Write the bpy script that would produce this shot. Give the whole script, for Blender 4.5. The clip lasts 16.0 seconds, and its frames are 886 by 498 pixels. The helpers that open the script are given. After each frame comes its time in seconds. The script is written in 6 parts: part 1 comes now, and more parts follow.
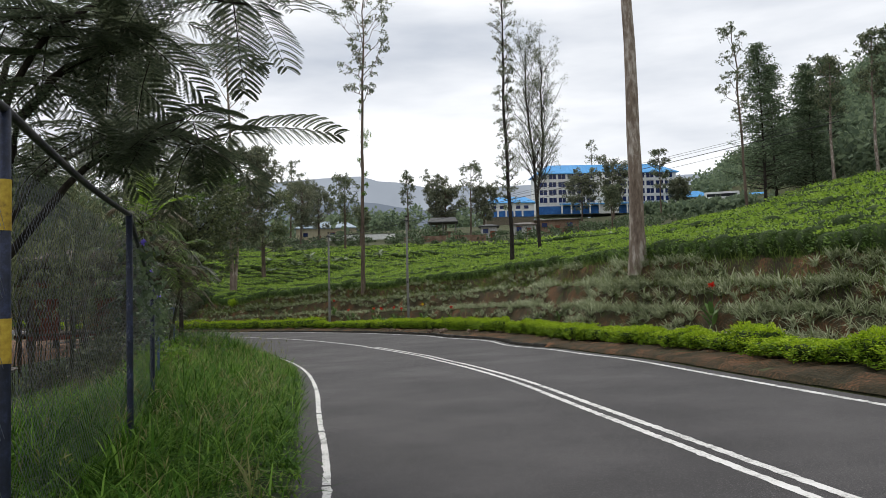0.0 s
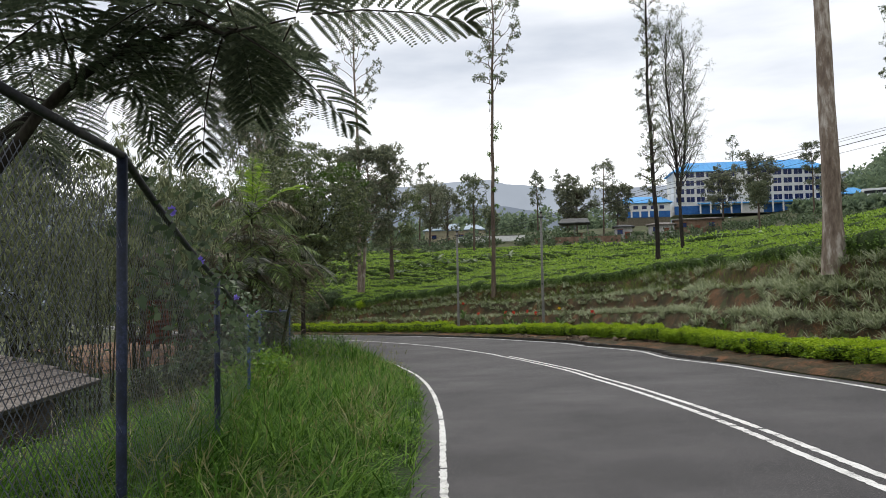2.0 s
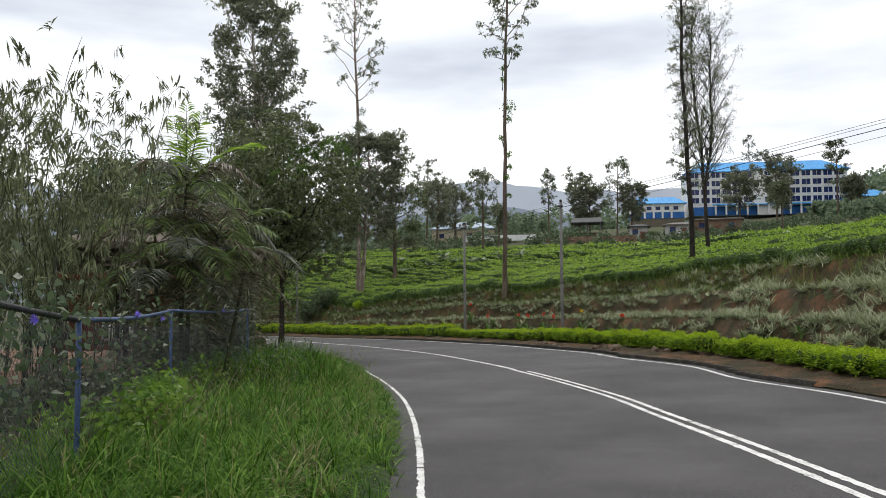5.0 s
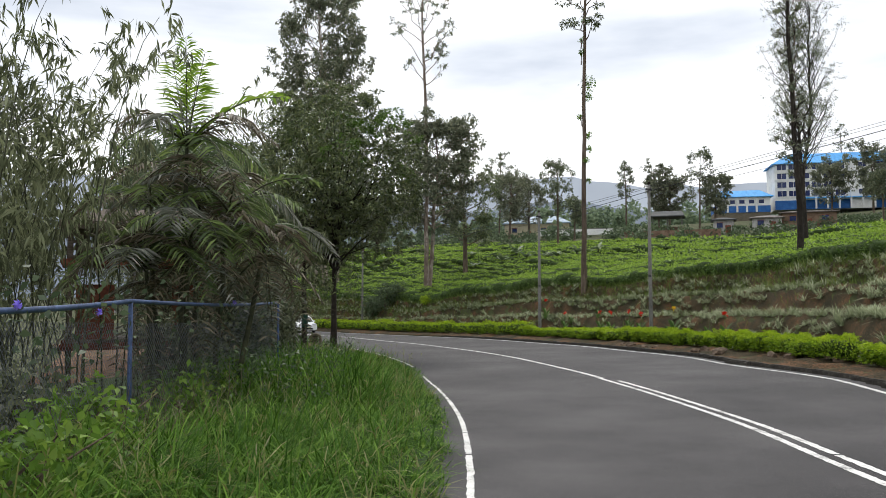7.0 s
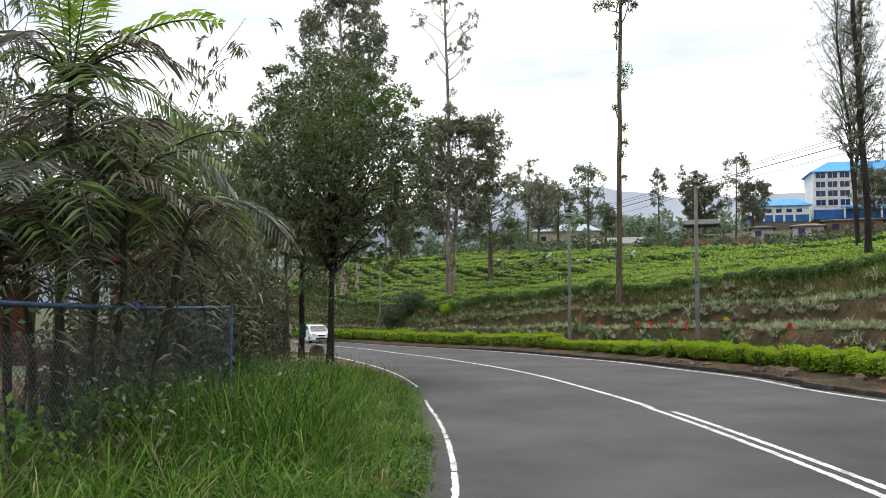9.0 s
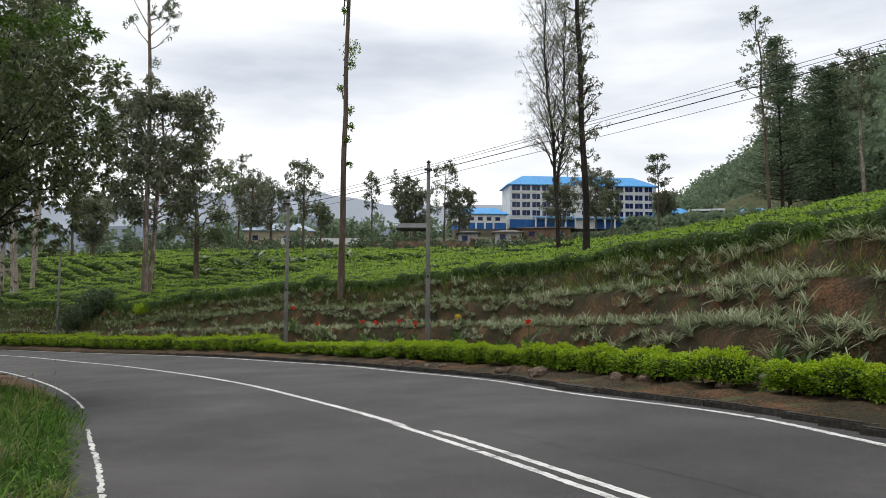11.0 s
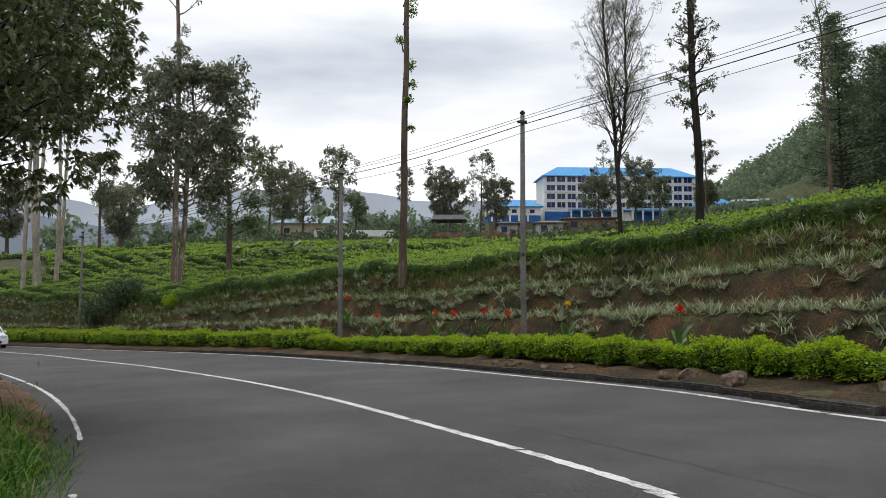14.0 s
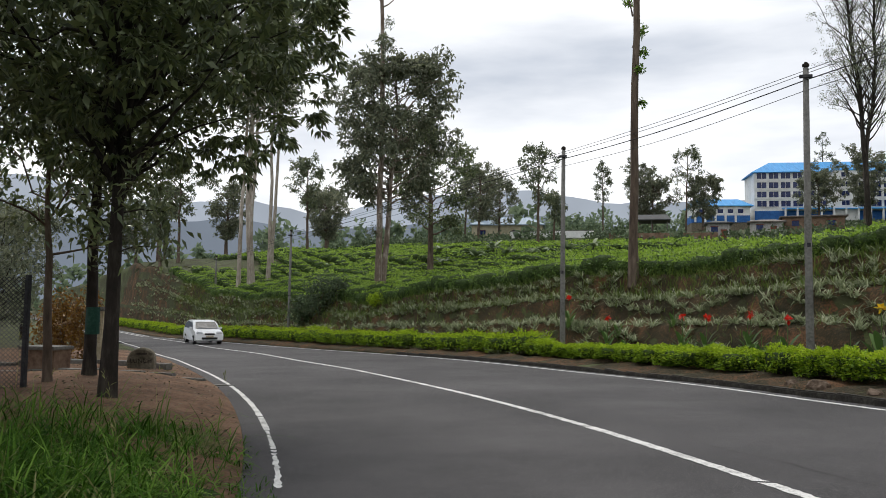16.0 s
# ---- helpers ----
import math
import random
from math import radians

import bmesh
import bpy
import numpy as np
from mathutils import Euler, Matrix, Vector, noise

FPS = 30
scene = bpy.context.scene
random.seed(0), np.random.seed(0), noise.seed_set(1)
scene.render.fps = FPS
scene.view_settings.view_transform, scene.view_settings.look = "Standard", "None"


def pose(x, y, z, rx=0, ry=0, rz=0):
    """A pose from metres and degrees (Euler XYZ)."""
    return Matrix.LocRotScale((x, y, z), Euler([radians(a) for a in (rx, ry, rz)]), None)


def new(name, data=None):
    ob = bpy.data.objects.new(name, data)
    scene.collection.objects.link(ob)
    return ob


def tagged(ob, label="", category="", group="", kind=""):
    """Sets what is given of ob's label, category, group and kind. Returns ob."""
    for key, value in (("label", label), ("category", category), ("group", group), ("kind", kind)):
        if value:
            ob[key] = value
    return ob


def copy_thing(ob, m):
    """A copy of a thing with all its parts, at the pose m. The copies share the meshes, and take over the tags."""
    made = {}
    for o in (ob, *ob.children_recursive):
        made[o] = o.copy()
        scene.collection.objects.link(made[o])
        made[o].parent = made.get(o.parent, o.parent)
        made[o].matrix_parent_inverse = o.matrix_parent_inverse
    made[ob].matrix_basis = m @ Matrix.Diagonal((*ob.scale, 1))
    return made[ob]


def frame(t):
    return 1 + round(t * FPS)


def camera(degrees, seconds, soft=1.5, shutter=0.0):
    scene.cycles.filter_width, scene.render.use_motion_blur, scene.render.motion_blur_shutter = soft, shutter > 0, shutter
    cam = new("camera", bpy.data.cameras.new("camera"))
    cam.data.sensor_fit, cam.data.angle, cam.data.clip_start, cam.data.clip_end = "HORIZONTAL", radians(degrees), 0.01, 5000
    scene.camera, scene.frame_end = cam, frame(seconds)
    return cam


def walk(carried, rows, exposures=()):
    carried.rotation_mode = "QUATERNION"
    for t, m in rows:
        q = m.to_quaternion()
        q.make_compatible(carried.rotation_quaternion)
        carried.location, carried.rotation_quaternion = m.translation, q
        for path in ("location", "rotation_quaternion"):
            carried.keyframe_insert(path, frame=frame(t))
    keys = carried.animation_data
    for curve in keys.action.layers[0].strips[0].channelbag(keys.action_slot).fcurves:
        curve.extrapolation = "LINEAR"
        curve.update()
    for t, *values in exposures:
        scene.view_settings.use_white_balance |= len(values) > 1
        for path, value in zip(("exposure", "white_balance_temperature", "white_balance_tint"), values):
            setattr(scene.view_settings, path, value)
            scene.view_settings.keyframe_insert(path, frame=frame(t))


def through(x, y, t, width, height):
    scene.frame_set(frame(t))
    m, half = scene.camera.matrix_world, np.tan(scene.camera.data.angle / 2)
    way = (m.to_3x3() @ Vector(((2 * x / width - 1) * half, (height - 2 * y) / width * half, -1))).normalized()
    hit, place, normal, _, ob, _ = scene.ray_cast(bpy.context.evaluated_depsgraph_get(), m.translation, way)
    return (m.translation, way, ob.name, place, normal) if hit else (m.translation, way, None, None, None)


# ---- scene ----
# ---- camera ----
cam = camera(58.0, 16.0, 0.7)
# seconds, eye, yaw (to the left), pitch (up), roll
PATH = [
    (0, -0.037, -0.029, 1.923, 2.41, 2.89, -1.49),
    (0.5, -0.239, 0.945, 1.911, 5.87, 2.97, -1.40),
    (1, -0.431, 1.933, 1.901, 8.34, 3.05, -1.28),
    (1.5, -0.609, 2.957, 1.893, 10.22, 3.21, -1.19),
    (2, -0.782, 3.991, 1.883, 11.59, 3.33, -1.19),
    (2.5, -0.950, 5.035, 1.873, 12.65, 3.56, -1.06),
    (3, -1.113, 6.087, 1.863, 13.57, 3.68, -0.96),
    (3.5, -1.277, 7.148, 1.850, 13.75, 3.60, -0.77),
    (4, -1.474, 8.184, 1.833, 12.78, 3.44, -0.70),
    (4.2, -1.553, 8.600, 1.825, 12.12, 3.42, -0.59),
    (6.3, -2.429, 13.015, 1.719, 13.55, 3.32, -0.41),
    (6.5, -2.518, 13.437, 1.706, 14.63, 3.25, -0.39),
    (7, -2.749, 14.496, 1.672, 17.44, 3.21, -0.27),
    (7.5, -2.930, 15.598, 1.639, 20.42, 3.30, -0.33),
    (8, -3.122, 16.699, 1.602, 22.84, 3.48, -0.30),
    (8.5, -3.326, 17.798, 1.563, 23.71, 3.74, -0.01),
    (9, -3.610, 18.868, 1.547, 19.51, 3.94, 0.11),
    (9.5, -3.859, 19.940, 1.484, 14.08, 4.23, 0.10),
    (10, -4.122, 21.007, 1.419, 9.06, 4.40, 0.13),
    (10.2, -4.236, 21.439, 1.395, 6.82, 4.35, 0.20),
    (12.3, -5.579, 25.892, 1.121, -6.69, 3.93, -0.58),
    (12.5, -5.721, 26.308, 1.095, -6.43, 3.88, -0.61),
    (13, -6.082, 27.301, 1.061, -5.19, 3.76, -0.54),
    (13.5, -6.459, 28.279, 1.028, -2.93, 3.77, -0.42),
    (14, -6.849, 29.244, 1.000, 0.90, 3.88, -0.15),
    (14.5, -7.254, 30.193, 0.973, 4.87, 3.93, 0.08),
    (15, -7.652, 31.137, 0.939, 8.63, 4.01, 0.30),
    (15.5, -8.063, 32.064, 0.908, 11.86, 4.05, 0.53),
    (16, -8.486, 32.971, 0.885, 14.56, 4.08, 0.75),
]


def eye_pose(x, y, z, yaw, pitch, roll):
    """A camera pose from its eye and its turn in degrees."""
    return pose(x, y, z, 0, 0, yaw) @ pose(0, 0, 0, 90 + pitch) @ pose(0, 0, 0, 0, 0, roll)


walk(cam, [(t, eye_pose(*row)) for t, *row in PATH], ((0.0, 0.16), (1.0, 0.26), (2.0, 0.32), (4.2, 0.31), (7.0, 0.48), (8.0, 0.61), (8.6, 0.75), (9.1, 0.66), (9.5, 0.50), (10.2, 0.34), (12.5, 0.15), (14.0, 0.18), (16.0, 0.22)))

# ---- light ----
SUN_ELEVATION, SUN_TURN = radians(58), radians(-150)
world = bpy.data.worlds.new("overcast_sky")
scene.world = world
world.use_nodes = True
wn, wl = world.node_tree.nodes, world.node_tree.links
wn.clear()
sky = wn.new("ShaderNodeTexSky")
sky.sky_type, sky.sun_disc = "NISHITA", False
sky.sun_elevation, sky.sun_rotation, sky.dust_density = SUN_ELEVATION, -SUN_TURN, 4.0
clear = wn.new("ShaderNodeBackground")
clear.inputs["Strength"].default_value = 0.07
wl.new(sky.outputs[0], clear.inputs["Color"])
where = wn.new("ShaderNodeTexCoord")
stretch = wn.new("ShaderNodeMapping")
stretch.inputs["Scale"].default_value = (1.0, 1.0, 4.5)
wl.new(where.outputs["Generated"], stretch.inputs["Vector"])
billow = wn.new("ShaderNodeTexNoise")
billow.inputs["Scale"].default_value, billow.inputs["Detail"].default_value, billow.inputs["Roughness"].default_value = 1.7, 6.0, 0.5
wl.new(stretch.outputs[0], billow.inputs["Vector"])
cloud_tone = wn.new("ShaderNodeValToRGB")
cloud_tone.color_ramp.elements[0].position, cloud_tone.color_ramp.elements[0].color = 0.38, (0.50, 0.54, 0.61, 1)
cloud_tone.color_ramp.elements[1].position, cloud_tone.color_ramp.elements[1].color = 0.63, (0.97, 0.98, 1.0, 1)
wl.new(billow.outputs["Fac"], cloud_tone.inputs["Fac"])
cloud = wn.new("ShaderNodeBackground")
cloud.inputs["Strength"].default_value = 1.12
wl.new(cloud_tone.outputs[0], cloud.inputs["Color"])
cover = wn.new("ShaderNodeMixShader")
cover.inputs["Fac"].default_value = 0.93
wl.new(clear.outputs[0], cover.inputs[1])
wl.new(cloud.outputs[0], cover.inputs[2])
sky_out = wn.new("ShaderNodeOutputWorld")
wl.new(cover.outputs[0], sky_out.inputs["Surface"])

sun_data = bpy.data.lights.new("sun", "SUN")
sun_data.energy, sun_data.angle, sun_data.color = 1.5, radians(22), (1.0, 0.96, 0.9)
sun = new("sun", sun_data)
sun.matrix_world = pose(0, 0, 60, 0, 0, math.degrees(SUN_TURN)) @ pose(0, 0, 0, 90 - math.degrees(SUN_ELEVATION), 0, 0)

# ---- materials ----


def node(tree, kind, **values):
    made = tree.nodes.new(kind)
    for key, value in values.items():
        made.inputs[key].default_value = value
    return made


def ramp(tree, factor, *stops):
    made = tree.nodes.new("ShaderNodeValToRGB")
    while len(made.color_ramp.elements) < len(stops):
        made.color_ramp.elements.new(0.5)
    for element, (place, colour) in zip(made.color_ramp.elements, stops):
        element.position, element.color = place, (*colour, 1)
    tree.links.new(factor, made.inputs["Fac"])
    return made


def surface(name, low, mid, high, coarse=1.0, fine=12.0, rough=0.85, bump=0.3, depth=0.02, metal=0.0, stretch=(1, 1, 1), spots=None):
    """A surface with stains at a coarse scale and grain at a fine one, over its own metres."""
    m = bpy.data.materials.new(name)
    m.use_nodes = True
    t = m.node_tree
    shade = t.nodes["Principled BSDF"]
    shade.inputs["Roughness"].default_value, shade.inputs["Metallic"].default_value = rough, metal
    shade.inputs["Specular IOR Level"].default_value = 0.3
    at = t.nodes.new("ShaderNodeTexCoord")
    mapping = node(t, "ShaderNodeMapping", Scale=stretch)
    t.links.new(at.outputs["Object"], mapping.inputs["Vector"])
    big = node(t, "ShaderNodeTexNoise", Scale=coarse, Detail=5.0, Roughness=0.6)
    small = node(t, "ShaderNodeTexNoise", Scale=fine, Detail=6.0, Roughness=0.65)
    t.links.new(mapping.outputs[0], big.inputs["Vector"])
    t.links.new(mapping.outputs[0], small.inputs["Vector"])
    mixed = t.nodes.new("ShaderNodeMath")
    mixed.operation = "MULTIPLY_ADD"
    mixed.inputs[1].default_value = 0.5
    half = t.nodes.new("ShaderNodeMath")
    half.operation = "MULTIPLY"
    half.inputs[1].default_value = 0.5
    t.links.new(big.outputs["Fac"], half.inputs[0])
    t.links.new(small.outputs["Fac"], mixed.inputs[0])
    t.links.new(half.outputs[0], mixed.inputs[2])
    stops = [(0.36, low), (0.5, mid), (0.64, high)]
    tone = ramp(t, mixed.outputs[0], *stops)
    last = tone.outputs[0]
    if spots:
        cells = node(t, "ShaderNodeTexVoronoi", Scale=spots[0])
        t.links.new(mapping.outputs[0], cells.inputs["Vector"])
        mask = ramp(t, cells.outputs["Distance"], (spots[1], (1, 1, 1)), (spots[1] + 0.06, (0, 0, 0)))
        over = t.nodes.new("ShaderNodeMixRGB")
        over.inputs[2].default_value = (*spots[2], 1)
        t.links.new(mask.outputs[0], over.inputs[0])
        t.links.new(last, over.inputs[1])
        last = over.outputs[0]
    t.links.new(last, shade.inputs["Base Color"])
    relief = node(t, "ShaderNodeBump", Strength=bump, Distance=depth)
    t.links.new(small.outputs["Fac"], relief.inputs["Height"])
    t.links.new(relief.outputs[0], shade.inputs["Normal"])
    return m


def foliage(name, dark, mid, light, through=0.35, rough=0.5, gloss=0.25, scatter=0.55):
    """Leaves: every leaf takes its own tone, and lets some light through."""
    m = bpy.data.materials.new(name)
    m.use_nodes = True
    t = m.node_tree
    shade = t.nodes["Principled BSDF"]
    shade.inputs["Roughness"].default_value = rough
    shade.inputs["Specular IOR Level"].default_value = gloss
    own = t.nodes.new("ShaderNodeNewGeometry")
    at = t.nodes.new("ShaderNodeTexCoord")
    patch = node(t, "ShaderNodeTexNoise", Scale=0.9, Detail=3.0)
    t.links.new(at.outputs["Object"], patch.inputs["Vector"])
    both = t.nodes.new("ShaderNodeMath")
    both.operation = "MULTIPLY_ADD"
    both.inputs[1].default_value = scatter
    shift = t.nodes.new("ShaderNodeMath")
    shift.operation = "MULTIPLY"
    shift.inputs[1].default_value = 1 - scatter
    t.links.new(patch.outputs["Fac"], shift.inputs[0])
    t.links.new(own.outputs["Random Per Island"], both.inputs[0])
    t.links.new(shift.outputs[0], both.inputs[2])
    tone = ramp(t, both.outputs[0], (0.12, dark), (0.5, mid), (0.85, light))
    t.links.new(tone.outputs[0], shade.inputs["Base Color"])
    glow = t.nodes.new("ShaderNodeBsdfTranslucent")
    t.links.new(tone.outputs[0], glow.inputs["Color"])
    blend = node(t, "ShaderNodeMixShader", Fac=through)
    t.links.new(shade.outputs[0], blend.inputs[1])
    t.links.new(glow.outputs[0], blend.inputs[2])
    t.links.new(blend.outputs[0], t.nodes["Material Output"].inputs["Surface"])
    return m


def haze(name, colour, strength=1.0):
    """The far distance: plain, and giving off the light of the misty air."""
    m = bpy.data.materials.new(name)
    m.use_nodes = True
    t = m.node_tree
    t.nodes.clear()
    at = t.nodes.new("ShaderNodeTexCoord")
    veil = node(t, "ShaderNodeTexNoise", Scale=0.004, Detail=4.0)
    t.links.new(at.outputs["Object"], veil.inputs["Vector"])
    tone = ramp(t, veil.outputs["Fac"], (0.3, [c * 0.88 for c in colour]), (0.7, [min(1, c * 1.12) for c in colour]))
    # mist is put in as emission; the ridges are no light source
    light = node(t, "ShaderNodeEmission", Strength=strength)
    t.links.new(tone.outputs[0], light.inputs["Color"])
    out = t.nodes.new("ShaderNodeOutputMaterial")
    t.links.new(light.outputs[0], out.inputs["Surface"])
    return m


ASPHALT = surface("asphalt", (0.022, 0.0205, 0.021), (0.050, 0.0465, 0.0475), (0.092, 0.086, 0.086), 0.35, 75, 0.78, 0.9, 0.010, spots=(42, 0.20, (0.14, 0.132, 0.128)))
CRACK = surface("road_crack", (0.018, 0.017, 0.017), (0.028, 0.026, 0.026), (0.04, 0.038, 0.038), 3, 20, 0.95, 0.3, 0.004)
LINE = surface("road_paint", (0.16, 0.155, 0.15), (0.66, 0.65, 0.62), (0.76, 0.75, 0.73), 2.4, 38, 0.7, 0.3, 0.004)
SOIL = surface("soil_and_turf", (0.032, 0.027, 0.014), (0.052, 0.058, 0.021), (0.095, 0.115, 0.038), 0.5, 7, 0.95, 0.9, 0.08)
BANK_SOIL = surface("red_earth", (0.022, 0.024, 0.010), (0.060, 0.044, 0.020), (0.23, 0.105, 0.048), 0.9, 17, 0.95, 1.0, 0.12)
CLEARING_SOIL = surface("trodden_earth", (0.050, 0.030, 0.018), (0.135, 0.074, 0.040), (0.25, 0.150, 0.090), 0.7, 12, 0.95, 0.9, 0.05)
TURF = surface("verge_turf", (0.012, 0.020, 0.005), (0.025, 0.045, 0.010), (0.046, 0.075, 0.020), 0.6, 9, 0.95, 1.0, 0.06)
CONCRETE = surface("weathered_concrete", (0.09, 0.085, 0.078), (0.17, 0.165, 0.15), (0.26, 0.25, 0.23), 0.8, 14, 0.9, 0.4, 0.01)
STONE = surface("mossy_stone", (0.05, 0.045, 0.03), (0.14, 0.12, 0.085), (0.24, 0.21, 0.16), 3.0, 16, 0.9, 0.8, 0.03)
ROCK = surface("brown_rock", (0.055, 0.038, 0.026), (0.135, 0.095, 0.066), (0.24, 0.18, 0.135), 3.0, 14, 0.92, 0.9, 0.03)
BARK = surface("brown_bark", (0.050, 0.036, 0.027), (0.115, 0.084, 0.062), (0.20, 0.155, 0.118), 1.2, 9, 0.95, 1.0, 0.03, stretch=(1, 1, 0.22))
PALE_BARK = surface("peeling_pale_bark", (0.085, 0.058, 0.042), (0.20, 0.155, 0.12), (0.52, 0.47, 0.41), 1.5, 7, 0.9, 0.8, 0.02, stretch=(1, 1, 0.3))
GUM_BARK = surface("cream_gum_bark", (0.19, 0.15, 0.115), (0.36, 0.31, 0.255), (0.56, 0.52, 0.46), 1.2, 7, 0.9, 0.6, 0.02, stretch=(1, 1, 0.25))
DARK_BARK = surface("dark_bark", (0.012, 0.010, 0.008), (0.030, 0.024, 0.019), (0.075, 0.064, 0.050), 1.5, 10, 0.95, 1.0, 0.03, stretch=(1, 1, 0.25))
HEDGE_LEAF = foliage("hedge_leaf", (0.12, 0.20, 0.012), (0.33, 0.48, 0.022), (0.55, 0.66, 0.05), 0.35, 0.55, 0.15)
# hedge leaf darkened for the shade on the bush's sides
HEDGE_SHADED = foliage("shaded_hedge_leaf", (0.045, 0.09, 0.009), (0.15, 0.26, 0.016), (0.33, 0.46, 0.035), 0.3, 0.55, 0.15)
# older tea leaves, with the shade of the bush sides put into the colour
TEA_OLD_SHADED = foliage("shaded_old_tea_leaf", (0.027, 0.055, 0.013), (0.085, 0.152, 0.027), (0.20, 0.305, 0.058), 0.25, 0.4, 0.35, 0.35)
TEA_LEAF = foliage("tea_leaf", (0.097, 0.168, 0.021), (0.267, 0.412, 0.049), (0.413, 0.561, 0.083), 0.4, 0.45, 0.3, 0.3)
# dark green of the added solid fill: shade inside bushes put into colour
BUSH_SHADE = surface("bush_inside_shade", (0.018, 0.034, 0.007), (0.034, 0.061, 0.012), (0.078, 0.125, 0.024), 3, 22, 0.9, 1.0, 0.08)
STRIPE_LEAF = foliage("striped_leaf", (0.112, 0.140, 0.062), (0.314, 0.353, 0.207), (0.672, 0.706, 0.515), 0.4, 0.6, 0.12)
BANANA_LEAF = foliage("banana_leaf", (0.08, 0.12, 0.06), (0.14, 0.19, 0.09), (0.24, 0.29, 0.16), 0.35)
GRASS_LEAF = foliage("grass_blade", (0.015, 0.044, 0.006), (0.055, 0.133, 0.013), (0.211, 0.352, 0.058), 0.30, 0.7, 0.08)
DRY_GRASS = foliage("dry_grass", (0.10, 0.10, 0.03), (0.20, 0.21, 0.07), (0.34, 0.33, 0.14), 0.4)
MANGO_LEAF = foliage("mango_leaf", (0.041, 0.057, 0.026), (0.112, 0.145, 0.058), (0.268, 0.308, 0.123), 0.28, 0.35, 0.5)
GUM_LEAF = foliage("gum_leaf", (0.066, 0.081, 0.055), (0.139, 0.165, 0.096), (0.264, 0.290, 0.157), 0.35)
DARK_LEAF = foliage("dark_tree_leaf", (0.038, 0.057, 0.029), (0.084, 0.121, 0.062), (0.163, 0.209, 0.106), 0.3)
# forest leaves and pine needles: distance haze is put into their lighter colours
HAZED_FOREST_LEAF = foliage("hazed_forest_leaf", (0.101, 0.142, 0.097), (0.176, 0.232, 0.146), (0.270, 0.338, 0.196), 0.4, 0.7, 0.1)
PINE_LEAF = foliage("pine_needle", (0.063, 0.093, 0.054), (0.121, 0.168, 0.093), (0.210, 0.273, 0.147), 0.25)
FRESH_LEAF = foliage("fresh_leaf", (0.06, 0.12, 0.02), (0.13, 0.24, 0.035), (0.25, 0.36, 0.06), 0.4)
FRESH_TIP = foliage("fresh_leaf_tip", (0.040, 0.080, 0.014), (0.080, 0.152, 0.024), (0.160, 0.248, 0.044), 0.35, 0.4, 0.3)
UNDER_LEAF = foliage("undergrowth_leaf", (0.041, 0.048, 0.032), (0.100, 0.116, 0.067), (0.221, 0.237, 0.135), 0.35)
DEAD_FROND = foliage("dead_frond", (0.05, 0.042, 0.028), (0.12, 0.098, 0.062), (0.22, 0.185, 0.125), 0.3)
OLD_FROND = foliage("faded_frond", (0.067, 0.079, 0.061), (0.165, 0.176, 0.138), (0.342, 0.330, 0.290), 0.35)
BANK_BLADE = foliage("bank_grass_blade", (0.055, 0.088, 0.018), (0.130, 0.190, 0.042), (0.28, 0.34, 0.10), 0.4, 0.7, 0.08)
# lighter and greyer leaves: the haze of distance is put into the colour
HAZED_FAR_LEAF = foliage("hazed_far_tree_leaf", (0.087, 0.099, 0.067), (0.170, 0.188, 0.123), (0.306, 0.320, 0.202), 0.4)
FERN_LEAF = foliage("feathery_leaf", (0.050, 0.068, 0.044), (0.105, 0.130, 0.081), (0.198, 0.220, 0.137), 0.45, 0.5, 0.3)
PALM_LEAF = foliage("palm_leaflet", (0.049, 0.078, 0.030), (0.133, 0.190, 0.063), (0.281, 0.367, 0.108), 0.4)
YOUNG_FROND = foliage("young_palm_leaflet", (0.09, 0.16, 0.022), (0.20, 0.33, 0.04), (0.36, 0.50, 0.07), 0.5)
BAMBOO_LEAF = foliage("bamboo_leaf", (0.049, 0.058, 0.031), (0.137, 0.156, 0.081), (0.338, 0.364, 0.208), 0.4, 0.6, 0.12)
CULM = surface("bamboo_culm", (0.018, 0.022, 0.010), (0.040, 0.044, 0.020), (0.085, 0.085, 0.04), 2, 12, 0.6, 0.3, 0.01)
RED_FLOWER = foliage("red_petal", (0.45, 0.010, 0.006), (0.65, 0.02, 0.01), (0.75, 0.06, 0.02), 0.3)
YELLOW_FLOWER = foliage("yellow_petal", (0.60, 0.36, 0.01), (0.78, 0.52, 0.02), (0.85, 0.65, 0.06), 0.3)
PURPLE_FLOWER = foliage("purple_petal", (0.16, 0.12, 0.55), (0.25, 0.18, 0.75), (0.38, 0.30, 0.80), 0.3)
CANNA_LEAF = foliage("canna_leaf", (0.035, 0.075, 0.020), (0.075, 0.140, 0.035), (0.14, 0.23, 0.06), 0.3)
BLUE_STEEL = surface("chipped_blue_paint", (0.030, 0.045, 0.085), (0.045, 0.075, 0.16), (0.08, 0.13, 0.26), 5, 30, 0.55, 0.3, 0.004)
NAVY_STEEL = surface("dark_navy_paint", (0.008, 0.010, 0.018), (0.013, 0.018, 0.036), (0.03, 0.04, 0.085), 5, 30, 0.55, 0.3, 0.004)
YELLOW_STEEL = surface("chipped_yellow_paint", (0.16, 0.10, 0.02), (0.42, 0.28, 0.03), (0.55, 0.40, 0.05), 5, 30, 0.55, 0.3, 0.004)
KERB = surface("stained_kerb_concrete", (0.022, 0.020, 0.016), (0.055, 0.050, 0.042), (0.12, 0.11, 0.095), 1.4, 16, 0.95, 0.7, 0.02)
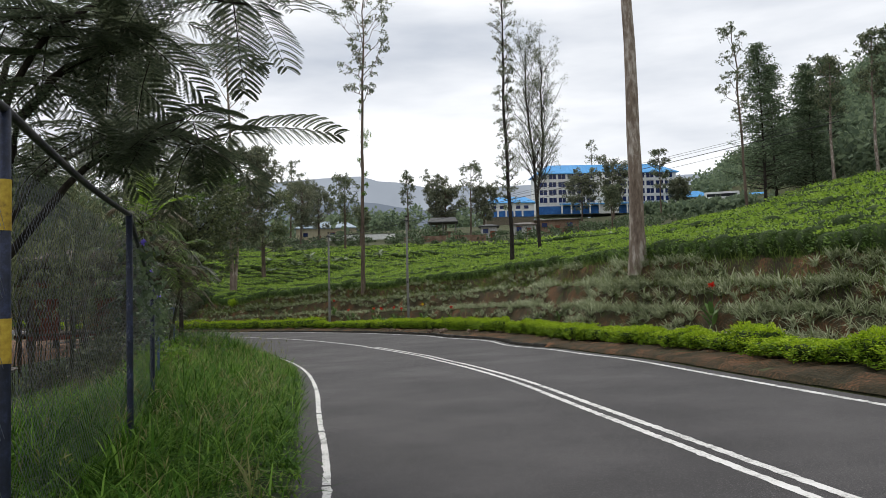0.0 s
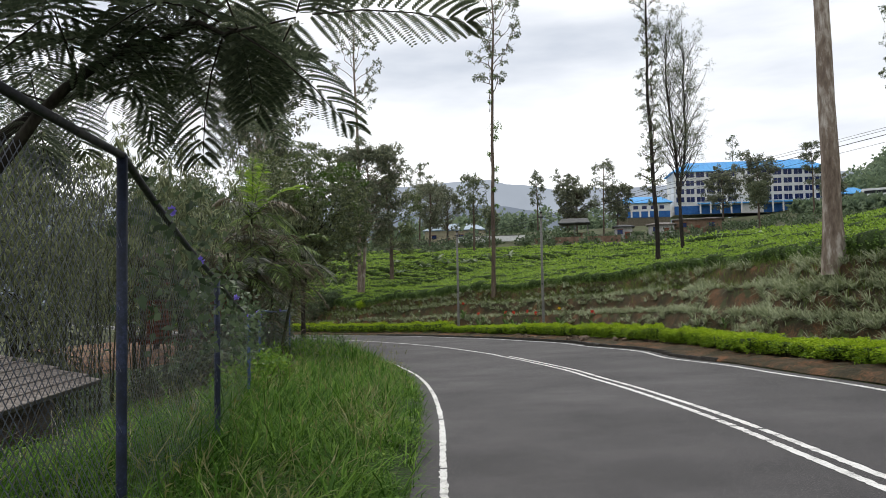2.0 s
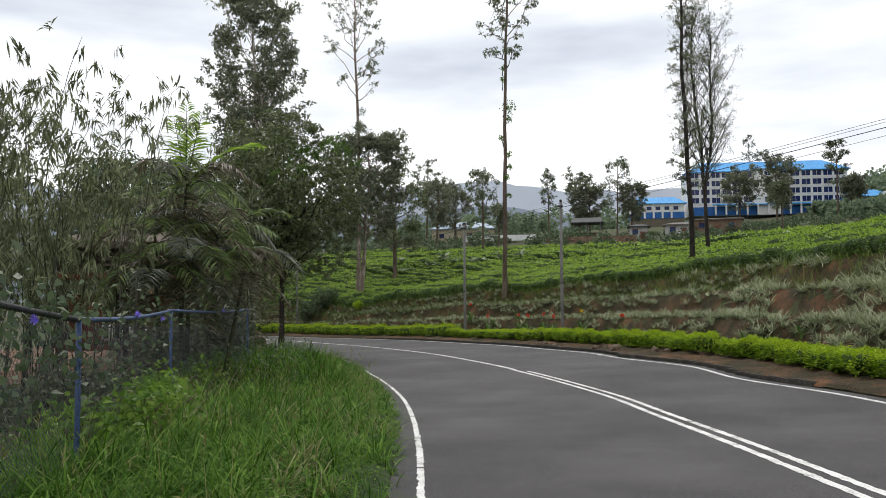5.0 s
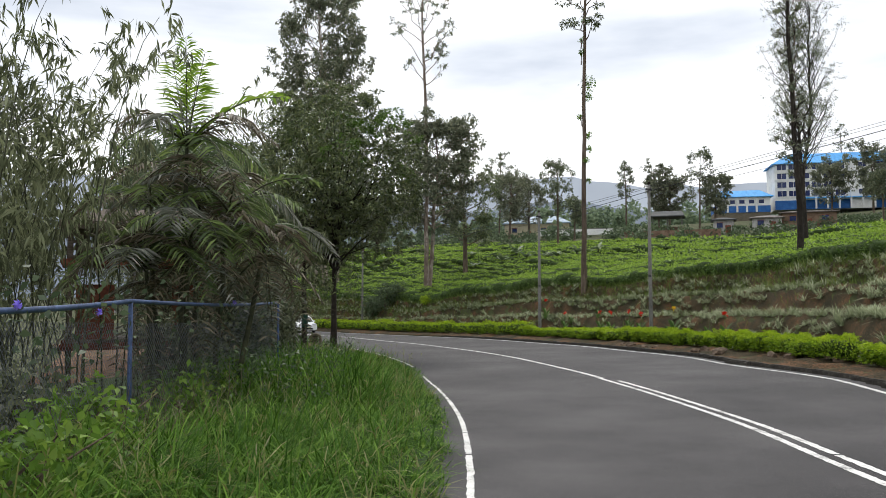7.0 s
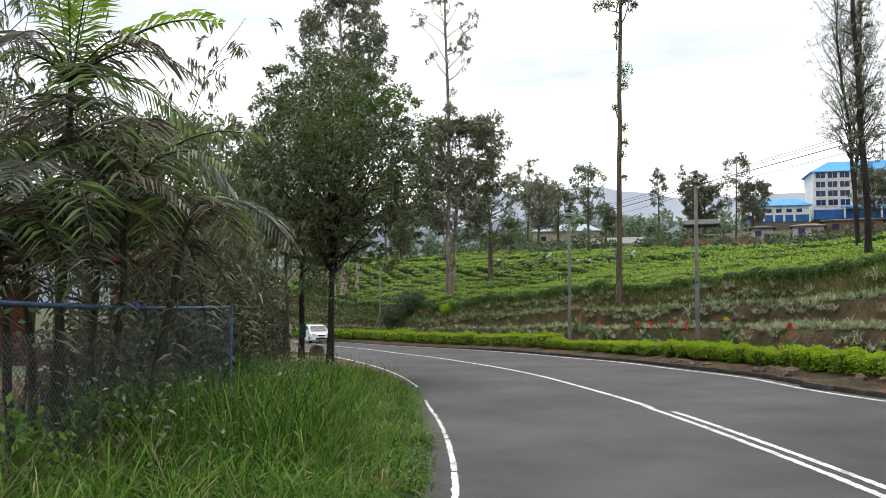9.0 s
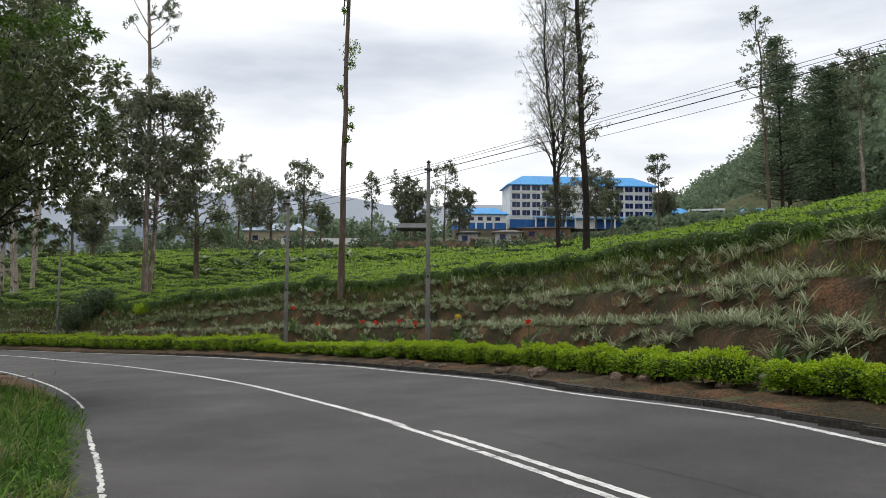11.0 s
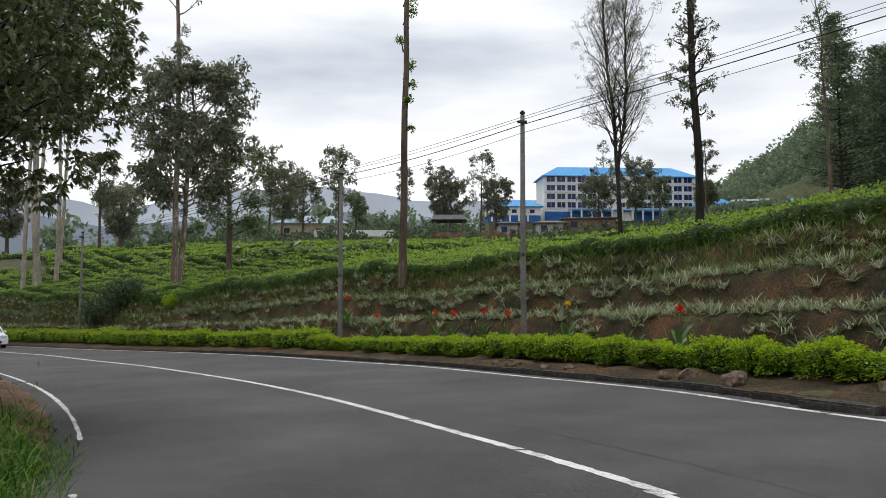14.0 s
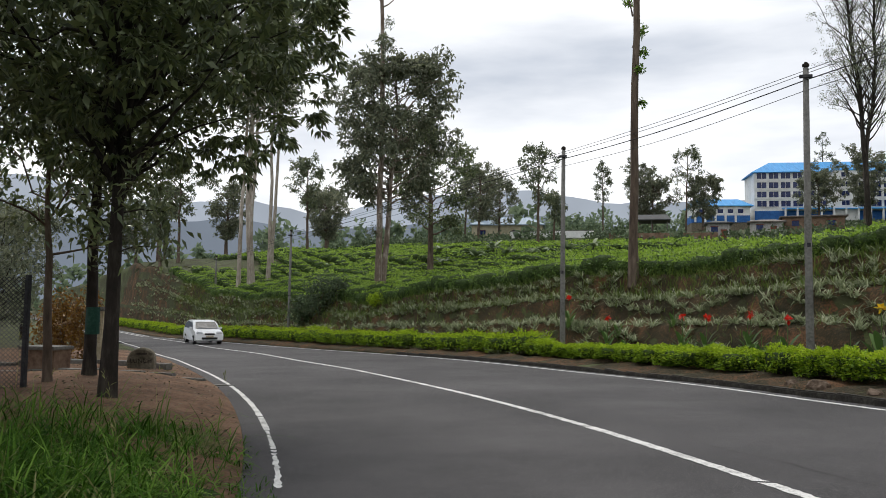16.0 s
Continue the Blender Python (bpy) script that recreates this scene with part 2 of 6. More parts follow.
WIRE = surface("galvanised_wire", (0.045, 0.05, 0.075), (0.085, 0.092, 0.12), (0.16, 0.17, 0.20), 4, 30, 0.5, 0.1, 0.002, metal=0.2)
BLACK_PIPE = surface("old_dark_pipe", (0.012, 0.012, 0.015), (0.03, 0.03, 0.035), (0.07, 0.065, 0.06), 4, 25, 0.6, 0.3, 0.004)

# ---- mesh builders ----
rng = np.random.default_rng(7)


class Geo:
    """Gathers vertices and four-sided faces for one mesh."""

    def __init__(self):
        self.v, self.f, self.n = [], [], 0

    def add(self, v, f):
        v, f = np.asarray(v, float).reshape(-1, 3), np.asarray(f, int).reshape(-1, 4)
        self.v.append(v)
        self.f.append(f + self.n)
        self.n += len(v)
        return self

    def mesh(self, name, material, smooth=False):
        v, f = np.concatenate(self.v), np.concatenate(self.f)
        me = bpy.data.meshes.new(name)
        me.vertices.add(len(v))
        me.vertices.foreach_set("co", v.astype(np.float32).ravel())
        me.loops.add(f.size)
        me.loops.foreach_set("vertex_index", f.astype(np.int32).ravel())
        me.polygons.add(len(f))
        me.polygons.foreach_set("loop_start", np.arange(0, f.size, 4, dtype=np.int32))
        if smooth:
            me.polygons.foreach_set("use_smooth", np.ones(len(f), bool))
        me.update(calc_edges=True)
        me.materials.append(material)
        return me

    def put(self, name, material, parent=None, smooth=False, label=""):
        ob = new(name, self.mesh(name, material, smooth))
        ob.parent = parent
        return tagged(ob, label)


def thing(name, place, label, category, group="", turn=0.0):
    """An empty at the base of a thing, which holds its parts."""
    ob = new(name)
    ob.empty_display_size = 0.2
    ob.matrix_world = pose(*place, 0, 0, turn)
    return tagged(ob, label, category, group)


def part(name, bm, material, parent, label=""):
    me = bpy.data.meshes.new(name)
    bm.to_mesh(me)
    bm.free()
    me.materials.append(material)
    ob = new(name, me)
    ob.parent = parent
    return tagged(ob, label)


def box(size, at=(0, 0, 0), bevel=0.0, turn=(0, 0, 0)):
    """A bmesh block of that size about a place, with rounded edges."""
    bm = bmesh.new()
    bmesh.ops.create_cube(bm, size=1)
    bmesh.ops.scale(bm, vec=size, verts=bm.verts)
    if bevel:
        bmesh.ops.bevel(bm, geom=bm.edges[:], offset=bevel, segments=2, affect="EDGES")
    bmesh.ops.transform(bm, matrix=pose(*at, *turn), verts=bm.verts)
    return bm


def unit(v):
    return v / np.maximum(np.linalg.norm(v, axis=-1, keepdims=True), 1e-9)


def tube(g, path, radii, sides=6):
    """A tapering tube along a path."""
    path, radii = np.asarray(path, float), np.asarray(radii, float)
    ahead = unit(np.gradient(path, axis=0))
    side = unit(np.cross(ahead, np.where(np.abs(ahead[:, 2:]) > 0.9, (1.0, 0, 0), (0, 0, 1.0))))
    up = np.cross(side, ahead)
    a = np.linspace(0, 2 * np.pi, sides, endpoint=False)
    ring = side[:, None] * np.cos(a)[None, :, None] + up[:, None] * np.sin(a)[None, :, None]
    v = path[:, None] + ring * radii[:, None, None]
    i, j = np.meshgrid(np.arange(len(path) - 1), np.arange(sides), indexing="ij")
    k = (j + 1) % sides
    f = np.stack([i * sides + j, i * sides + k, (i + 1) * sides + k, (i + 1) * sides + j], -1)
    g.add(v, f)
    return g


def leaves(g, at, way, length, width, droop=0.0, r=rng):
    """Pointed leaves, each a folded lozenge from its stalk along its way."""
    at, way = np.asarray(at, float), unit(np.asarray(way, float))
    n = len(at)
    length, width = np.broadcast_to(length, n)[:, None], np.broadcast_to(width, n)[:, None]
    side = unit(np.cross(way, unit(r.normal(size=(n, 3)) + (0, 0, 1.2))))
    lift = np.cross(side, way)
    mid = at + way * length * 0.45 + lift * width * 0.15
    tip = at + way * length - np.array((0, 0, 1.0)) * droop * length
    v = np.stack([at, mid + side * width / 2, tip, mid - side * width / 2], 1)
    g.add(v, np.arange(4 * n).reshape(n, 4))
    return g


def straps(g, base, way, length, width, bend=0.6, r=rng):
    """Arching strap leaves or blades of grass, three lengths of ribbon each."""
    base, way = np.asarray(base, float), unit(np.asarray(way, float))
    n = len(base)
    length, width = np.broadcast_to(length, n)[:, None], np.broadcast_to(width, n)[:, None]
    bend = np.broadcast_to(bend, n)[:, None]
    flat = unit(way * (1, 1, 0) + r.normal(size=(n, 3)) * (0.05, 0.05, 0))
    side = unit(np.cross(flat, (0, 0, 1.0)))
    rows = []
    for s, w in ((0.0, 0.8), (0.45, 1.0), (0.8, 0.7), (1.0, 0.12)):
        middle = base + way * length * s + flat * length * bend * 0.35 * s**2 - np.array((0, 0, 1.0)) * length * bend * s**2 * 0.75
        rows += [middle - side * width * w / 2, middle + side * width * w / 2]
    v = np.stack(rows, 1)
    f = np.arange(n)[:, None, None] * 8 + np.array([[0, 1, 3, 2], [2, 3, 5, 4], [4, 5, 7, 6]])[None]
    g.add(v, f)
    return g


def around(n, r=rng):
    return unit(r.normal(size=(n, 3)))


# ---- the lie of the land ----
BEND_END = 62.0


def centre_x(y):
    """The road's middle line: a long bend to the left, then straight on."""
    y = np.asarray(y, float)
    c = np.clip(y, -12.0, BEND_END)
    slope = -1.1834e-4 * c**2 - 8.784e-3 * c - 0.03594
    return -3.9447e-5 * c**3 - 4.3922e-3 * c**2 - 0.03594 * c + 3.4513 + slope * (y - c)


def slant(y):
    c = np.clip(np.asarray(y, float), -12.0, BEND_END)
    return np.hypot(1, -1.1834e-4 * c**2 - 8.784e-3 * c - 0.03594)


def heading(y):
    """Degrees by which the road points to the left of +y."""
    c = float(np.clip(y, -12.0, BEND_END))
    return math.degrees(math.atan(1.1834e-4 * c**2 + 8.784e-3 * c + 0.03594))


KNOTS = [-12, 0, 4, 8, 12, 16, 20, 24, 28, 32, 36, 40, 44, 48, 52, 56, 60, 66, 72, 80, 95]


def glide(at, knots, values):
    """A smooth curve through values at knots, level beyond both ends."""
    k, v, at = np.asarray(knots, float), np.asarray(values, float), np.asarray(at, float)
    m = np.gradient(v, k)
    i = np.clip(np.searchsorted(k, at) - 1, 0, len(k) - 2)
    h = k[i + 1] - k[i]
    u = np.clip((at - k[i]) / h, 0, 1)
    return (2 * u**3 - 3 * u**2 + 1) * v[i] + (u**3 - 2 * u**2 + u) * h * m[i] + (3 * u**2 - 2 * u**3) * v[i + 1] + (u**3 - u**2) * h * m[i + 1]


def left_width(y):
    return glide(y, KNOTS, [3.62, 3.85, 4.12, 4.43, 4.73, 4.81, 4.8, 4.7, 4.52, 4.36, 4.19, 3.77, 3.45, 3.16, 2.88, 2.55, 2.05, 1.33, 0.41, -0.6, -2.63])


def right_width(y):
    return glide(y, KNOTS, [2.7, 2.68, 2.67, 2.68, 2.61, 2.7, 3.05, 3.38, 3.99, 4.2, 5.05, 5.09, 5.75, 5.91, 6.28, 6.3, 6.56, 6.68, 6.44, 6.4, 5.75])


def single_line(y):
    return glide(y, KNOTS, [-0.4, -0.42, -0.45, -0.58, -0.71, -0.71, -0.65, -0.51, -0.22, -0.08, 0.2, 0.36, 0.66, 0.9, 1.09, 1.37, 1.6, 2.44, 2.88, 3.99, 5.3])


def double_line(y):
    """The middle of the double line."""
    return glide(y, KNOTS[:13], [-0.1, -0.2, -0.36, -0.64, -0.8, -0.79, -0.76, -0.56, -0.14, 0.09, 0.26, 0.45, 0.65])


def road_z(y, lat):
    """The road falls away along the bend, and is banked towards the inside."""
    return glide(y, [-60, -10, 0, 10, 20, 30, 40, 50, 60, 75, 95], [1.9, 0.72, 0.469, 0.223, -0.043, -0.439, -0.650, -0.915, -1.219, -1.724, -2.347]) + 0.0285 * np.clip(lat, -5.5, 8.0)


def hill(x, y):
    """The tea slope before any bank is cut in it."""
    x, y = np.asarray(x, float), np.asarray(y, float)
    z = np.interp(y, [-60, 0, 30, 60, 100, 150, 170, 300, 400], [-3.3, 0, 1.95, 3.15, 5.2, 9.9, 12.3, 25, 27]) - 0.32
    near = np.clip((100 - y) / 40, 0, 1)
    z = z + np.where(x > 0, np.interp(y, [60, 150], [0.158, 0.06]) * np.minimum(x, 120), np.interp(y, [85, 115], [0.1, 0.028]) * x)
    z = z + 0.0022 * np.clip(x - 2.7, 0, 24) ** 2 * near
    z = z + 0.72 * np.clip(x - np.interp(y, [185, 250], [76, 102]), 0, 170) * np.clip((y - 90) / 90, 0, 1) * np.clip((560 - y) / 170, 0, 1)
    roll = np.sin(x * 0.21 + y * 0.13) * np.sin(y * 0.17 - x * 0.06) + 0.5 * np.sin(x * 0.45 - y * 0.38)
    z = z + 0.32 * roll * np.clip((y - 40) / 40, 0, 1) * np.clip((170 - y) / 30, 0, 1)
    z = z + 0.9 * np.clip((y - 90) / 40, 0, 1) * np.clip(-x / 12, 0, 1)
    return z - 0.12 * np.clip(-72 - x, 0, 500)


def tea_edge(y):
    """How far beyond the road's edge line the tea begins."""
    return np.interp(y, [10, 16, 22, 30, 37, 45, 50, 54, 59, 64, 72, 80, 95], [5.09, 5.06, 4.6, 4.07, 5.27, 6.2, 6.36, 6.47, 5.7, 5.2, 4.6, 4.4, 4.8])


def bank_foot(y):
    """How far beyond the road's edge line the bank begins to rise."""
    return np.interp(y, [10, 16, 22, 30, 37, 45, 50, 54, 59, 64, 72, 80, 95], [3.49, 3.4, 2.88, 2.47, 2.6, 3.03, 3.22, 3.27, 2.8, 2.57, 2.7, 2.7, 3.35])


def ground_z(x, y):
    x, y = np.asarray(x, float), np.asarray(y, float)
    lat = (x - centre_x(y)) / slant(y)
    right, left = lat - right_width(y), -lat - left_width(y)
    start, end = bank_foot(y), tea_edge(y)
    low = road_z(y, right_width(y)) + np.interp(right, [0, 0.38, 0.5, 1.2, 2.3, 3.7], [-0.03, -0.02, 0.10, 0.16, 0.24, 0.34])
    top = np.maximum(hill(centre_x(y) + slant(y) * (right_width(y) + np.maximum(right, end)), y), low)
    t = np.clip((right - start) / (end - start), 0, 1)
    third = t * 3
    step = np.floor(third)
    rise = np.clip((third - step - 0.42) / 0.58, 0, 1)
    terrace = np.minimum((step + rise * rise * (3 - 2 * rise)) / 3, 1)
    bank = low + (top - low) * (0.7 * terrace + 0.3 * t)
    verge = road_z(y, -left_width(y)) + np.interp(left, [0, 0.3, 0.5, 3.0, 5.5, 12, 40, 150, 700], [-0.03, -0.02, 0.05, 0.10, -0.15, -1.6, -7, -26, -110])
    flat = np.clip((y - 35) / 6, 0, 1) * np.clip((70 - y) / 8, 0, 1)
    verge = verge + flat * np.interp(left, [0.4, 1.5, 3.0, 5.5, 9, 14, 22], [0.0, 0.16, 0.2, 0.3, 0.9, 1.4, 0.0])
    z = np.where(right > 0, bank, np.where(left > 0, verge, road_z(y, lat) - 0.06))
    return z


def beside(y, w, right=True):
    """The place w metres beyond the road's edge at y."""
    lat = right_width(y) + w if right else -(left_width(y) + w)
    x = centre_x(y) + slant(y) * lat
    return x, ground_z(x, y)


ROWS_Y = np.r_[np.arange(-60, -4, 4), np.arange(-4, 84, 0.5), np.arange(84, 320, 4), np.geomspace(324, 4200, 22)]


def sheet(columns, lift=None):
    """A grid over the rows of y: columns gives the x of every column at y."""
    x = np.stack([np.broadcast_to(c, ROWS_Y.shape) for c in columns], 1)
    y = np.broadcast_to(ROWS_Y[:, None], x.shape)
    z = ground_z(x, y) if lift is None else lift(x, y)
    r, c = x.shape
    i, j = np.meshgrid(np.arange(r - 1), np.arange(c - 1), indexing="ij")
    f = np.stack([i * c + j, i * c + j + 1, (i + 1) * c + j + 1, (i + 1) * c + j], -1)
    return Geo().add(np.stack([x, y, z], -1), f)


cxr, slr, lwr, rwr = centre_x(ROWS_Y), slant(ROWS_Y), left_width(ROWS_Y), right_width(ROWS_Y)
right_steps = np.r_[-0.6, 0, 0.38, 0.5, 0.8, 1.2, 1.7, 2.3, np.arange(2.45, 8.1, 0.15), 8.6, 9.5, 11, 13, 16, 20, 25, 32, 40, 50, 62, 75, 90, 110, 130, 155, 185, 220, 260, 320, 420, 600, 1000, 2000, 4500]
left_steps = np.r_[-0.6, 0, 0.3, 0.5, 1, 1.6, 2.2, 3, 3.7, 4.5, 5.5, 6.5, 8, 10, 13, 17, 22, 30, 40, 55, 75, 100, 150, 220, 320, 500, 900, 1800, 3500]
columns = [cxr - slr * (lwr + w) for w in left_steps[::-1]] + [cxr + slr * (rwr + w) for w in right_steps]
ground = sheet(columns).put("ground", SOIL, smooth=True)
tagged(ground, "brown soil and rough turf of the hillside", "ground", kind="structure")

lats = [-1.0, -0.9, -0.7, -0.45, -0.2, 0, 0.2, 0.45, 0.7, 0.9, 1.0]
road_columns = [cxr + slr * (k * (lwr + 0.32) if k < 0 else k * (rwr + 0.36)) for k in lats]
road_sheet = sheet(road_columns, lambda x, y: road_z(y, (x - centre_x(y)) / slant(y)))
road = road_sheet.put("road", ASPHALT, smooth=True)
tagged(road, "smooth dark grey asphalt road in a long bend", "road", kind="structure")


def painted_line(name, lat_of, width, y0, y1, wear, label):
    """A painted stripe with frayed edges, just over the asphalt."""
    y = np.arange(y0, y1, 0.07)
    half = width / 2 * (1 + rng.normal(0, wear, (2, len(y))).clip(-0.8, 0.6))
    lat = lat_of(y)
    rows = []
    for sign, h in ((-1, half[0]), (1, half[1])):
        q = lat + sign * h
        rows.append(np.stack([centre_x(y) + slant(y) * q, y, road_z(y, q) + 0.005], -1))
    v = np.stack(rows, 1)
    i = np.arange(len(y) - 1)
    keep = rng.random(len(i)) > wear * 0.12
    f = np.stack([2 * i, 2 * i + 1, 2 * i + 3, 2 * i + 2], -1)[keep]
    return tagged(Geo().add(v, f).put(name, LINE, road), label)


painted_line("edge_line", lambda y: -left_width(y), 0.08, 1, 31, 0.18, "worn white edge line beside the grass")
painted_line("edge_line", lambda y: -left_width(y), 0.06, 31, 36.5, 0.38, "worn broken white edge line beside the clearing")
painted_line("edge_line", lambda y: -left_width(y), 0.05, 39.6, 43, 0.4, "worn thin white edge line beside the clearing")
painted_line("edge_line", lambda y: -left_width(y), 0.085, 43, 140, 0.16, "white edge line beside the clearing")
painted_line("edge_line", right_width, 0.12, 2, 140, 0.14, "white edge line beside the hedge")
painted_line("centre_line", single_line, 0.13, 35.9, 140, 0.12, "single white centre line")
painted_line("centre_line", lambda y: double_line(y) - 0.12, 0.105, 0.5, 36.1, 0.12, "one of a double white line")
painted_line("centre_line", lambda y: double_line(y) + 0.12, 0.105, 0.5, 35.3, 0.12, "one of a double white line")


def cracks():
    """Thin wandering cracks along the right-hand lane."""
    r = np.random.default_rng(33)
    for y0, y1, lat0 in ((30.0, 43.0, 1.1), (22.0, 31.0, 2.4), (44.0, 52.0, 2.2)):
        y = np.arange(y0, y1, 0.12)
        lat = lat0 + np.cumsum(r.normal(0, 0.02, len(y)))
        half = 0.002 + 0.004 * r.random(len(y))
        rows = [np.stack([centre_x(y) + slant(y) * (lat + q * half), y, road_z(y, lat) + 0.004], -1) for q in (-1, 1)]
        i = np.arange(len(y) - 1)
        f = np.stack([2 * i, 2 * i + 1, 2 * i + 3, 2 * i + 2], -1)
        Geo().add(np.stack(rows, 1), f).put("crack", CRACK, road, label="thin dark crack in the asphalt")


cracks()

# ---- bank, hedge and tea ----


def hedge_bush(seed, length, depth, height, count, leaf):
    """A clipped bush: a level bright top over darker uneven sides, on a few bare stems."""
    r = np.random.default_rng(seed)
    g, fresh, shade_core = Geo(), Geo(), Geo()
    half = np.array((length * 0.50, depth * 0.48, height * 0.5))
    lump = lambda p: 1 + 0.20 * np.sin(p[:, 0] * 9 + seed) * np.sin(p[:, 1] * 8 + seed * 2) + 0.13 * np.sin(p[:, 2] * 13 + p[:, 0] * 6 + seed) + 0.08 * np.sin(p[:, 0] * 27 + p[:, 1] * 23)

    def skin(d, e):
        """Where a direction leaves a rounded block."""
        return d / np.maximum((np.abs(d) ** e).sum(1, keepdims=True), 1e-9) ** (1 / e)

    d = skin(around(count, r), 4.0)
    at = d * half * (lump(d * half) * (1 - 0.28 * r.random(count) ** 2.2))[:, None] + (0, 0, height * 0.53)
    ragged = 0.16 + 0.20 * (1 + np.sin(at[:, 0] * 5.5 + seed * 3)) * 0.5
    keep = at[:, 2] > height * ragged
    at, d = at[keep], d[keep]
    # top leaves fresher; light and shade are put into the two leaf colours
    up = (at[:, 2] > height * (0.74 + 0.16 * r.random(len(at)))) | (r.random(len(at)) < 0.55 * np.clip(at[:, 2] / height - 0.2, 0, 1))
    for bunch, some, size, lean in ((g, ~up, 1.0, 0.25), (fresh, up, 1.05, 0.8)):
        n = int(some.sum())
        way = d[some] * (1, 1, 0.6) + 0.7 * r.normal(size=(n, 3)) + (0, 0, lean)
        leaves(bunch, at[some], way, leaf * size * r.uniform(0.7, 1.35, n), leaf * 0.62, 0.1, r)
    # added solid filling stops light; its dark colour is the bush's inner shade
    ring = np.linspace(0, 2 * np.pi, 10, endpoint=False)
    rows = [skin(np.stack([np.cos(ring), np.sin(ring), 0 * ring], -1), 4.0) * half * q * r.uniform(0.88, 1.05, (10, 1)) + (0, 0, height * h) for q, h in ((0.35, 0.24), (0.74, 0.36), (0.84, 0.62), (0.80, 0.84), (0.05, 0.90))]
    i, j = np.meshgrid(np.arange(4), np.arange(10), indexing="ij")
    shade_core.add(np.stack(rows), np.stack([i * 10 + j, i * 10 + (j + 1) % 10, (i + 1) * 10 + (j + 1) % 10, (i + 1) * 10 + j], -1))
    bush = thing("hedge_bush", (0, 0, 0), "clipped bright yellow-green hedge bush on bare earth", "hedge", "hedge bushes along the road")
    g.put("foliage", HEDGE_SHADED, bush, label="green leaves coloured darker for the shade on the sides")
    fresh.put("fresh_lit_foliage", HEDGE_LEAF, bush, label="bright yellow-green fresh leaves, lighter for the lit top")
    shade_core.put("shade_core", BUSH_SHADE, bush, label="solid dark core added for the shade inside")
    for k in range(5):
        w = Geo()
        foot = np.array((r.uniform(-0.3, 0.3) * length, r.uniform(-0.15, 0.15) * depth, -0.03))
        top = foot * (1.3, 1.5, 0) + (r.normal() * 0.06, r.normal() * 0.05, height * 0.6)
        tube(w, np.linspace(foot, top, 4) + r.normal(0, 0.012, (4, 3)), [0.022, 0.018, 0.014, 0.008], 5)
        w.put("stem", BARK, bush)
    return bush


def place_hedge():
    sizes = ((1.25, 0.95, 0.80), (1.05, 0.9, 0.84), (1.45, 1.0, 0.78), (1.15, 0.95, 0.82), (0.95, 0.85, 0.74), (1.35, 1.0, 0.84))
    makers = {"near": [hedge_bush(40 + k, *s, 3700, 0.072) for k, s in enumerate(sizes)], "far": [hedge_bush(60 + k, 1.9 + 0.1 * k, 1.0, 0.80 + 0.06 * k, 1700, 0.10) for k in range(3)]}
    used = set()
    r = np.random.default_rng(3)
    y, n = 8.0, 0
    while y < 128:
        kind = "near" if y < 62 else "far"
        k = int(r.integers(0, len(makers[kind])))
        pick = makers[kind][k]
        x, z = beside(y, 1.85 + r.normal() * 0.05)
        at = pose(float(x), y, float(z) - 0.02, 0, 0, heading(y) + 90 + r.normal() * 4 + (180 if n % 2 else 0)) @ Matrix.Diagonal((r.uniform(0.82, 1.12), r.uniform(0.85, 1.1), (r.uniform(0.88, 1.08) if y < 44 else r.uniform(0.95, 1.03)) * float(np.interp(y, [16, 30, 38, 44, 60], [0.70, 1.0, 1.14, 1.10, 0.96])), 1))
        if pick not in used:
            used.add(pick)
            pick.matrix_world = at
        else:
            copy_thing(pick, at)
        step = (sizes[k][0] * 0.92 if kind == "near" else 1.7)
        # a gap of half a metre opens between the bushes at 37.3 and 38.95
        ahead = y + step / float(slant(y))
        y = 38.95 if y == 37.3 else (37.3 if y < 37.3 < ahead else ahead)
        n += 1


place_hedge()


def striped_bank():
    """Full rosettes of arching striped leaves, in rows along the ledges of the bank."""
    g, r = Geo(), np.random.default_rng(11)
    for ledge, gaps in ((-0.26, -0.35), (-0.12, -0.40), (0.02, -0.30), (0.12, -0.40), (0.25, -0.15), (0.37, -0.42), (0.46, -0.20), (0.60, -0.30), (0.70, -0.42), (0.79, -0.30), (0.88, -0.20), (0.97, -0.10)):
        y = 9.0
        while y < 120:
            span = tea_edge(y) - bank_foot(y)
            w = bank_foot(y) + span * (ledge + r.normal() * 0.030)
            far = y > 44
            if noise.noise((y * 0.24, ledge * 5.1, 0.5)) > gaps - 0.12 * far and r.random() < 0.94 and (ledge > 0 or y > 42):
                x, z = beside(y, w)
                n = 66 if 18 < y < 44 else (40 if y < 75 else 18)
                a = r.uniform(0, 2 * np.pi, n)
                steep = r.uniform(0.15, 2.4, n)
                way = np.stack([np.cos(a), np.sin(a), steep], -1)
                base = np.array((float(x), y, float(z) + 0.02)) + r.normal(0, 0.05, (n, 3)) * (1, 1, 0.3)
                size = r.uniform(0.9, 1.5) * (0.76 if far else 1.0)
                straps(g, base, way, size * r.uniform(0.30, 0.54, n), 0.026 if y < 55 else (0.031 if y < 70 else 0.052), r.uniform(0.25, 0.8, n), r)
            y += r.uniform(0.36, 0.62) * (0.8 if 44 < y < 70 else (1 if y < 70 else 1.4)) / float(slant(y))
    ob = g.put("striped_plants", STRIPE_LEAF)
    tagged(ob, "rows of pale striped spider plants on the earth bank", "plants", kind="stuff")


striped_bank()


